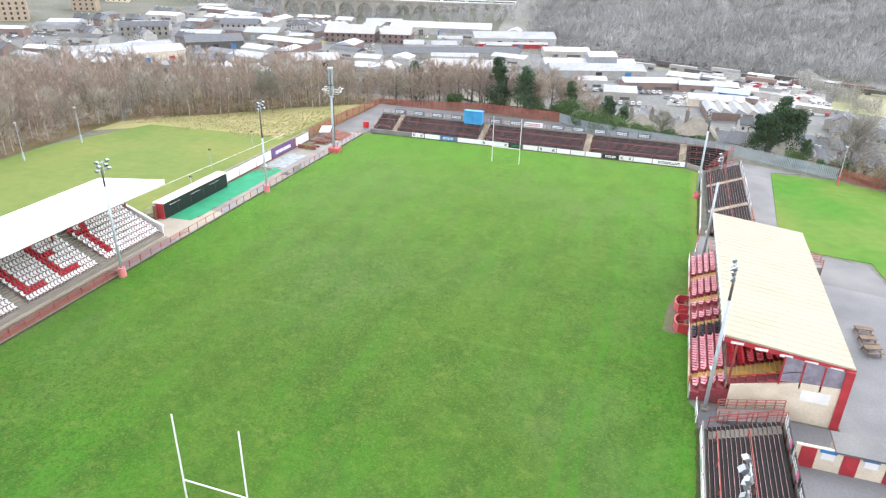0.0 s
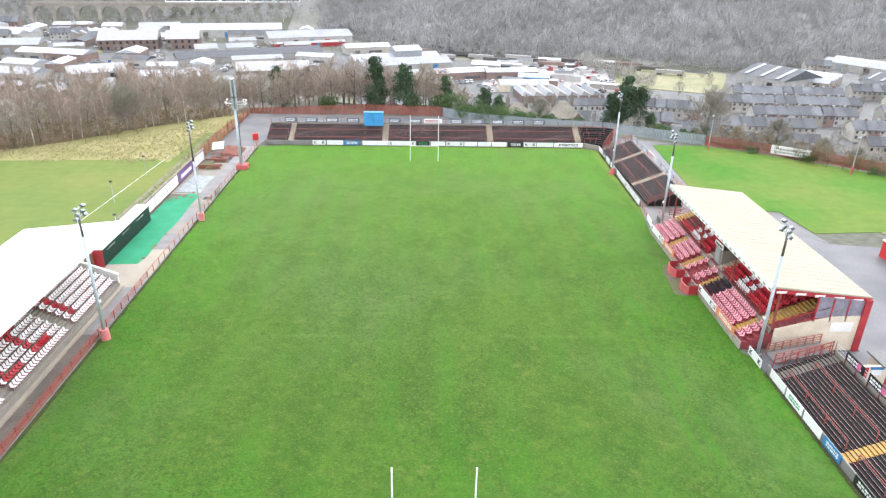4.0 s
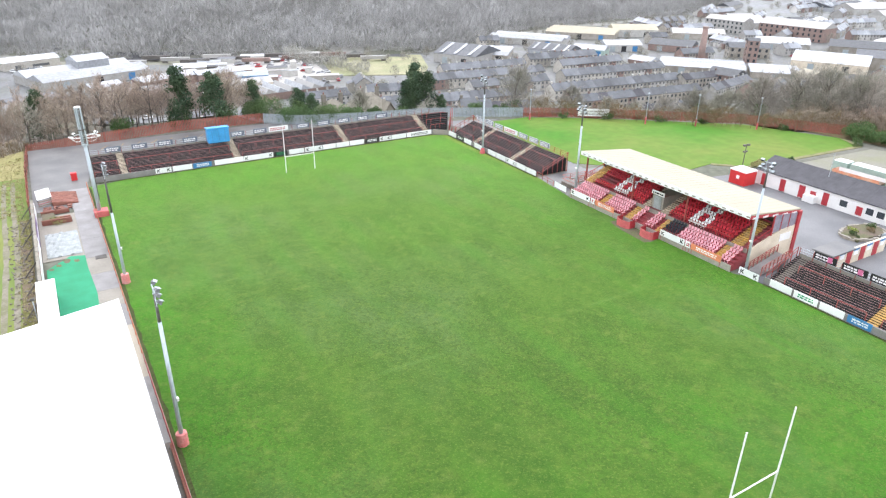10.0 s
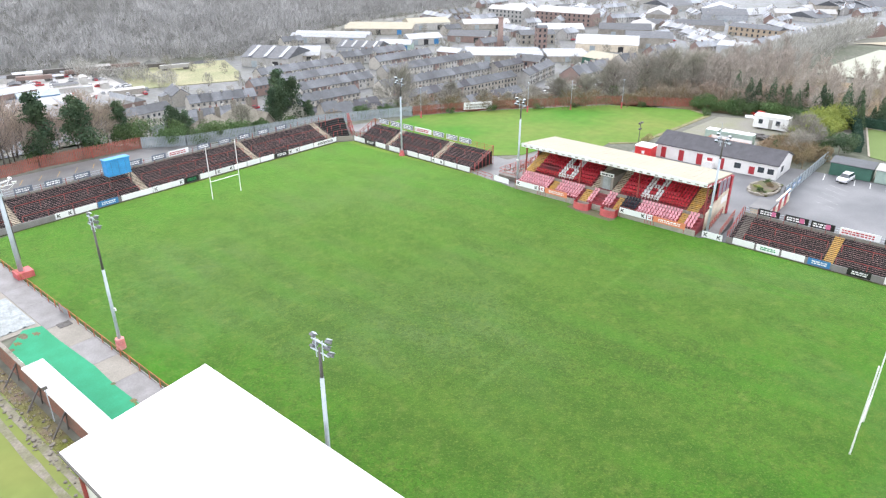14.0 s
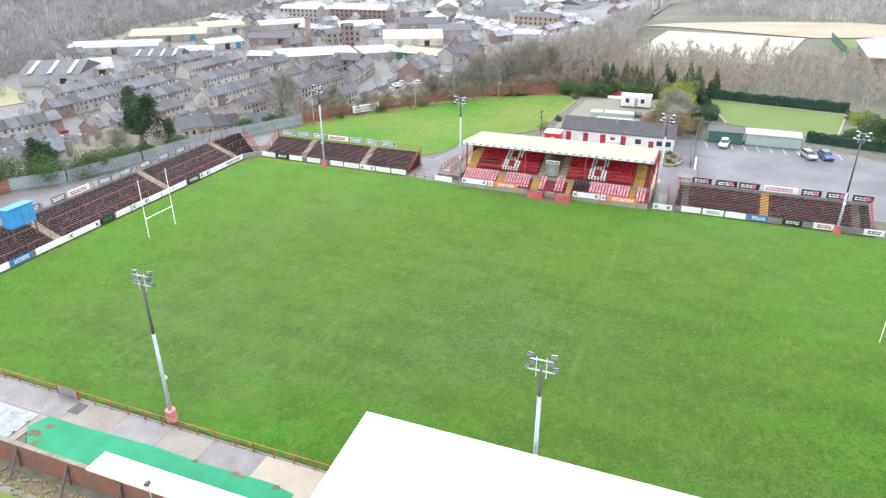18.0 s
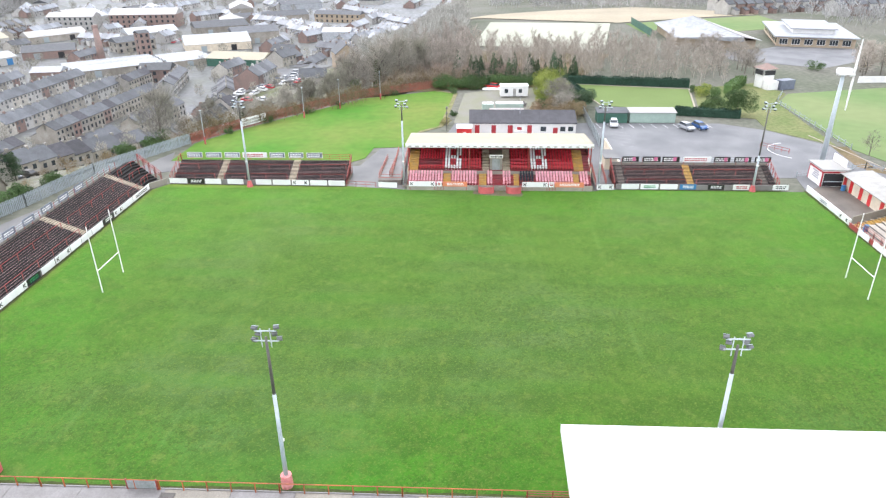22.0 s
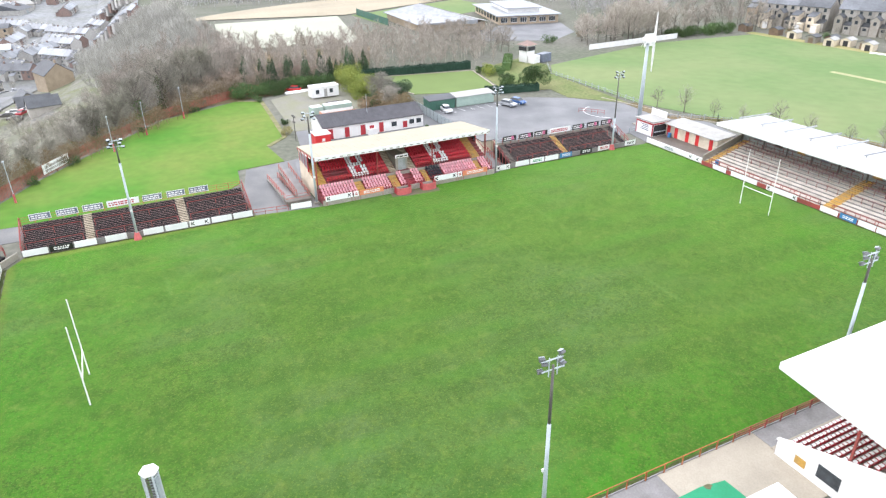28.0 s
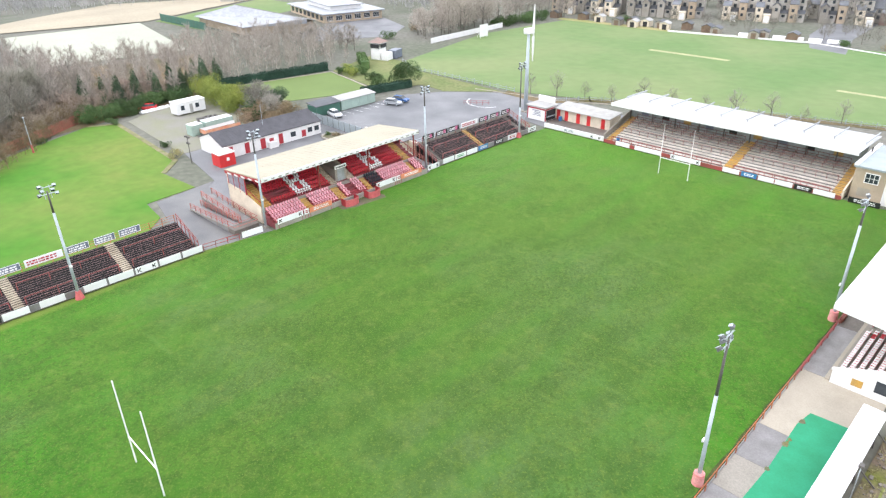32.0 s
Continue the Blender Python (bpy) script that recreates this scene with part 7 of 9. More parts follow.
part("wing_window", Shape().box(3.8, 5.0, -3.06, -3.0, 0.9, 1.9), glass, TALL)


part("wing_roof", Shape().beam((4.5, -3.15, 2.4), (4.5, -0.1, 3.4), 2.9, 0.12), slate, TALL)
TALL2 = copy_thing(TALL, on_land(420, 440))
part("gabled_wing", Shape().along_y([(0.2, -3), (3.0, -3), (3.0, 5.0), (1.6, 6.2), (0.2, 5.0)], -4.2, -0.08), stone_wall, TALL2)
part("gable_roof", Shape().along_y([(0.0, 4.85), (1.6, 6.25), (3.2, 4.85), (3.2, 5.0), (1.6, 6.45), (0.0, 5.0)], -4.4, -0.1), slate, TALL2)
part("wing_window", Shape().box(1.1, 2.1, -4.26, -4.2, 3.2, 4.4), glass, TALL2)
TALL3, TALL4 = copy_thing(TALL, on_land(430, 440)), copy_thing(TALL, on_land(440, 440))
for h_, m_, y_, z_ in ((TALL3, cream_wall, -5.2, 4.6), (TALL4, brick_tan, -3.6, 5.8)):
    part("gabled_wing", Shape().along_x([(y_, -3), (-0.08, -3), (-0.08, z_ + 1.2), (y_, z_)], 0.2, 3.1), m_, h_)
    part("wing_roof", Shape().beam((1.65, y_ - 0.2, z_ + 0.02), (1.65, -0.1, z_ + 1.26), 3.2, 0.12), slate_thin_haze, h_)
    for q in (0.7, 3.0):
        part("wing_window", Shape().box(1.0, 2.0, y_ - 0.06, y_, q, q + 1.1), glass, h_)
part("garage", Shape().box(3.4, 5.9, -9.0, -5.6, -3, 2.3), cream_wall, TALL3)
part("garage_door", Shape().box(3.7, 5.6, -9.06, -9.0, -0.5, 1.9), white_paint, TALL3)


def terrace_row(x, y, a, n, kinds=(0, 0, 0, 2), seed=0, src=None, far=False):
    r = random.Random(seed)
    c_, s_ = math.cos(radians(a)), math.sin(radians(a))
    w = 6.0 if src else 5.0
    take(x, y, a, w * n, 8.4)
    for k in range(n):
        px, py = x + c_ * w * k, y + s_ * w * k
        if far:
            far_house(on_land(px, py, a, 4) @ pose(0, 0, 0.8), r.choice((0, 0, 1, 2)))
            continue
        copy_thing((r.choice((TALL, TALL2, TALL3, TALL4)) if src else HOUSES[r.choice(kinds)]), on_land(px, py, a, 4) @ pose(0, 0, 0.8 + 0.05 * r.random()))


rr_ = random.Random(4)
for k, (x, y, a, n) in enumerate(((92, 196, -14, 9), (50, 188, -22, 8), (112, 176, -24, 6), (70, 222, -10, 14), (150, 208, -6, 7), (64, 246, -8, 12), (140, 236, -6, 15), (90, 268, -6, 9), (150, 262, -5, 16), (120, 288, -4, 9), (180, 290, -5, 14), (30, 262, -14, 6), (228, 250, -4, 7), (110, 312, -4, 14), (200, 316, -3, 9), (40, 240, -14, 4), (220, 224, 12, 8), (200, 186, 20, 7), (130, 334, -4, 11), (196, 342, -6, 10))):
    terrace_row(x, y, a, n, seed=k, kinds=(0, 0, 2, 3) if k % 3 else (0, 1, 0, 3), far=y > 255)
for k, (x, y, a, n) in enumerate(((112, -122, 196, 5), (80, -131, 200, 5), (46, -146, 200, 5), (14, -160, 200, 3), (-24, -150, 190, 5), (118, -152, 196, 8), (60, -172, 200, 8))):
    terrace_row(x, y, a, n, seed=k + 50, src=TALL)
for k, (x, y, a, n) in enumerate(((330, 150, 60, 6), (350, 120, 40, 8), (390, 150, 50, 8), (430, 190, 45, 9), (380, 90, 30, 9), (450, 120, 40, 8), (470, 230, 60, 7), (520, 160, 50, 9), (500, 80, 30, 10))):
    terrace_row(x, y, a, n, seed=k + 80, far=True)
# red brick estate beyond the school
for x, y, a, n in ((268, -48, -62, 5), (284, -78, -62, 6), (262, -100, -70, 6), (300, -54, -62, 7), (318, -98, -66, 6)):
    take(x, y, a, n * 6.6, 8.4)
    for k in range(n):
        px, py = x + math.cos(radians(a)) * 6.6 * k, y + math.sin(radians(a)) * 6.6 * k
        copy_thing(HOUSES[1 if k % 3 else 2], on_land(px, py, a + 180, 4) @ pose(0, 0, 0.4))
# stone villas just below the north fence
for x, y, a in ((-2, 166.5, 8), (11, 173, 4)):
    v_ = thing("stone_villa", "old sooty sandstone villa with hipped stone roof", "house", on_land(x, y, a), "stone villas")
    part("wall", Shape().box(-4.5, 4.5, -4.5, 4.5, -3, 5.0), sooty_stone, v_)
    part("roof", Shape().add([(-5, -5, 4.9), (5, -5, 4.9), (5, 5, 4.9), (-5, 5, 4.9), (-0.8, 0, 8.6), (0.8, 0, 8.6)], [(3, 2, 1, 0), (0, 1, 5, 4), (1, 2, 5), (2, 3, 4, 5), (3, 0, 4)]), stone_roof, v_)
    part("wing", Shape().along_y([(1.0, -3), (4.2, -3), (4.2, 4.4), (2.6, 6.6), (1.0, 4.4)], -6.5, -4.52), sooty_stone, v_)
    part("wing_roof", Shape().along_y([(0.7, 4.2), (2.6, 6.7), (4.5, 4.2), (4.5, 4.4), (2.6, 6.95), (0.7, 4.4)], -6.8, -2.5), stone_roof, v_)
    for cx in (-2.4, 2.4):
        c_ = part("chimney", Shape().box(cx - 0.45, cx + 0.45, -0.4, 0.4, 5.5, 10.0), sooty_stone, v_)
        part("chimney_pot", Shape().tube((cx, 0, 10.0), (cx, 0, 10.5), 0.16, n=6), brick, c_)
    for wx, wz in ((-3.0, 0.9), (-3.0, 3.4), (-0.8, 0.9), (-0.8, 3.4)):
        part("window", Shape().box(wx - 0.5, wx + 0.5, -4.56, -4.5, wz, wz + 1.4), glass, v_)
    for wy in (-2.0, 1.8):
        part("window", Shape().box(-4.56, -4.5, wy - 0.5, wy + 0.5, 3.3, 4.6), glass, v_)
gable_house("stone_villa", "pale stone house with gabled wings", "house", on_land(199, 129, 20), 13, 10, 5.8, 9.6, brick_tan, slate, [("f", 2.4, 1, 1.2, 1.4, "w"), ("f", 7, 1, 1.2, 1.4, "w"), ("f", 2.4, 3.5, 1.2, 1.4, "w"), ("f", 7, 3.5, 1.2, 1.4, "w")], 0.3, "stone villas", 1)

for x, y, a, w_ in ((150, 133, 100, 9), (163, 136, 100, 10), (174, 140, 15, 8)):
    take(x, y, a, w_, 7)
    gable_house("stone_barn", "low stone building with a slate roof", "house", on_land(x, y, a), w_, 6.5, 3.2, 5.6, stone_pale, slate, [("f", 2, 0.9, 1.1, 1.1, "w"), ("f", 5, 0.9, 1.1, 1.1, "w")], 0.25, "stone barns")


def shed(x, y, a, w, d, h, wall_m, roof_m, label, lights=0, doors=2, bays=1, name="warehouse"):
    """An industrial shed, w along local x: walls, low pitched roof bays, roof lights, loading doors."""
    take(x, y, a, w, d)
    t = thing(name, label + " in the valley", "warehouse", on_land(x, y, a, max(w, d) / 3), "valley warehouses")
    part("wall", Shape().box(0, w, 0, d, -4, h), wall_m, t)
    bw = d / bays
    for b in range(bays):
        y0 = b * bw
        part("roof", Shape().along_x([(y0 - 0.3, h), (y0 + bw + 0.3, h), (y0 + bw / 2, h + bw * 0.13 + 0.6)], -0.4, w + 0.4), roof_m, t)
        for k in range(lights):
            xx = w * (k + 0.5) / lights
            part("roof_light", Shape().beam((xx, y0 + 0.8, h + 0.32 + 0.12 * bw * 0.12), (xx, y0 + bw / 2 - 0.6, h + bw * 0.13 + 0.52), w / lights * 0.22, 0.12), roof_pale if roof_m is not roof_pale else roof_grey, t)
    for k in range(doors):
        xx = w * (k + 0.6) / (doors + 0.2)
        part("loading_door", Shape().box(xx - 1.8, xx + 1.8, -0.08, 0, 0.1, min(4.2, h - 0.6)), (palisade, dark_inside, board_blue, red_paint)[k % 4], t)
    return t


def saw_shed(x, y, a, w, d, h, n, wall_m, label):
    """A north-light shed with a saw-tooth roof."""
    take(x, y, a, w, d)
    t = thing("mill_shed", label + " in the valley", "warehouse", on_land(x, y, a, max(w, d) / 3), "valley warehouses")
    part("wall", Shape().box(0, w, 0, d, -4, h), wall_m, t)
    for k in range(n):
        x0, x1 = w * k / n, w * (k + 1) / n
        part("saw_tooth", Shape().along_y([(x0, h), (x1, h), (x0 + (x1 - x0) * 0.2, h + 2.2)], 0, d), (roof_pale, roof_grey)[k % 2], t)


def mill(x, y, a, w, d, storeys, wall_m, label, roof_m=slate, windows=True):
    """A many-storeyed mill with rows of windows."""
    take(x, y, a, w, d)
    t = thing("stone_mill", label + " in the valley", "mill", on_land(x, y, a, max(w, d) / 3), "old mills")
    h = storeys * 3.6
    part("wall", Shape().box(0, w, 0, d, -4, h), wall_m, t)
    part("roof", Shape().along_x([(-0.4, h), (d + 0.4, h), (d / 2, h + d * 0.22)], -0.4, w + 0.4), roof_m, t)
    n = max(2, int(w / 4.2))
    me = Shape().box(-0.75, 0.75, -0.06, 0.0, 0, 1.9).mesh("mill_window", glass)
    for s_ in range(storeys if windows else 0):
        for k in range(n):
            piece("window", me, t, pose(w * (k + 0.5) / n, 0, 1.0 + 3.6 * s_))
        for k in range(max(1, int(d / 4.5))):
            piece("window", me, t, pose(0, d * (k + 0.5) / max(1, int(d / 4.5)), 1.0 + 3.6 * s_, 0, 0, -90))


# north and north-west industry
shed(-312, 299, 59, 62, 36, 7, cream_wall, roof_pale, "huge white roofed warehouse beside a car park", 0, 4, 2)
shed(-308, 388, 42, 38, 24, 6, steel_dark, slate, "dark clad warehouse", 0, 3)
mill(-248, 471, 13, 38, 24, 2, brick_dull, "red brick mill block", roof_grey)
mill(-206, 482, 13, 22, 22, 2, brick_dull, "red brick works building", roof_grey)
shed(-223, 540, 12, 84, 24, 6, render_grey, roof_pale, "long white distribution shed", 0, 5)
shed(-139, 503, 22, 62, 24, 6, render_grey, roof_pale, "white distribution shed with a row of dock doors", 0, 5)
shed(-136, 495, 22, 54, 5, 3, red_paint, roof_grey, "low red fronted loading dock", 0, 4)
shed(-177, 419, 26, 92, 18, 4, roof_grey, slate, "long grey shed with dark roof", 0, 4)
shed(-62, 397, 21, 56, 36, 5, render_grey, roof_pale, "white roofed factory", 0, 3, 2)
shed(-44, 424, 21, 17, 14, 10, roof_pale, roof_pale, "tall white factory hall", 0, 1)
shed(-130, 376, 14, 40, 22, 5, concrete, roof_grey, "grey works shed", 3, 3)
shed(-214, 360, 30, 30, 20, 5, stone_wall, roof_grey, "stone works shed", 2, 2)
shed(-200, 320, 28, 26, 16, 5, roof_grey, roof_pale, "white roofed workshop", 0, 2)
saw_shed(22, 326, 6, 42, 20, 4, 7, brick_dull, "brick shed with saw-tooth roof")
shed(14, 352, 4, 26, 12, 4, cream_wall, roof_grey, "grey roofed depot building", 3, 2)
terrace_row(34, 297, 3, 5, (2,), 31)
mill(-383, 410, 38, 34, 14, 2, stone_wall, "long stone mill")
mill(-345, 478, 20, 30, 16, 2, stone_wall, "stone mill building")
mill(-486, 398, 46, 22, 18, 6, brick_tan, "tall pale stone mill block")
mill(-494, 479, 30, 19, 16, 5, brick_tan, "tan stone mill")
mill(-521, 546, 31, 20, 14, 5, cream_wall, "pale tower block")
shed(-361, 506, -10, 46, 26, 6, render_grey, roof_pale, "white roofed works", 0, 2, 2)
shed(-306, 452, 12, 26, 20, 6, concrete, roof_pale, "white roofed works", 0, 2)
saw_shed(-290, 520, 12, 30, 24, 5, 5, stone_wall, "stone shed with saw-tooth roof")
draped("cinder_yard", [(-276, 440), (-240, 450), (-246, 474), (-284, 462)], 10, 0.75, dry_grass, "yard of pale cinders beside the brick mill", "yard")
# north-east works
shed(155, 388, -62, 30, 34, 6, render_grey, slate, "dark roofed works with pale walls", 3, 2)
shed(180, 380, -42, 22, 34, 4.5, stone_wall, roof_pale, "grey and white works sheds", 0, 2, 4)
shed(222, 378, -65, 29, 22, 5.5, roof_pale, slate, "white walled workshop with skylights", 4, 2)
shed(236, 444, -56, 56, 24, 5, render_grey, roof_pale, "large white roofed factory", 0, 3, 2)
shed(294, 449, -52, 54, 34, 5, stone_wall, roof_cream, "cream roofed factory", 0, 3, 3)
shed(253, 369, -57, 22, 14, 5, shed_pale, roof_pale, "pale green trade unit with white roof", 0, 3)
shed(284, 369, -25, 26, 16, 5, render_grey, roof_pale, "white roofed trade unit", 0, 3)
shed(317, 361, -63, 30, 20, 5, brick_dull, slate, "brick works with dark blue roof", 0, 2)
shed(250, 314, -79, 15, 12, 6, brick_dull, roof_pale, "small brick workshop with white roof", 0, 1)
shed(258, 296, -50, 48, 30, 4.5, stone_wall, roof_pale, "white multi-span mill shed", 0, 2, 5)
shed(291, 257, -50, 26, 26, 4, stone_wall, roof_pale, "white multi-span shed beside the mill", 0, 1, 4)
shed(299, 237, -101, 36, 18, 5, shed_green, roof_cream, "pale roofed timber yard shed", 0, 1)
mill(250, 255, -80, 16, 13, 2, brick_dull, "square red brick workshop")
mill(333, 292, -40, 7, 7, 4, brick_dull, "square brick stair tower")
mill(342, 312, -40, 26, 13, 2, stone_wall, "stone mill with rows of windows")
shed(343, 267, -64, 42, 30, 5.5, cream_wall, roof_pale, "white roofed stone works", 0, 2)
shed(376, 246, -62, 32, 22, 8, stone_wall, slate, "tall dark gabled warehouse", 0, 1)
mill(463, 378, -85, 54, 20, 3, brick_dull, "long red brick mill", roof_grey)
mill(452, 424, -88, 38, 14, 3, render_grey, "pale office block", roof_grey)
shed(391, 187, -91, 20, 14, 7, roof_pale, roof_pale, "white gabled works", 0, 1)
gable_house("brick_house", "tall red brick house among the yards", "house", on_land(322, 205, -108), 16, 9, 5.5, 9, brick_dull, slate, WIN, 0.3, "", 1)
mill(498, 216, -100, 41, 12, 2, brick_tan, "long tan brick block")
shed(380, 395, -40, 40, 20, 5, stone_wall, roof_grey, "pale stone works", 2, 2)
shed(395, 330, -50, 36, 22, 5, render_grey, roof_pale, "white roofed unit", 0, 2)
shed(420, 290, -60, 40, 24, 6, stone_wall, slate, "dark roofed stone works", 0, 2)
shed(345, 425, -30, 36, 22, 6, render_grey, roof_cream, "cream roofed unit", 0, 2)
rr_ = random.Random(9)
for k in range(46):
    x, y = rr_.uniform(430, 820), rr_.uniform(140, 620)
    if y > hill_foot(x) - 25:
        continue
    if k % 3 == 0:
        mill(x, y, rr_.choice((-20, 20, -60)), rr_.uniform(24, 60), rr_.uniform(12, 20), rr_.choice((2, 3)), rr_.choice((render_grey, stone_wall, stone_pale)), "distant mill building below the hill", rr_.choice((slate, roof_grey)), windows=False)
    else:
        shed(x, y, rr_.choice((-20, 20, -60)), rr_.uniform(24, 70), rr_.uniform(16, 36), rr_.uniform(5, 8), rr_.choice((render_grey, stone_wall, render_grey, roof_pale)), rr_.choice((roof_pale, roof_grey, slate, slate)), "distant works shed below the hill", 0, 1)
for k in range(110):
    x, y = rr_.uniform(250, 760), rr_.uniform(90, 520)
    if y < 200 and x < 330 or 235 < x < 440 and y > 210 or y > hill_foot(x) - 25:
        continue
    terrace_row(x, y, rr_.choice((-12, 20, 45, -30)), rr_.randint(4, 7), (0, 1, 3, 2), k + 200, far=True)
for k in range(9):
    x, y = rr_.uniform(-430, -260), rr_.uniform(300, 560)
    terrace_row(x, y, rr_.choice((-12, 20, 5)), rr_.randint(3, 6), (0,), k + 400, far=True)
for k in range(30):
    x, y = rr_.uniform(-80, 110), rr_.uniform(-330, -170)
    terrace_row(x, y, rr_.choice((5, 95)), rr_.randint(5, 8), (0,), k + 500, far=True)
# streets of joined houses between the works
def in_town(x, y):
    fence = (x - 40) * 0.672 + (y - 141) * 0.741
    foot = hill_foot(x)
    wood = x > 84 and y < 160 and y < 272 - 1.0 * x + max(0, x - 150) * 2
    return fence > 20 and y < foot - 14 and not wood and not (x < 28 and y < 190) and not (72 < x < 170 and 340 < y < 440) and not (x < 78 and y > 312) and y > 118


def street(x, y, a, n, seed, behind=-4.0):
    """A row of joined houses with its road and parked cars in front."""
    r = random.Random(seed)
    terrace_row(x, y, a, n, seed=seed, far=True)
    m0 = Matrix.Translation((x, y, 0)) @ Matrix.Rotation(radians(a), 4, "Z")
    for k in range(n):
        q = [m0 @ Vector((5 * (k + i), -v, 0)) for i, v in ((0, 8.5), (1, 8.5), (1, 3.5), (0, 3.5))]
        FAR[5][0].add([(p.x, p.y, float(land(p.x, p.y)) + 0.75) for p in q], [(0, 1, 2, 3)])
        if r.random() < 0.5:
            p = m0 @ Vector((5 * k + 2.5, -4.6, 0))
            far_car(pose(p.x, p.y, float(land(p.x, p.y)) + 0.76, 0, 0, a), r.choice((0, 0, 1, 2, 3)))


rr_ = random.Random(21)
rows_, tries = 0, 0
while rows_ < 185 and tries < 3600:
    tries += 1
    x, y = rr_.uniform(-50, 430), rr_.uniform(120, 440)
    a, n = rr_.choice((-14, -8, -20, 74, -14)) + rr_.uniform(-3, 3), rr_.randint(3, 9)
    ends = (x + math.cos(radians(a)) * 5 * n, y + math.sin(radians(a)) * 5 * n)
    if in_town(x, y) and in_town(*ends) and is_free(x, y, a, 5 * n, 8.4, 10.5 if a < 0 else 9):
        street(x, y, a, n, 700 + rows_)
        rows_ += 1
rows_, tries = 0, 0
while rows_ < 120 and tries < 2200:
    tries += 1
    x, y = rr_.uniform(-440, 10), rr_.uniform(285, 575)
    a, n = rr_.choice((-12, 8, 20, 95)), rr_.randint(2, 6)
    if y < 470 - 0.32 * x + (90 if x < -100 else 0) and not (x > -75 and y > 440 - 0.36 * (x + 60)) and not (x > -40 and y < 345) and is_free(x, y, a, 5 * n, 8.4, 9):
        if rows_ % 5 == 0 and x < -250:
            street(x, y, a, n, 900 + rows_)
        else:
            w, d = rr_.uniform(14, 34), rr_.uniform(9, 16)
            m0 = on_land(x, y, a, 6)
            take(x, y, a, w, d)
            for i, sh_ in ((rr_.choice((0, 1, 2)), Shape().box(0, w, 0, d, -3, 5)), (rr_.choice((3, 10, 10, 10)), Shape().along_x([(-0.3, 5), (d + 0.3, 5), (d / 2, 5.4 + d * 0.12)], -0.3, w + 0.3)), (4, Shape().box(w * 0.2, w * 0.3, -0.06, 0, 0.2, 3).box(w * 0.5, w * 0.8, -0.06, 0, 1.4, 2.8))):
                FAR[i][0].add([m0 @ Vector(p) for p in sh_.v], sh_.f)
            for k in range(6):
                far_car(m0 @ pose(3 * k + 2, -7, 0.9, 0, 0, 90), rr_.choice((0, 0, 1, 2)))
        rows_ += 1
# low works, stacks and lorries on the pale yard north of the villas
for k in range(46):
    u, v = rr_.random(), rr_.random()
    x, y = 6 + 66 * u + 14 * v, 352 + 96 * v + 6 * u
    if is_free(x, y, 8, 8, 5, 2.0):
        w, d, h = rr_.uniform(6, 17), rr_.uniform(3, 7), rr_.uniform(1.4, 4.2)
        m0 = pose(x, y, float(land(x, y)) + 0.4, 0, 0, rr_.choice((-10, -16, 74)))
        take(x, y, -12, w, d)
        FAR[rr_.choice((0, 2, 8, 1))][0].add([m0 @ Vector(p) for p in Shape().box(0, w, 0, d, 0, h).v], Shape().box(0, w, 0, d, 0, h).f)
        top_ = Shape().along_x([(-0.2, h), (d + 0.2, h), (d / 2, h + d * 0.12)], -0.2, w + 0.2)
        FAR[rr_.choice((10, 10, 3, 12))][0].add([m0 @ Vector(p) for p in top_.v], top_.f)
for k in range(130):
    u, v = rr_.random(), rr_.random()
    x, y = 2 + 80 * u + 12 * v, 350 + 100 * v
    far_car(pose(x, y, float(land(x, y)) + 0.55, 0, 0, rr_.choice((74, 80, -12, -10))), rr_.choice((0, 0, 0, 1, 1, 2, 3)))
# cars and vans standing about the northern works
for k in range(420):
    x, y = rr_.uniform(-420, -20), rr_.uniform(290, 560)
    if is_free(x, y, 0, 1, 1, 5):
        far_car(pose(x, y, float(land(x, y)) + 0.6, 0, 0, rr_.choice((12, 18, 100))), rr_.choice((0, 0, 0, 1, 1, 2)))
# yard of vans and cars beside the wood
for i in range(5):
    for j in range(9):
        if rr_.random() < 0.75:
            x, y = 132 + j * 4.2 - i * 2, 150 + i * 8 - j * 1.6
            far_car(pose(x, y, float(land(x, y)) + 0.5, 0, 0, rr_.choice((70, 160))), rr_.choice((0, 0, 0, 1, 2, 3)))
far_rows = thing("distant_houses", "rows of distant houses with slate roofs", "houses", kind="stuff")
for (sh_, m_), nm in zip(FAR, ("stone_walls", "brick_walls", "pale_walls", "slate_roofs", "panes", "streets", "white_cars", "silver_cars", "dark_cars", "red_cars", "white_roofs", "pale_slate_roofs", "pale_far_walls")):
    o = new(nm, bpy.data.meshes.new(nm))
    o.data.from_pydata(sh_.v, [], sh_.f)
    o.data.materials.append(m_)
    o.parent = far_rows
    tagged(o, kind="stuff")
# mill chimney
zc = base_z(302, 302)
mc = thing("mill_chimney", "tall tapering red brick mill chimney", "chimney", pose(302, 302, zc))
part("shaft", Shape().tube((0, 0, -1), (0, 0, 22.4), 2.4, 1.6, n=16), brick_dull, mc, smooth=True)
part("crown", Shape().tube((0, 0, 22.4), (0, 0, 23.6), 1.85, 1.75, n=16), brick_dull, mc)
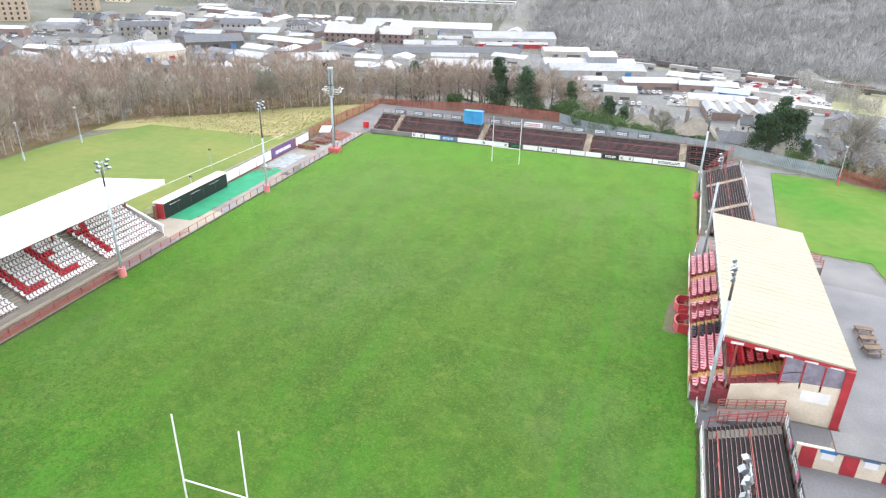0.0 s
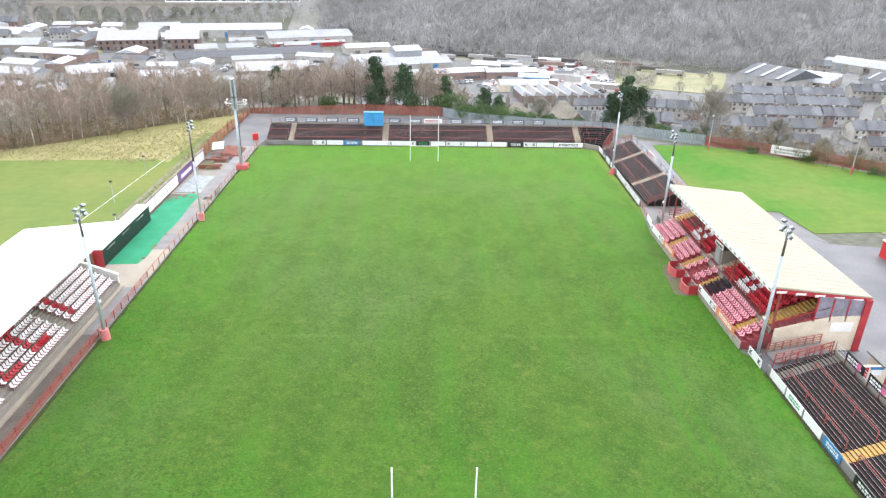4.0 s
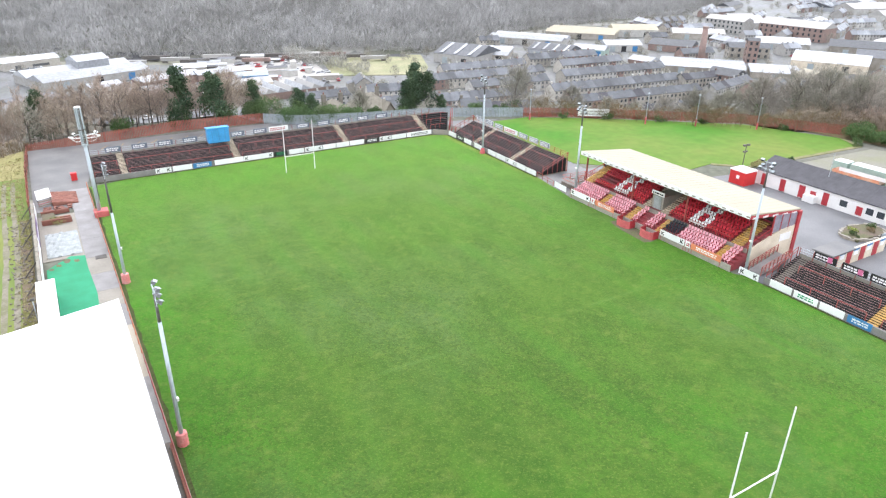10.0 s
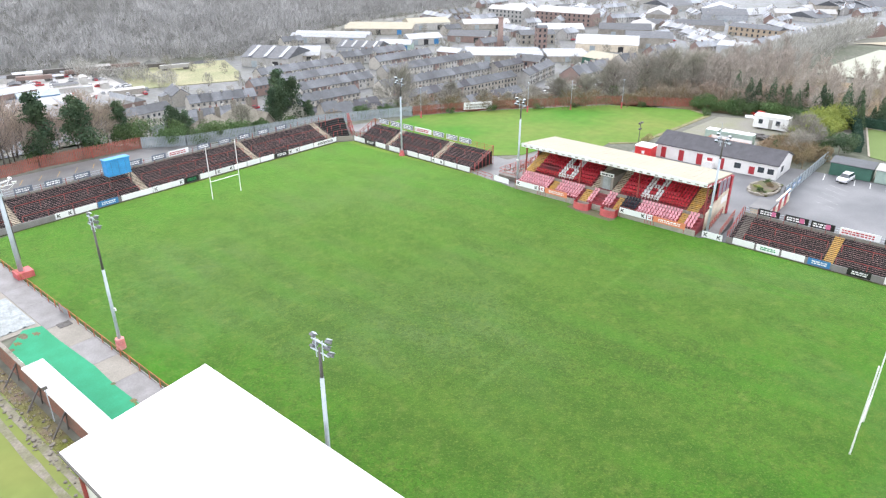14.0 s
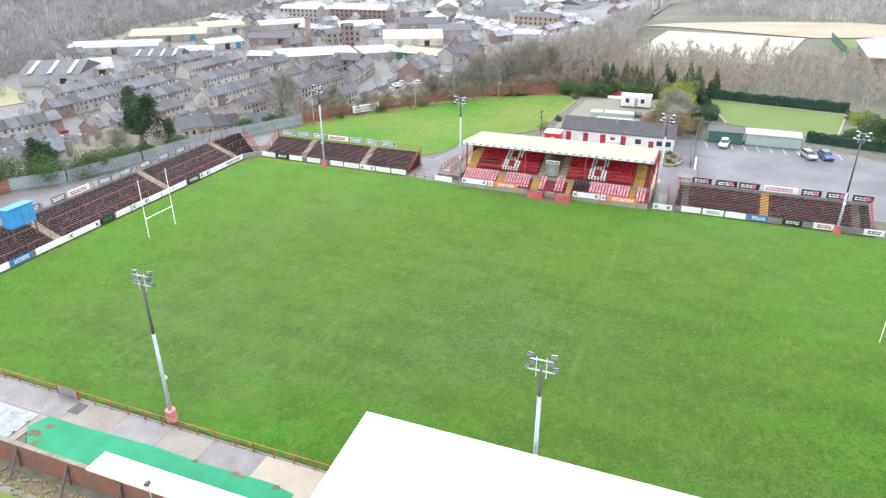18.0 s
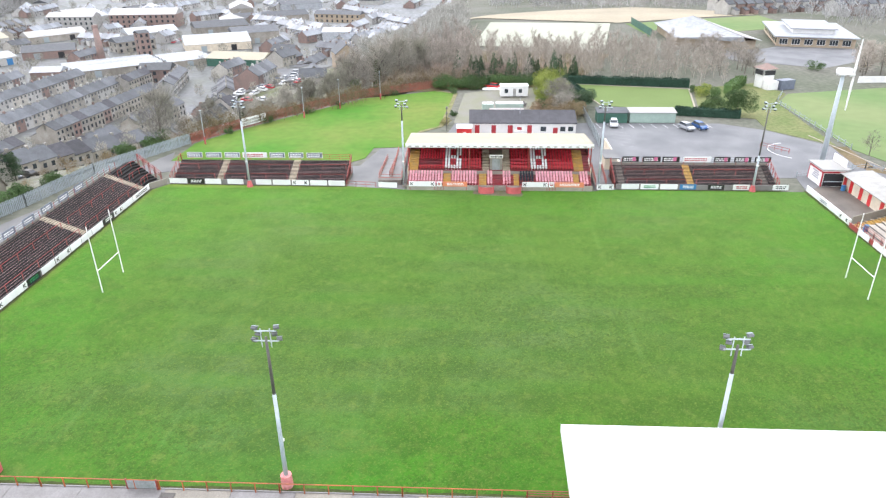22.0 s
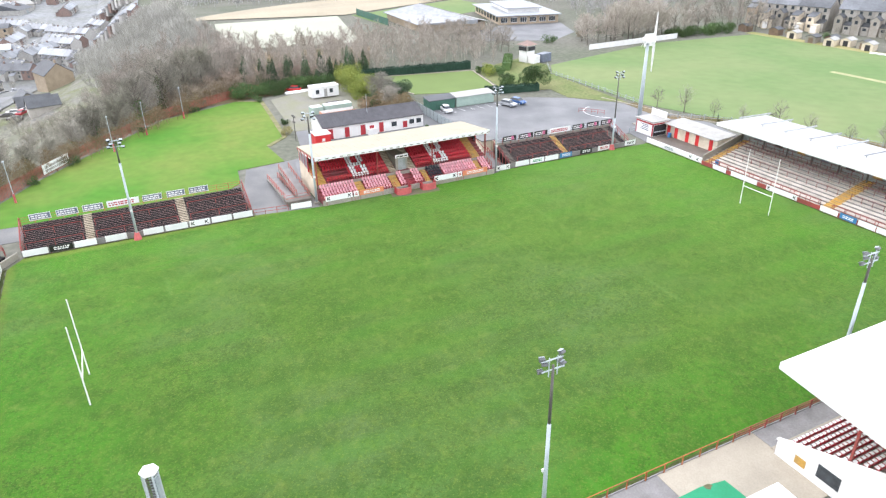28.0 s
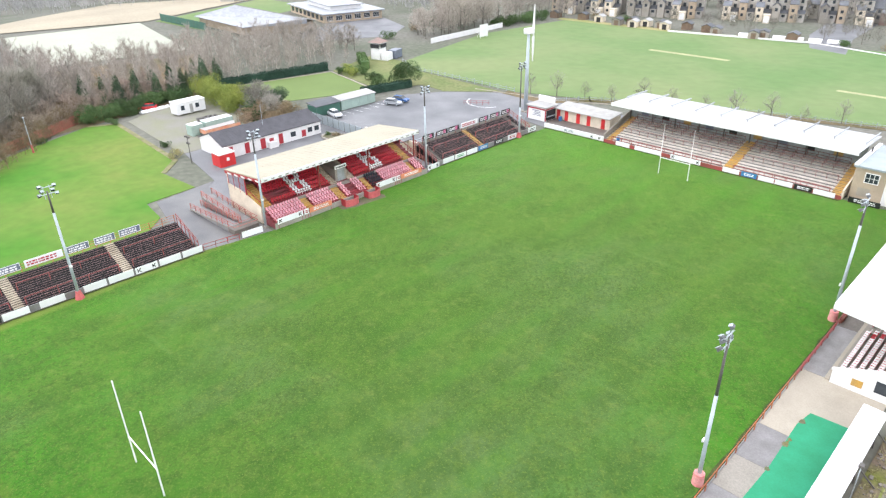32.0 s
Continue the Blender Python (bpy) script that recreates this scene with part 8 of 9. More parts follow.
# railway viaduct with a train
vd = thing("railway_viaduct", "long dark stone railway viaduct with round arches", "viaduct", pose(-360, 600, -33, 0, 0, 9))
part("deck", Shape().box(0, 270, -3, 3, 17, 19), stone_wall, vd)
for k in range(15):
    part("pier", Shape().box(k * 18, k * 18 + 3.2, -2.8, 2.8, -6, 17), stone_wall, vd)
for k in range(14):
    c_, R = k * 18 + 10.6, 7.4
    pts = [(c_ + R * math.cos(a), 9.3 + R * math.sin(a)) for a in [math.pi * j / 10 for j in range(11)]]
    part("arch", Shape().along_y([(c_ + R, 17)] + pts + [(c_ - R, 17)], -2.7, 2.7), stone_wall, vd)
part("parapet", Shape().box(0, 270, -3.1, -2.7, 19, 20).box(0, 270, 2.7, 3.1, 19, 20), stone_wall, vd)
tr = thing("passenger_train", "white passenger train standing on the viaduct", "train", pose(-360, 600, -14, 0, 0, 9) @ pose(110, 0, 0))
for k in range(5):
    part("carriage", Shape().box(k * 23, k * 23 + 22.4, -1.4, 1.4, 0.4, 3.7), roof_white, tr)
    part("window_band", Shape().box(k * 23 + 1, k * 23 + 21.4, -1.45, 1.45, 2.0, 2.9), glass, tr)
# railway yard and embankment
solid("embankment", Shape().add([(-140, 632, -34), (120, 560, -34), (120, 600, -34), (-140, 672, -34), (-130, 645, -15), (110, 578, -18), (110, 584, -18), (-130, 652, -15)], [(0, 1, 5, 4), (1, 2, 6, 5), (2, 3, 7, 6), (3, 0, 4, 7), (4, 5, 6, 7)]), hill_floor, "scrubby railway embankment", "embankment", kind="structure")
yard = Shape()
for k in range(9):
    xx = -60 + k * 24
    yy = 500 - 0.36 * (xx + 60)
    yard.add([(xx, yy - 34, float(land(xx, yy - 34)) + 0.3), (xx + 24, yy - 42.6, float(land(xx + 24, yy - 42.6)) + 0.3), (xx + 24, yy - 12, float(land(xx + 24, yy - 12)) + 0.3), (xx, yy - 3, float(land(xx, yy - 3)) + 0.3)], [(0, 1, 2, 3)])
solid("railway_yard", yard, gravel, "grey gravel railway yard", "yard", kind="structure")
for j in range(3):
    for k in range(5):
        xx = -40 + k * 34 + 9 * j
        s_ = thing("freight_wagon", "rust brown freight wagon in the railway yard", "wagon", pose(xx, 500 - 0.36 * (xx + 60) - 10 - 9 * j, base_z(xx, 470 - 0.36 * xx, 2) + 1.0, 0, 0, -20), "freight wagons")
        part("body", Shape().box(0, 17, -1.3, 1.3, 1.0, 3.0), (brick_dull, steel_dark, roof_grey, steel_dark)[(k + j) % 4], s_)
        part("bogie", Shape().box(1, 4, -1.1, 1.1, 0, 1.0), steel_dark, s_)
        part("bogie", Shape().box(13, 16, -1.1, 1.1, 0, 1.0), steel_dark, s_)
draped("pale_yard", [(4, 350), (76, 356), (92, 452), (14, 456)], 24, 0.7, pale_yard, "pale concrete works yard with puddles", "yard")
shed(26, 374, -10, 17, 9, 4.5, board_blue, palisade, "blue clad works hut", 0, 1)
# dark band draped along the foot of the wooded hill
draped("ballast", [(-40, 484), (82, 444), (82, 460), (-40, 502)], 20, 0.9, ballast, "dark band along the railway below the wood", "railway")
draped("ballast", [(82, 444), (150, 410), (150, 424), (82, 460)], 14, 0.9, ballast, "dark band along the railway below the wood", "railway")
yf = Shape().prism([(80, 372), (128, 352), (142, 372), (160, 414), (150, 420), (96, 432)], -36, -32.2)
solid("waste_ground", yf, waste_grass, "flat field of dry yellow grass by the works", "waste ground", kind="structure")
# school beyond the synthetic pitch
hall = thing("school_hall", "school hall with a large tilted white roof", "school", pose(0, 0, -0.1))
part("wall", Shape().prism([(203, 0.4), (165, 2.2), (155, -17.5), (157, -24), (195, -19.5)], 0, 3.1), brick_tan, hall)
part("roof", Shape().add([(205, 1.4, 3.3), (163.5, 3.4, 3.1), (152.5, -18, 4.8), (192.5, -11, 7.4), (205, 1.4, 3.1), (163.5, 3.4, 2.9), (152.5, -18, 3.1), (192.5, -11, 3.1)], [(0, 1, 2, 3), (4, 7, 6, 5), (0, 4, 5, 1), (1, 5, 6, 2), (2, 6, 7, 3), (3, 7, 4, 0)]), roof_pale, hall, "wide white sheet roof")
part("ridge_roof", Shape().add([(152.0, -17.9, 4.95), (193, -10.8, 7.6), (196.5, -20.5, 4.2), (155.5, -25.5, 3.2), (152.0, -17.9, 4.75), (193, -10.8, 7.4), (196.5, -20.5, 4.0), (155.5, -25.5, 3.0)], [(0, 1, 2, 3), (7, 6, 5, 4), (0, 4, 5, 1), (1, 5, 6, 2), (2, 6, 7, 3), (3, 7, 4, 0)]), roof_grey, hall)
part("glazed_gable", Shape().beam((155.6, -18.3, 1.6), (157.0, -23.4, 1.6), 0.2, 2.6), glass, hall)
block = thing("school_block", "low school block with flat white roof and white-framed windows", "school", pose(163, -34, -0.1, 0, 0, -15), "school buildings")
part("wall", Shape().box(0, 42, -26, 0, 0, 3.4), brick_tan, block)
part("roof", Shape().box(-1.2, 43, -27, 1.2, 3.4, 3.8), roof_pale, block)
part("upper_wall", Shape().box(8, 34, -20, -6, 3.8, 5.4), white_paint, block)
part("upper_roof", Shape().box(7, 35, -21, -5, 5.4, 5.7), roof_pale, block)
for k in range(6):
    wf_ = part("window_frame", Shape().box(-0.08, 0, -3.6 - k * 4.2, -0.8 - k * 4.2, 0.8, 2.9), white_paint, block)
    for q in range(3):
        part("pane", Shape().box(-0.12, -0.08, -3.5 - k * 4.2 + q * 0.93, -2.7 - k * 4.2 + q * 0.93, 0.95, 2.75), glass, wf_)
for k in range(8):
    part("window", Shape().box(2 + k * 5, 5 + k * 5, 0, 0.06, 0.9, 2.8), glass, block)
solid("school_yard", Shape().prism([(120, -32), (134, -8), (150, -8), (156, -26), (162, -34), (156, -60), (132, -50)], -0.12, 0.0), tarmac, "grey tarmac school yard", "yard", kind="structure")
solid("school_lawn", Shape().prism([(187, 7), (227, 9), (256, -62), (214, -64), (207, -48), (197, -21), (206, 2)], -0.12, 0.0), cricket, "mown school lawn behind the hall", "lawn", kind="structure")
net = thing("ball_net", "dark green ball-stop netting beside the lawn", "net", pose(186, 6.6, -0.06))
for k in range(9):
    part("post", Shape().box(k * 5 - 0.06, k * 5 + 0.06, -0.06, 0.06, 0, 3.2), steel_dark, net)
    if k < 8:
        part("netting", Shape().box(k * 5 + 0.06, k * 5 + 4.94, -0.02, 0.02, 0.1, 3.0), shed_green, net)
# cars parked in the valley
PAINT = [car(on_land(20, 390, 20, 2) @ pose(0, 0, 0.1), car_white, "white car in a valley car park", far=True), car(on_land(24, 394, 20, 2) @ pose(0, 0, 0.1), car_silver, "silver car in a valley car park", far=True), car(on_land(27, 396, 20, 2) @ pose(0, 0, 0.1), car_blue, "blue car in a valley car park", far=True)]
lots = [(-352, 318, 12, 5, 9), (-220, 420, 10, 3, 6), (400, 372, 10, 4, 6), (182, 149, 8, 3, 7), (-175, 400, 5, 2, 6)]
for x, y, a, nr, nc in lots:
    lot = Shape().prism([(-3, -3), (nc * 2.9 + 2, -3), (nc * 2.9 + 2, nr * 6 + 2), (-3, nr * 6 + 2)], -3, 0.08)
    z_ = base_z(x, y, 8) + 0.5
    solid("car_park_slab", lot, tarmac, "tarmac car park in the valley", "car park", pose(x, y, z_, 0, 0, a), kind="structure")
    for i in range(nr):
        for j in range(nc):
            if rr_.random() < 0.45:
                copy_thing(rr_.choice(PAINT), pose(x, y, z_, 0, 0, a) @ pose(j * 2.9, i * 6, 0.08, 0, 0, 90))

# garden sheds, garages and walls behind the cricket field
GS = []
for k, (wm_, rm_, lab) in enumerate(((timber, slate, "small timber garden shed"), (cream_wall, roof_grey, "rendered garage with a dark door"), (stone_wall, slate, "stone outhouse with slate roof"))):
    g_ = thing("garden_shed", lab + " behind the houses", "shed", pose(64 - 6 * k, -112, -0.05, 0, 0, 9), "garden sheds")
    part("wall", Shape().along_y([(0, 0), (3.4, 0), (3.4, 2.1), (1.7, 2.8), (0, 2.1)], 0, 4.2), wm_, g_)
    part("roof", Shape().along_y([(-0.2, 2.05), (1.7, 2.85), (3.6, 2.05), (3.6, 2.2), (1.7, 3.0), (-0.2, 2.2)], -0.2, 4.4), rm_, g_)
    part("door", Shape().box(0.8, 2.4, 4.2, 4.26, 0.05, 1.95), (timber, dark_inside, timber)[k], g_)
    GS.append(g_)
for k in range(12):
    copy_thing(rr_.choice(GS), pose(94 - 8.2 * k + rr_.uniform(-4, 4), -108.5 - 0.3 * k - 2.2 * math.sin(k * 1.3) - (3 if k > 5 else 0), -0.05, 0, 0, 9 + rr_.uniform(-6, 6)))
solid("field_edge_bank", Shape().beam((96, -104.5, 0.0), (47, -105.5, 0.0), 4.5, 0.1).beam((47, -105.5, 0.0), (-2, -114, 0.0), 3.5, 0.1), dry_grass, "bank of rough yellow grass along the field edge", "grass", kind="structure")
for k in range(6):
    x = 22 - 5.5 * k
    solid("roller_cover", Shape().along_x([(-1.0, 0), (1.0, 0), (1.0, 0.7), (0, 1.2), (-1.0, 0.7)], -2.0, 2.0), white_paint, "white pitch cover parked beside the boundary rail", "pitch cover", pose(x, -111.2 - 0.08 * k + 0.18 * (x - 22), 0, 0, 0, 10), "pitch covers")


# ---- trees ----
def tube_np(a, b, r0, r1, n=5):
    a, b = np.array(a, float), np.array(b, float)
    d = (b - a) / (np.linalg.norm(b - a) + 1e-9)
    up = np.array((0, 0, 1.0)) if abs(d[2]) < 0.9 else np.array((1.0, 0, 0))
    s = np.cross(d, up)
    s /= np.linalg.norm(s)
    u = np.cross(s, d)
    k = np.arange(n) * 2 * np.pi / n
    ring = np.cos(k)[:, None] * s + np.sin(k)[:, None] * u
    v = np.concatenate([a + ring * r0, b + ring * r1])
    i = np.arange(n)
    j = (i + 1) % n
    return v, np.concatenate([np.stack([i, j, n + j], 1), np.stack([i, n + j, n + i], 1)])


def join(bits):
    vs, ts, k = [], [], 0
    for v, t in bits:
        vs.append(v)
        ts.append(t + k)
        k += len(v)
    return np.concatenate(vs), np.concatenate(ts)


def slivers(rng, p, d, length, width):
    """One thin triangle for each twig: from p along d."""
    d = d / (np.linalg.norm(d, axis=1, keepdims=True) + 1e-9)
    side = np.cross(d, rng.normal(size=d.shape))
    side /= np.linalg.norm(side, axis=1, keepdims=True) + 1e-9
    v = np.stack([p - side * width / 2, p + side * width / 2, p + d * length[:, None]], 1).reshape(-1, 3)
    return v, np.arange(len(v)).reshape(-1, 3)


def bare_tree(seed, h, spread, limbs, twigs, width, slim=False):
    """Trunk with limbs and boughs, and a crown of fine twigs: two meshes' arrays."""
    rng = np.random.default_rng(seed)
    wood, tips, dirs = [], [], []
    lean = rng.normal(0, 0.03, 2)
    top = np.array((lean[0] * h, lean[1] * h, h * (0.92 if slim else 0.7)))
    mid = top * 0.5 + np.array((*rng.normal(0, 0.1, 2), 0))
    r0 = h * (0.012 if slim else 0.02)
    wood += [tube_np((0, 0, -0.6), mid, r0, r0 * 0.6), tube_np(mid, top, r0 * 0.6, r0 * 0.15, 4)]
    for k in range(limbs):
        u = rng.uniform(0.3, 0.95)
        base = mid * (u * 2) if u < 0.5 else mid + (top - mid) * (u * 2 - 1)
        a = rng.uniform(0, 6.283)
        out = spread * (1.15 - 0.75 * u) * rng.uniform(0.6, 1.0)
        end = base + np.array((math.cos(a) * out, math.sin(a) * out, h * rng.uniform(0.12, 0.3)))
        wood.append(tube_np(base, end, r0 * 0.32, r0 * 0.08, 3))
        for j in range(2):
            s = base + (end - base) * rng.uniform(0.35, 0.9)
            e = s + (end - base) * rng.uniform(0.3, 0.55) + rng.normal(0, 0.09 * h, 3) * (1, 1, 0.5)
            wood.append(tube_np(s, e, r0 * 0.14, r0 * 0.04, 3))
            tips.append((s, e))
        tips.append((base + (end - base) * 0.4, end))
    n = twigs
    i = rng.integers(0, len(tips), n)
    s, e = np.array([t[0] for t in tips])[i], np.array([t[1] for t in tips])[i]
    p = s + (e - s) * rng.uniform(0.1, 1.1, (n, 1)) + rng.normal(0, 0.05 * spread, (n, 3))
    d = (e - s) / (np.linalg.norm(e - s, axis=1, keepdims=True) + 1e-6) + rng.normal(0, 0.4, (n, 3)) + (0, 0, 0.5)
    # half of the twigs fill the crown between the limbs
    a, u, q = rng.uniform(0, 6.283, n), rng.uniform(0, 1, n), np.sqrt(rng.uniform(0, 1, n))
    rad = spread * 0.85 * q * np.sin(np.pi * (0.12 + 0.85 * u)) ** 0.7
    vol = np.stack([rad * np.cos(a) + lean[0] * h * u, rad * np.sin(a) + lean[1] * h * u, h * (0.28 + 0.66 * u) - 0.12 * h * q], 1)
    out = np.stack([np.cos(a) * q, np.sin(a) * q, 0.9 + 0 * a], 1) + rng.normal(0, 0.35, (n, 3))
    fill = rng.uniform(0, 1, n) < 0.55
    p, d = np.where(fill[:, None], vol, p), np.where(fill[:, None], out, d)
    crown = slivers(rng, p, d, rng.uniform(0.5, 1.1, n) * h * 0.12, width)
    return join(wood), crown


def leafy(seed, n, size, shape):
    """Leaves as small triangles in lumpy clumps; shape(rng, n) gives the places."""
    rng = np.random.default_rng(seed)
    p = shape(rng, n)
    d = rng.normal(size=(n, 3))
    return slivers(rng, p, d, rng.uniform(0.7, 1.3, n) * size, size * 0.8)


def cone_places(h, r, low=0.12):
    def f(rng, n):
        z = low + (1 - low) * (1 - np.sqrt(rng.uniform(0, 1, n)))
        a = rng.uniform(0, 6.283, n)
        lobe = 0.75 + 0.25 * np.sin(a * 5 + z * 30) * np.sin(z * 40)
        rad = r * (1 - z) ** 0.85 * lobe * np.sqrt(rng.uniform(0.25, 1, n)) + 0.1
        return np.stack([rad * np.cos(a), rad * np.sin(a), z * h - rad * 0.25], 1)
    return f


def spire_places(h, r, lumps, seed):
    """Clumps stacked in an uneven, gappy cone."""
    g = np.random.default_rng(seed + 7)
    z = np.sort(g.uniform(0.18, 0.97, lumps))
    a, w = g.uniform(0, 6.283, lumps), r * (1 - z) ** 0.6 * g.uniform(0.25, 0.75, lumps)
    c = np.stack([w * np.cos(a), w * np.sin(a), z * h], 1)
    rad = r * (0.22 + 0.3 * (1 - z)) * g.uniform(0.7, 1.2, lumps)

    def f(rng, n):
        i = rng.integers(0, lumps, n)
        d = rng.normal(size=(n, 3))
        d /= np.linalg.norm(d, axis=1, keepdims=True)
        return c[i] + d * (rad[i] * rng.uniform(0.5, 1.1, n))[:, None] * (1, 1, 0.75)
    return f


def clump_places(r, h, lumps, seed, low=0.25):
    g = np.random.default_rng(seed + 99)
    c = g.uniform(-1, 1, (lumps, 3)) * (r * 0.7, r * 0.7, h * 0.3) + (0, 0, h * (0.5 + low / 2))
    rad = g.uniform(0.3, 0.55, lumps) * r

    def f(rng, n):
        i = rng.integers(0, lumps, n)
        d = rng.normal(size=(n, 3))
        d /= np.linalg.norm(d, axis=1, keepdims=True)
        p = c[i] + d * (rad[i] * rng.uniform(0.7, 1.05, n))[:, None] * (1, 1, 0.8)
        p[:, 2] = np.maximum(p[:, 2], 0.05)
        return p
    return f


def tree_thing(name, label, category, wood, crown, wood_m, crown_m, x, y, s=1.0, group="trees", extra=None, z=None):
    t = thing(name, label, category, pose(x, y, float(land(x, y)) + 0.04 if z is None else z, 0, 0, (x * 37 + y * 11) % 360) @ Matrix.Scale(s, 4), group)
    for nm, arr, m_ in (("trunk", wood, wood_m), ("crown", crown, crown_m)) + ((("ivy", extra, leaf),) if extra else ()):
        if isinstance(arr, tuple):
            arr = np_mesh(nm, *arr, m_)
        ob = new(nm, arr)
        ob.parent = t
    return t


def meshes(seed, *a, wood_m=bark, twig_m=twig, **k):
    w, c = bare_tree(seed, *a, **k)
    return np_mesh("trunk", *w, wood_m), np_mesh("crown", *c, twig_m)


def scatter(name, label, spots, templates, wood_m, twig_m, seed, size=1.0):
    """A wood: every tree's arrays turned, scaled and set down, joined into trunks and twigs."""
    rng = np.random.default_rng(seed)
    ob = thing(name, label, "wood", kind="stuff")
    out = ([], [])
    kk_ = [0, 0]
    for x, y in spots:
        pair = templates[rng.integers(len(templates))]
        a, s = rng.uniform(0, 6.283), size * rng.uniform(0.7, 1.2)
        c_, q = math.cos(a) * s, math.sin(a) * s
        M = np.array(((c_, -q, 0), (q, c_, 0), (0, 0, s * rng.uniform(0.9, 1.15))))
        at = np.array((x, y, float(land(x, y))))
        for i in (0, 1):
            v, t = pair[i]
            out[i].append((v @ M.T + at, t))
    for i, (nm, m_) in enumerate((("trunks", wood_m), ("twigs", twig_m))):
        o = new(nm, np_mesh(nm, *join(out[i]), m_))
        o.parent = ob
        tagged(o, kind="stuff")
    return ob


def spots_in(x0, x1, y0, y1, gap, inside, seed):
    rng = np.random.default_rng(seed)
    res = []
    for x in np.arange(x0, x1, gap):
        for y in np.arange(y0, y1, gap):
            px, py = x + rng.uniform(-0.45, 0.45) * gap, y + rng.uniform(-0.45, 0.45) * gap
            if inside(px, py):
                res.append((px, py))
    return res


def far_tree(seed, h, r_, n, width, reach):
    """A distant bare tree: a thin stem and a haze of rising twigs."""
    rng = np.random.default_rng(seed)
    wood = [tube_np((0, 0, -1), (rng.normal(0, 0.2), rng.normal(0, 0.2), h * 0.8), 0.2, 0.06, 3)]
    u, a, q = rng.uniform(0, 1, n), rng.uniform(0, 6.283, n), np.sqrt(rng.uniform(0.05, 1, n))
    rad = r_ * q * np.sin(np.pi * (0.15 + 0.8 * u)) ** 0.6
    p = np.stack([rad * np.cos(a), rad * np.sin(a), h * (0.16 + 0.66 * u)], 1)
    d = np.stack([np.cos(a) * q * 0.7, np.sin(a) * q * 0.7, 1.1 + 0 * a], 1) + rng.normal(0, 0.22, (n, 3))
    return join(wood), slivers(rng, p, d, rng.uniform(0.6, 1.3, n) * reach, width)


hill_tree = [far_tree(80 + s, 11, 3.4, 74, 0.42, 3.2) for s in range(5)]
mid_tree = [far_tree(90 + s, 11, 3.6, 260, 0.17, 2.2) for s in range(4)]
birch = [bare_tree(s, 11.5, 2.4, 11, 800, 0.075, slim=True) for s in range(4)]
broad = [bare_tree(10 + s, 10.5, 4.0, 11, 1000, 0.08) for s in range(4)]
shrub = [bare_tree(30 + s, 4.0, 2.2, 9, 420, 0.05) for s in range(3)]


def north_west(x, y):
    edge = np.interp(x, (-135, -112, -92, -76, -66), (96, 128, 141, 157, 170))
    return (y > edge + 1 and x < -63 and y < edge + 42) or (x < -117 and y > 44 and x > -158 and y < 150)


nw_spots = spots_in(-180, -62, 40, 215, 3.7, north_west, 1)
scatter("birch_wood", "bare birch wood with pale trunks and reddish twigs", [p for k, p in enumerate(nw_spots) if k % 6], birch, birch_bark, twig_red, 2, 0.86)
scatter("bare_wood", "bare brown winter wood on the slope", [p for k, p in enumerate(nw_spots) if k % 6 == 0], broad, bark, twig_dark, 3, 0.9)
scatter("bare_wood", "strip of bare winter trees behind the north terrace", spots_in(-62, -12, 160, 192, 4.6, lambda x, y: y > np.interp(x, (-62, -20, 0, 20), (166, 165, 157, 154)) and (x < -24 or y > 172), 4), broad + birch[:1], bark, twig_red, 5)
scatter("bare_wood", "bare winter wood east of the practice field", spots_in(92, 200, 78, 150, 5.0, lambda x, y: 80 < y < 119 and 95 < x < 150 and y < 268 - 1.0 * x and y > 210 - 1.25 * x, 6), broad + birch, bark, twig, 7, 0.9)
scatter("bare_wood", "low bare trees on the slope below the fence", spots_in(70, 150, 119, 150, 6.5, lambda x, y: y < 258 - 1.0 * x and y > 215 - 1.15 * x, 6), broad, bark, twig_dark, 7, 0.6)
scatter("bare_wood", "low bare trees in front of the synthetic pitch", spots_in(98, 240, 8, 130, 5.0, lambda x, y: x < 148 and y < 86, 22), birch + birch[:2] + broad[:2], birch_bark, twig, 23, 0.68)
scatter("bare_wood", "bare trees between the bowling green and the school", spots_in(98, 175, -70, 8, 5.6, lambda x, y: 104 < x < 150 and -9 < y < 6, 8), broad, bark, twig, 9, 0.75)
scatter("far_wood", "bare wood covering the far hillside, greyed for haze", spots_in(-110, 640, 400, 720, 5.0, lambda x, y: 1 < y - hill_foot(x) < 150, 10), hill_tree, twig_pale, twig_haze, 11)
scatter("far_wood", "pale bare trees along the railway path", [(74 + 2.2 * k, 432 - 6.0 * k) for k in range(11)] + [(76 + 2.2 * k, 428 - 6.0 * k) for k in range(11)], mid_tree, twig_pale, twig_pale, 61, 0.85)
scatter("far_wood", "bare trees along the foot of the wooded hill", spots_in(-110, 640, 400, 600, 4.0, lambda x, y: -6 < y - hill_foot(x) < 3 and (x < 90 or x > 160), 62), hill_tree, twig_haze, twig_haze, 63, 0.5)
scatter("far_wood", "scattered bare trees through the valley town", spots_in(-420, 640, 200, 560, 21, lambda x, y: y < hill_foot(x) - 12 and (x < -60 or x > 60) and is_free(x, y, 0, 1, 1, 5), 12), mid_tree, bark, twig_dark, 13, 0.7)
scatter("far_wood", "bare trees behind the houses south of the field", spots_in(-60, 150, -190, -112, 13, lambda x, y: y < -158 or x > 114, 14), mid_tree, bark, twig_dark, 15, 0.8)
scatter("far_wood", "bare wood on the slopes behind the viaduct, greyed for haze", spots_in(-700, -105, 590, 790, 8.5, lambda x, y: y > 650 + 0.05 * x, 40), hill_tree, twig_haze, twig_haze, 41, 1.1)
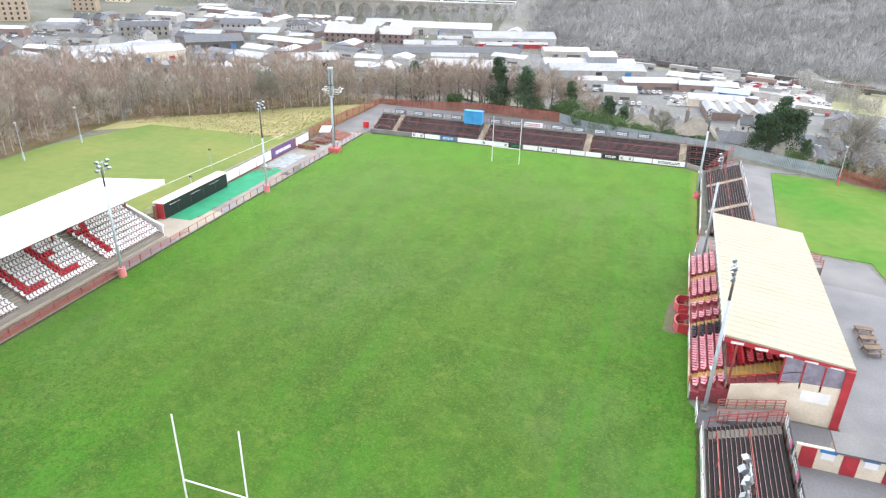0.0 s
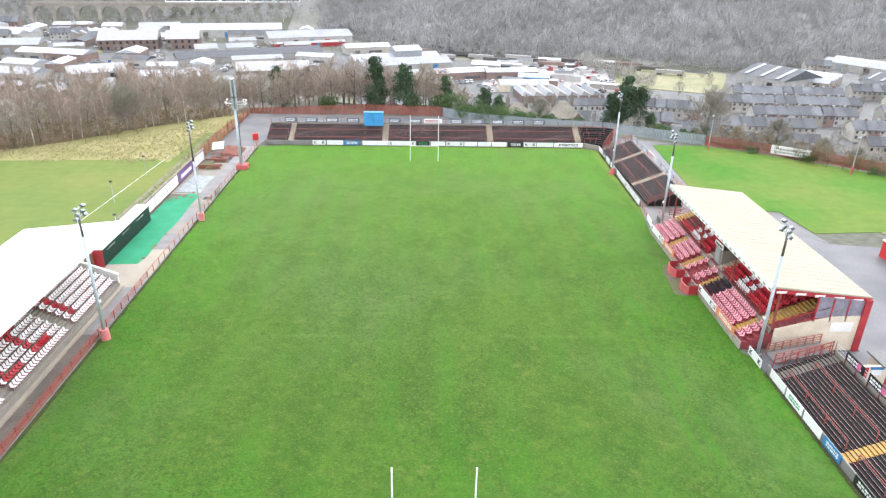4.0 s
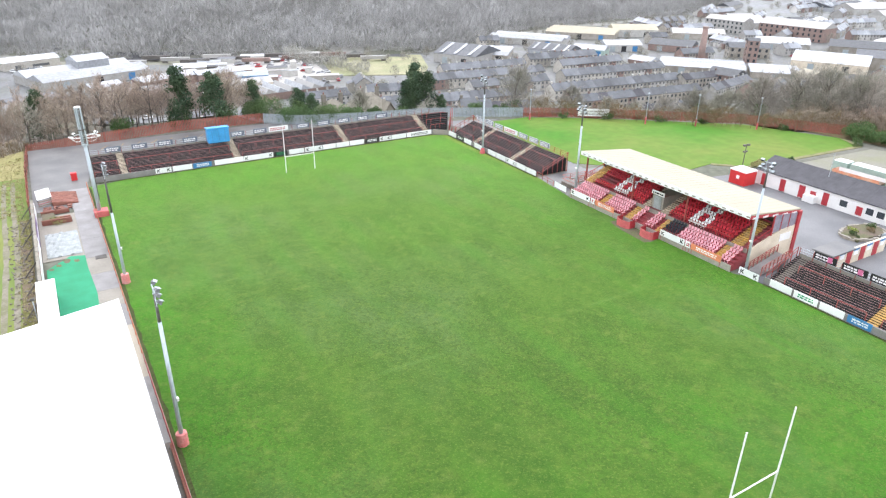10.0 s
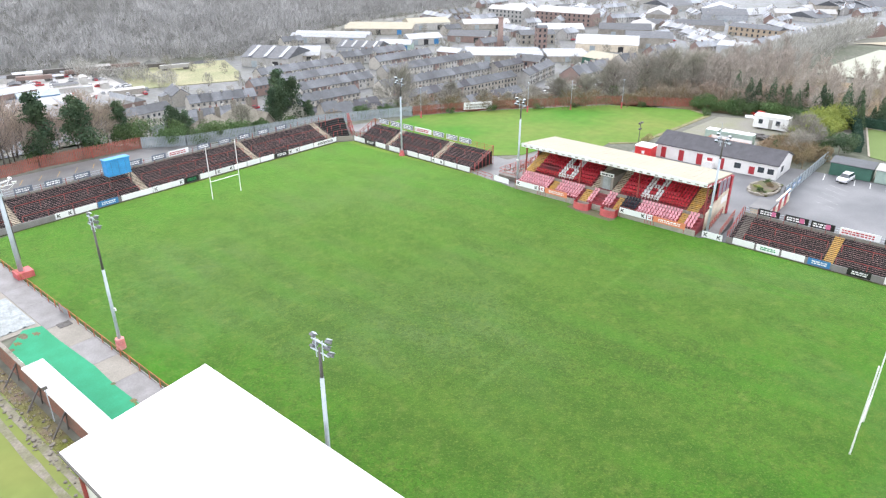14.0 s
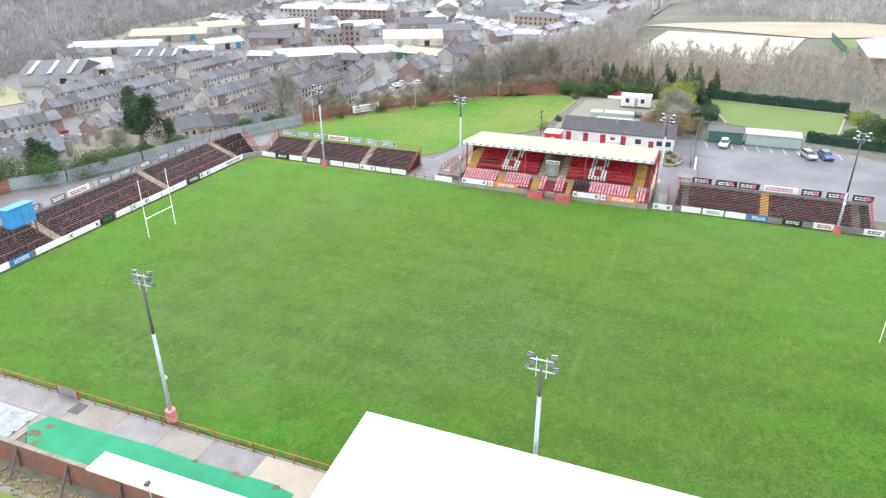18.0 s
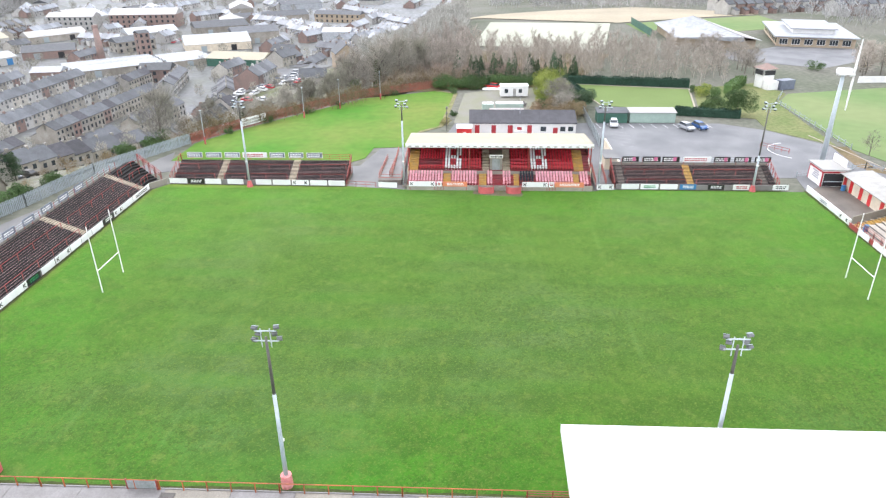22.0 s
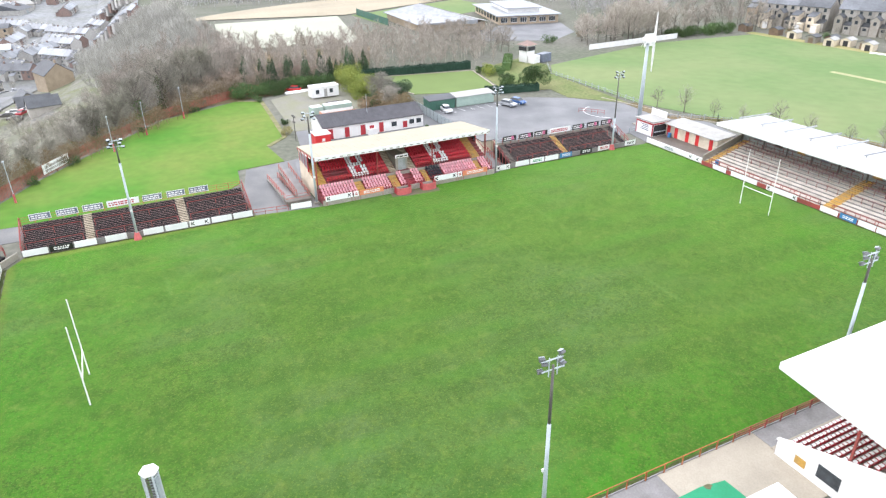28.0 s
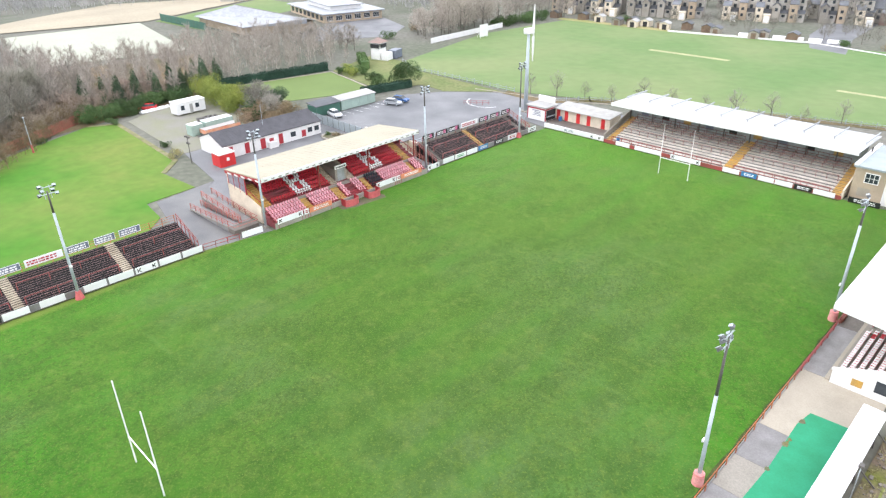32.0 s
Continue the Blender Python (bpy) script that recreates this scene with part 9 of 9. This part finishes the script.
scatter("far_wood", "scrubby bare trees on the slopes before the viaduct", spots_in(-560, -100, 548, 660, 7.5, lambda x, y: y > 556 - 0.12 * (x + 100) and is_free(x, y, 0, 1, 1, 8) and not (-350 < x < -95 and abs(y - 602 - 0.158 * (x + 360)) < 6), 66), hill_tree, twig_haze, twig_haze, 67, 0.75)
scatter("far_wood", "bare trees round the school and beyond the beige field", spots_in(150, 480, -190, 140, 11, lambda x, y: ((x > 275 + 0.5 * (y + 66) and x > 250 and y < 70) or (y < -78 and x > 150)) and is_free(x, y, 0, 1, 1, 9), 42), hill_tree, twig_haze, twig_haze, 43, 0.8)
# the pale twig colour here stands in for haze over the wood
scatter("far_wood", "thick bare wood between the town and the synthetic pitch", spots_in(146, 320, 78, 160, 5.2, lambda x, y: y > 82 - 0.0 * x and y > 84 + 0.05 * (x - 240) and y < 152 - 0.12 * (x - 120) and not (x < 225 and y > 124), 64), mid_tree, twig_pale, twig_pale, 65, 0.85)
scatter("garden_trees", "bare garden trees among the houses below the fence", spots_in(-40, 330, 150, 330, 16, lambda x, y: in_town(x, y) and is_free(x, y, 0, 1, 1, 6), 44), mid_tree, bark, twig_dark, 45, 0.6)
scatter("garden_trees", "bare trees between the houses south of the field", spots_in(-60, 130, -160, -112, 13, lambda x, y: is_free(x, y, 0, 1, 1, 5), 48), mid_tree, bark, twig_dark, 49, 0.6)
scatter("scrub", "brown scrub and brambles below the fence", spots_in(-14, 120, 70, 170, 4.2, lambda x, y: 5 < ((x - 40) * 0.672 + (y - 141) * 0.741) < 22 and y > 96, 46), shrub, scrub, scrub, 47, 0.8)
scatter("scrub", "brown scrub along the boundary fence", spots_in(36, 110, 82, 140, 2.4, lambda x, y: 1.0 < ((x - 36) * 0.672 + (y - 138.3) * 0.741) < 5 and y > 84, 16) + spots_in(-112, -70, 122, 160, 3, lambda x, y: -3 < y - np.interp(x, (-112, -92, -76, -66), (128, 141, 157, 170)) < 2, 17), shrub, scrub, scrub, 18)
scatter("scrub", "brown scrub and brambles between the huts and the car park", spots_in(52, 64, 50, 63, 2.2, lambda x, y: x > 53.5 and 54 < y < 62, 19), shrub, scrub, scrub, 21)

# single trees
con = [(np_mesh("trunk", *tube_np((0, 0, -0.5), (0, 0, 9), 0.22, 0.05, 6), bark), np_mesh("crown", *leafy(40 + k, 4200, 0.34, spire_places(10.5, 3.4 + 0.5 * k, 30, 40 + k)), needle)) for k in range(3)]
for k, (x, y, s) in enumerate(((-37.8, 167, 1.3), (-30.8, 166.5, 1.2), (-65, 180, 1.05), (-20, 172, 0.9), (-10, 168, 0.95), (-6, 170, 0.8), (32, 186, 1.5), (29, 183, 1.2), (35, 184, 1.25), (26, 181, 0.95), (38, 181, 0.7), (-66, 186, 0.9))):
    tree_thing("conifer", "dark green conifer beyond the boundary fence", "tree", *con[k % 3], bark, needle, x, y, s, "conifers")
young = [(np_mesh("trunk", *tube_np((0, 0, -0.5), (0, 0, 9), 0.16, 0.04, 5), bark), np_mesh("crown", *leafy(50 + k, 1800, 0.4, cone_places(10 + k, 3.0 + 0.4 * k, 0.05)), needle)) for k in range(3)]
for k in range(34):
    x, y = 98.5 + 3.2 * math.sin(k * 2.1) + 1.6 * math.sin(k * 5.3), 49 + 1.05 * k + 1.6 * math.sin(k * 3.7)
    tree_thing("conifer", "young dark conifer at the edge of the wood", "tree", *young[k % 3], bark, needle, x, y, 0.6 + 0.18 * math.sin(k * 1.7) + 0.08 * math.sin(k * 4.9), "young conifers")
ivy_tree = []
for k in range(3):
    w, c = bare_tree(60 + k, 13, 5.6, 22, 4200, 0.07)
    ivy = leafy(64 + k, 900, 0.3, lambda rng, n: np.stack([rng.normal(0, 0.75, n), rng.normal(0, 0.75, n), rng.uniform(0, 1, n) ** 1.4 * (4.0 + 2.0 * k)], 1))
    ivy_tree.append((np_mesh("trunk", *w, bark), np_mesh("crown", *c, twig_dark), np_mesh("ivy", *ivy, leaf)))
for k, (x, y, s) in enumerate(((39, 146, 1.0), (53, 140, 0.75), (60, 135, 0.55), (46, 144, 0.5), (72, 127, 0.65), (78, 122, 0.8), (84, 118, 0.95), (90, 112, 1.1), (95, 106, 1.1), (97, 100, 1.1), (66, 131, 0.5), (3, 162, 0.6), (101, 95, 1.0), (82, 124, 0.7))):
    w, c, i = ivy_tree[k % 3]
    tree_thing("ivy_clad_tree", "tall bare tree with ivy round its trunk", "tree", w, c, bark, twig, x, y, s, "ivy-clad trees", extra=i)
big_bare = meshes(70, 10.5, 5.2, 22, 4200, 0.06, twig_m=twig_dark)
for x, y, s in ((-92, 147, 1.0), (65, 57, 0.85), (60.5, 57.5, 0.6)):
    tree_thing("bare_tree", "broad bare tree with a dense twiggy crown", "tree", *big_bare, bark, twig, x, y, s, "broad bare trees")
sap = meshes(71, 5.0, 1.7, 12, 420, 0.035, twig_m=twig_dark)
for k in range(11):
    u = k / 10
    tree_thing("sapling", "slender bare sapling beside the wire fence", "sapling", *sap, bark, twig, 30 - 66 * u, 0.5 - 22 * u + math.sin(k * 3) * 0.8, 1.15 + 0.3 * math.sin(k * 1.9), "saplings")


def bush(name, label, x, y, r_, h, n, size, m_, seed, lumps=16, group="bushes", low=0.0):
    v, t = leafy(seed, int(n * 2.4), size * 0.66, clump_places(r_, h, lumps, seed, low))
    b = thing(name, label, "bush", pose(x, y, float(land(x, y)) + 0.02), group)
    part("stem", Shape().tube((0, 0, -0.1), (0.1, 0, h * 0.6), 0.09, 0.04, n=6), bark, b)
    o = new("foliage", np_mesh("foliage", v, t, m_))
    o.parent = b


bush("golden_bush", "large golden-leaved evergreen bush", 77, 58, 4.2, 5.4, 3200, 0.36, leaf_yellow, 80)
bush("golden_bush", "large golden-leaved evergreen bush", 81.5, 58.5, 3.8, 5.2, 2400, 0.36, leaf_yellow, 81)
bush("golden_bush", "large golden-leaved evergreen bush", 86, 58.5, 4.2, 5.6, 3000, 0.36, leaf_yellow, 180)
bush("golden_bush", "large golden-leaved evergreen bush", 92, 57, 3.8, 5.4, 2600, 0.36, leaf_yellow, 181)
bush("golden_bush", "large golden-leaved evergreen bush", 73.2, 59.5, 3.2, 4.2, 2200, 0.36, leaf_yellow, 281)
bush("brown_bush", "tangled brown winter bush beside the hut", 62.5, 62, 3.0, 3.6, 1800, 0.3, scrub, 182)
bush("brown_bush", "tangled brown winter bush beside the hut", 61.5, 53.5, 2.6, 3.0, 1500, 0.3, scrub, 183)
bush("brown_bush", "tangled brown winter bush beside the hut", 58.5, 58, 2.4, 2.6, 1300, 0.3, scrub, 184)
bush("evergreen_bush", "dark evergreen bush behind the garages", 68, 51, 2.8, 5.0, 2000, 0.34, needle, 185)
for k, (x, y) in enumerate(((-10, -107), (-24, -104), (-36, -104), (70, -110), (84, -109), (104, -72), (104, -88), (120, -40), (126, -52), (132, -62), (146, -4), (116, -24))):
    bush("garden_bush", "rounded garden bush behind the cricket field", x, y - 4, 2.0 + 0.5 * (k % 3), 2.4 + 0.6 * (k % 2), 700, 0.34, (leaf, scrub, leaf)[k % 3], 190 + k, 10, "garden bushes")
bush("evergreen_bush", "round dark evergreen bush by the car park", 61.0, 15.5, 4.0, 6.8, 3600, 0.34, leaf, 82)
bush("evergreen_bush", "dark evergreen bush behind the huts", 68, 56, 3.0, 4.4, 2000, 0.34, leaf, 83)
bush("evergreen_bush", "dark evergreen bush behind the huts", 62.5, 60, 2.6, 3.4, 1600, 0.34, leaf, 84)
bush("evergreen_bush", "spreading evergreen shrub on the lawn edge", 66, 20.5, 2.6, 2.4, 1200, 0.34, leaf, 85)
bush("evergreen_bush", "spreading evergreen shrub on the lawn edge", 72, 17, 2.2, 2.0, 1000, 0.34, leaf, 86)
bush("evergreen_bush", "ivy and evergreen scrub over the fence", -9.5, 157, 3.8, 3.4, 2200, 0.32, leaf, 87)
bush("evergreen_bush", "ivy and evergreen scrub over the fence", -15, 160, 3.2, 3.8, 2000, 0.32, leaf, 88)
for k, (x, y, r_, h) in enumerate(((-5, 157, 3.2, 3.6), (-1, 156, 2.6, 2.8), (-12, 164, 3.4, 5.0), (-18, 165, 3.6, 5.4), (-22, 167, 3.0, 4.2), (5, 156, 2.2, 2.2), (-28, 168, 3.0, 5.5), (-38, 169, 2.6, 4.5), (11, 154, 2.0, 1.8), (30, 150, 2.4, 2.6), (36, 147, 2.2, 2.4), (-50, 170, 2.4, 3.4))):
    bush("evergreen_bush", "ivy and evergreen scrub behind the fence", x, y, r_, h, 1500, 0.34, leaf, 140 + k, 18)
bush("weeds", "clump of weeds in the brick planter", -65.8, 118.6, 1.2, 0.8, 500, 0.2, dry_grass, 89)
for k, (x, y) in enumerate(((44, 133), (52.5, 126.5), (62, 119), (70, 112.5), (82, 100), (52, 84.5), (60, 83.2), (84, 84))):
    bush("small_bush", "small green bush against the fence", x, y, 1.1 + 0.25 * (k % 3), 1.3 + 0.2 * (k % 2), 420, 0.26, leaf if k != 5 else dry_grass, 90 + k, 8, "small bushes")
for k, (x, y) in enumerate(((35.0, 55.8), (36.9, 57.0), (38.8, 55.8), (40.3, 56.6))):
    bush("shrub", "small shrub in the rockery bed", x, y, 0.8, 1.1, 300, 0.2, (leaf, leaf_yellow, scrub)[k % 3], 100 + k, 6, "rockery shrubs")


def hedge(name, label, pts, w, h, m_, seed):
    """A clipped hedge: leaf triangles over a long box between points."""
    rng = np.random.default_rng(seed)
    t = thing(name, label, "hedge", pose(pts[0][0], pts[0][1], 0), "hedges")
    vs = []
    core = Shape()
    for (ax, ay), (bx, by) in zip(pts, pts[1:]):
        L_ = math.hypot(bx - ax, by - ay)
        n = int(L_ * h * 46)
        u, f = rng.uniform(0, 1, n), rng.uniform(-0.5, 0.5, n)
        top_ = rng.uniform(0, 1, n) < 0.45
        z = np.where(top_, h * rng.uniform(0.9, 1.08, n), rng.uniform(0, h, n))
        f = np.where(top_, f, np.sign(f) * rng.uniform(0.42, 0.55, n))
        nx, ny = -(by - ay) / L_, (bx - ax) / L_
        p = np.stack([ax - pts[0][0] + (bx - ax) * u + nx * f * w, ay - pts[0][1] + (by - ay) * u + ny * f * w, z + 0.12 * np.sin(u * L_ * 1.3)], 1)
        vs.append(slivers(rng, p, rng.normal(size=(n, 3)), rng.uniform(0.2, 0.42, n), 0.26))
        core.beam((ax - pts[0][0], ay - pts[0][1], h * 0.46), (bx - pts[0][0], by - pts[0][1], h * 0.46), w * 0.86, h * 0.92)
    part("core", core, m_, t)
    o = new("foliage", np_mesh("foliage", *join(vs), m_))
    o.parent = t


hedge("hedge", "clipped dark green hedge beside the car park", [(61.5, 30), (58.5, 15.5)], 1.6, 1.9, hedge_dark, 120)
for k, (x, y) in enumerate(((84.5, 18.5), (80.5, 18), (82, 15.5), (79, 14.5), (86, 15.5))):
    bush("clipped_bush", "rounded evergreen bush at the corner of the bowling green", x, y, 1.7 + 0.2 * (k % 3), 2.3 + 0.3 * (k % 2), 700, 0.28, (leaf, leaf_yellow, leaf)[k % 3], 330 + k, 9, "clipped bushes")
hedge("hedge", "tall dark conifer hedge behind the bowling green", [(73, 48.5), (97, 53.5), (92, 18)], 1.4, 2.2, hedge_dark, 121)
for k in range(12):
    bush("evergreen_bush", "rounded dark evergreen bush behind the field", 89.0 + 0.42 * k + 0.6 * math.sin(k * 2.3), 88.0 - 2.2 * k, 2.4 + 0.35 * (k % 3), 3.3 + 0.4 * (k % 2), 1100, 0.32, leaf, 260 + k, 12, "field edge bushes")
scatter("scrub", "tall brown thicket behind the field edge", spots_in(88, 106, 66, 106, 2.4, lambda x, y: x > 94 - 0.05 * (y - 66) or (y > 90 and x + 0.7 * y > 154), 27), shrub, scrub, twig_red, 28, 1.25)
hedge("hedge", "clipped hedges near the scorers' tower", [(84, 10), (96, 2)], 2.4, 2.4, leaf, 123)
scatter("bare_wood", "round-crowned bare trees behind the boundary wall", spots_in(101, 126, -76, -36, 4.7, lambda x, y: x > 102.5 and (x < 116 or y < -56), 29), broad, bark, twig, 30, 1.1)
scatter("bare_wood", "tall bare trees at the corner of the cricket field", spots_in(96, 118, -114, -76, 5.6, lambda x, y: x > 104 or y < -104, 31), broad + birch, bark, twig, 32, 0.85)
for k in range(10):
    bush("evergreen_bush", "dark evergreen bush behind the cricket field", 103.6 - 0.35 * k + 1.2 * math.sin(k * 2.0), -72 - 2.9 * k, 2.4 + 0.5 * (k % 3), 3.2 + 0.8 * (k % 2), 800, 0.4, leaf, 300 + k, 10, "cricket field bushes")

# undergrowth along the edge of the birch wood, and tussocks of dry grass
scatter("undergrowth", "brown undergrowth at the foot of the birch wood", spots_in(-135, -64, 60, 176, 2.7, lambda x, y: 0 < y - np.interp(x, (-135, -112, -92, -76, -66), (96, 128, 141, 157, 170)) < 7 or (-122 < x < -116.5 and y < 128), 50), shrub, scrub, twig, 51, 0.75)
rng_t = np.random.default_rng(52)
pt = np.stack([rng_t.uniform(-114, -69.8, 5200), rng_t.uniform(121, 160, 5200)], 1)
keep = (pt[:, 1] < np.interp(pt[:, 0], (-116, -112, -92, -69.6), (118, 128, 140, 158))) & (pt[:, 1] > 122.5 + 1.5 * np.sin(pt[:, 0] * 0.4))
pt = pt[keep]
strip = np.stack([-69.5 - 1.6 * rng_t.uniform(0, 1, 260) ** 1.5, rng_t.uniform(70, 124, 260)], 1)
tuft = np.repeat(np.concatenate([pt, strip]), 5, 0)
tuft = np.concatenate([tuft + rng_t.normal(0, 0.13, tuft.shape), np.full((len(tuft), 1), 0.02)], 1)
lean = np.concatenate([rng_t.normal(0, 0.5, (len(tuft), 2)), np.full((len(tuft), 1), 0.8)], 1)
tus = thing("grass_tussocks", "tussocks of dry straw-coloured grass", "grass", kind="stuff")
o = new("blades", np_mesh("blades", *slivers(rng_t, tuft, lean, rng_t.uniform(0.15, 0.4, len(tuft)), 0.12), straw))
o.parent = tus
tagged(o, kind="stuff")
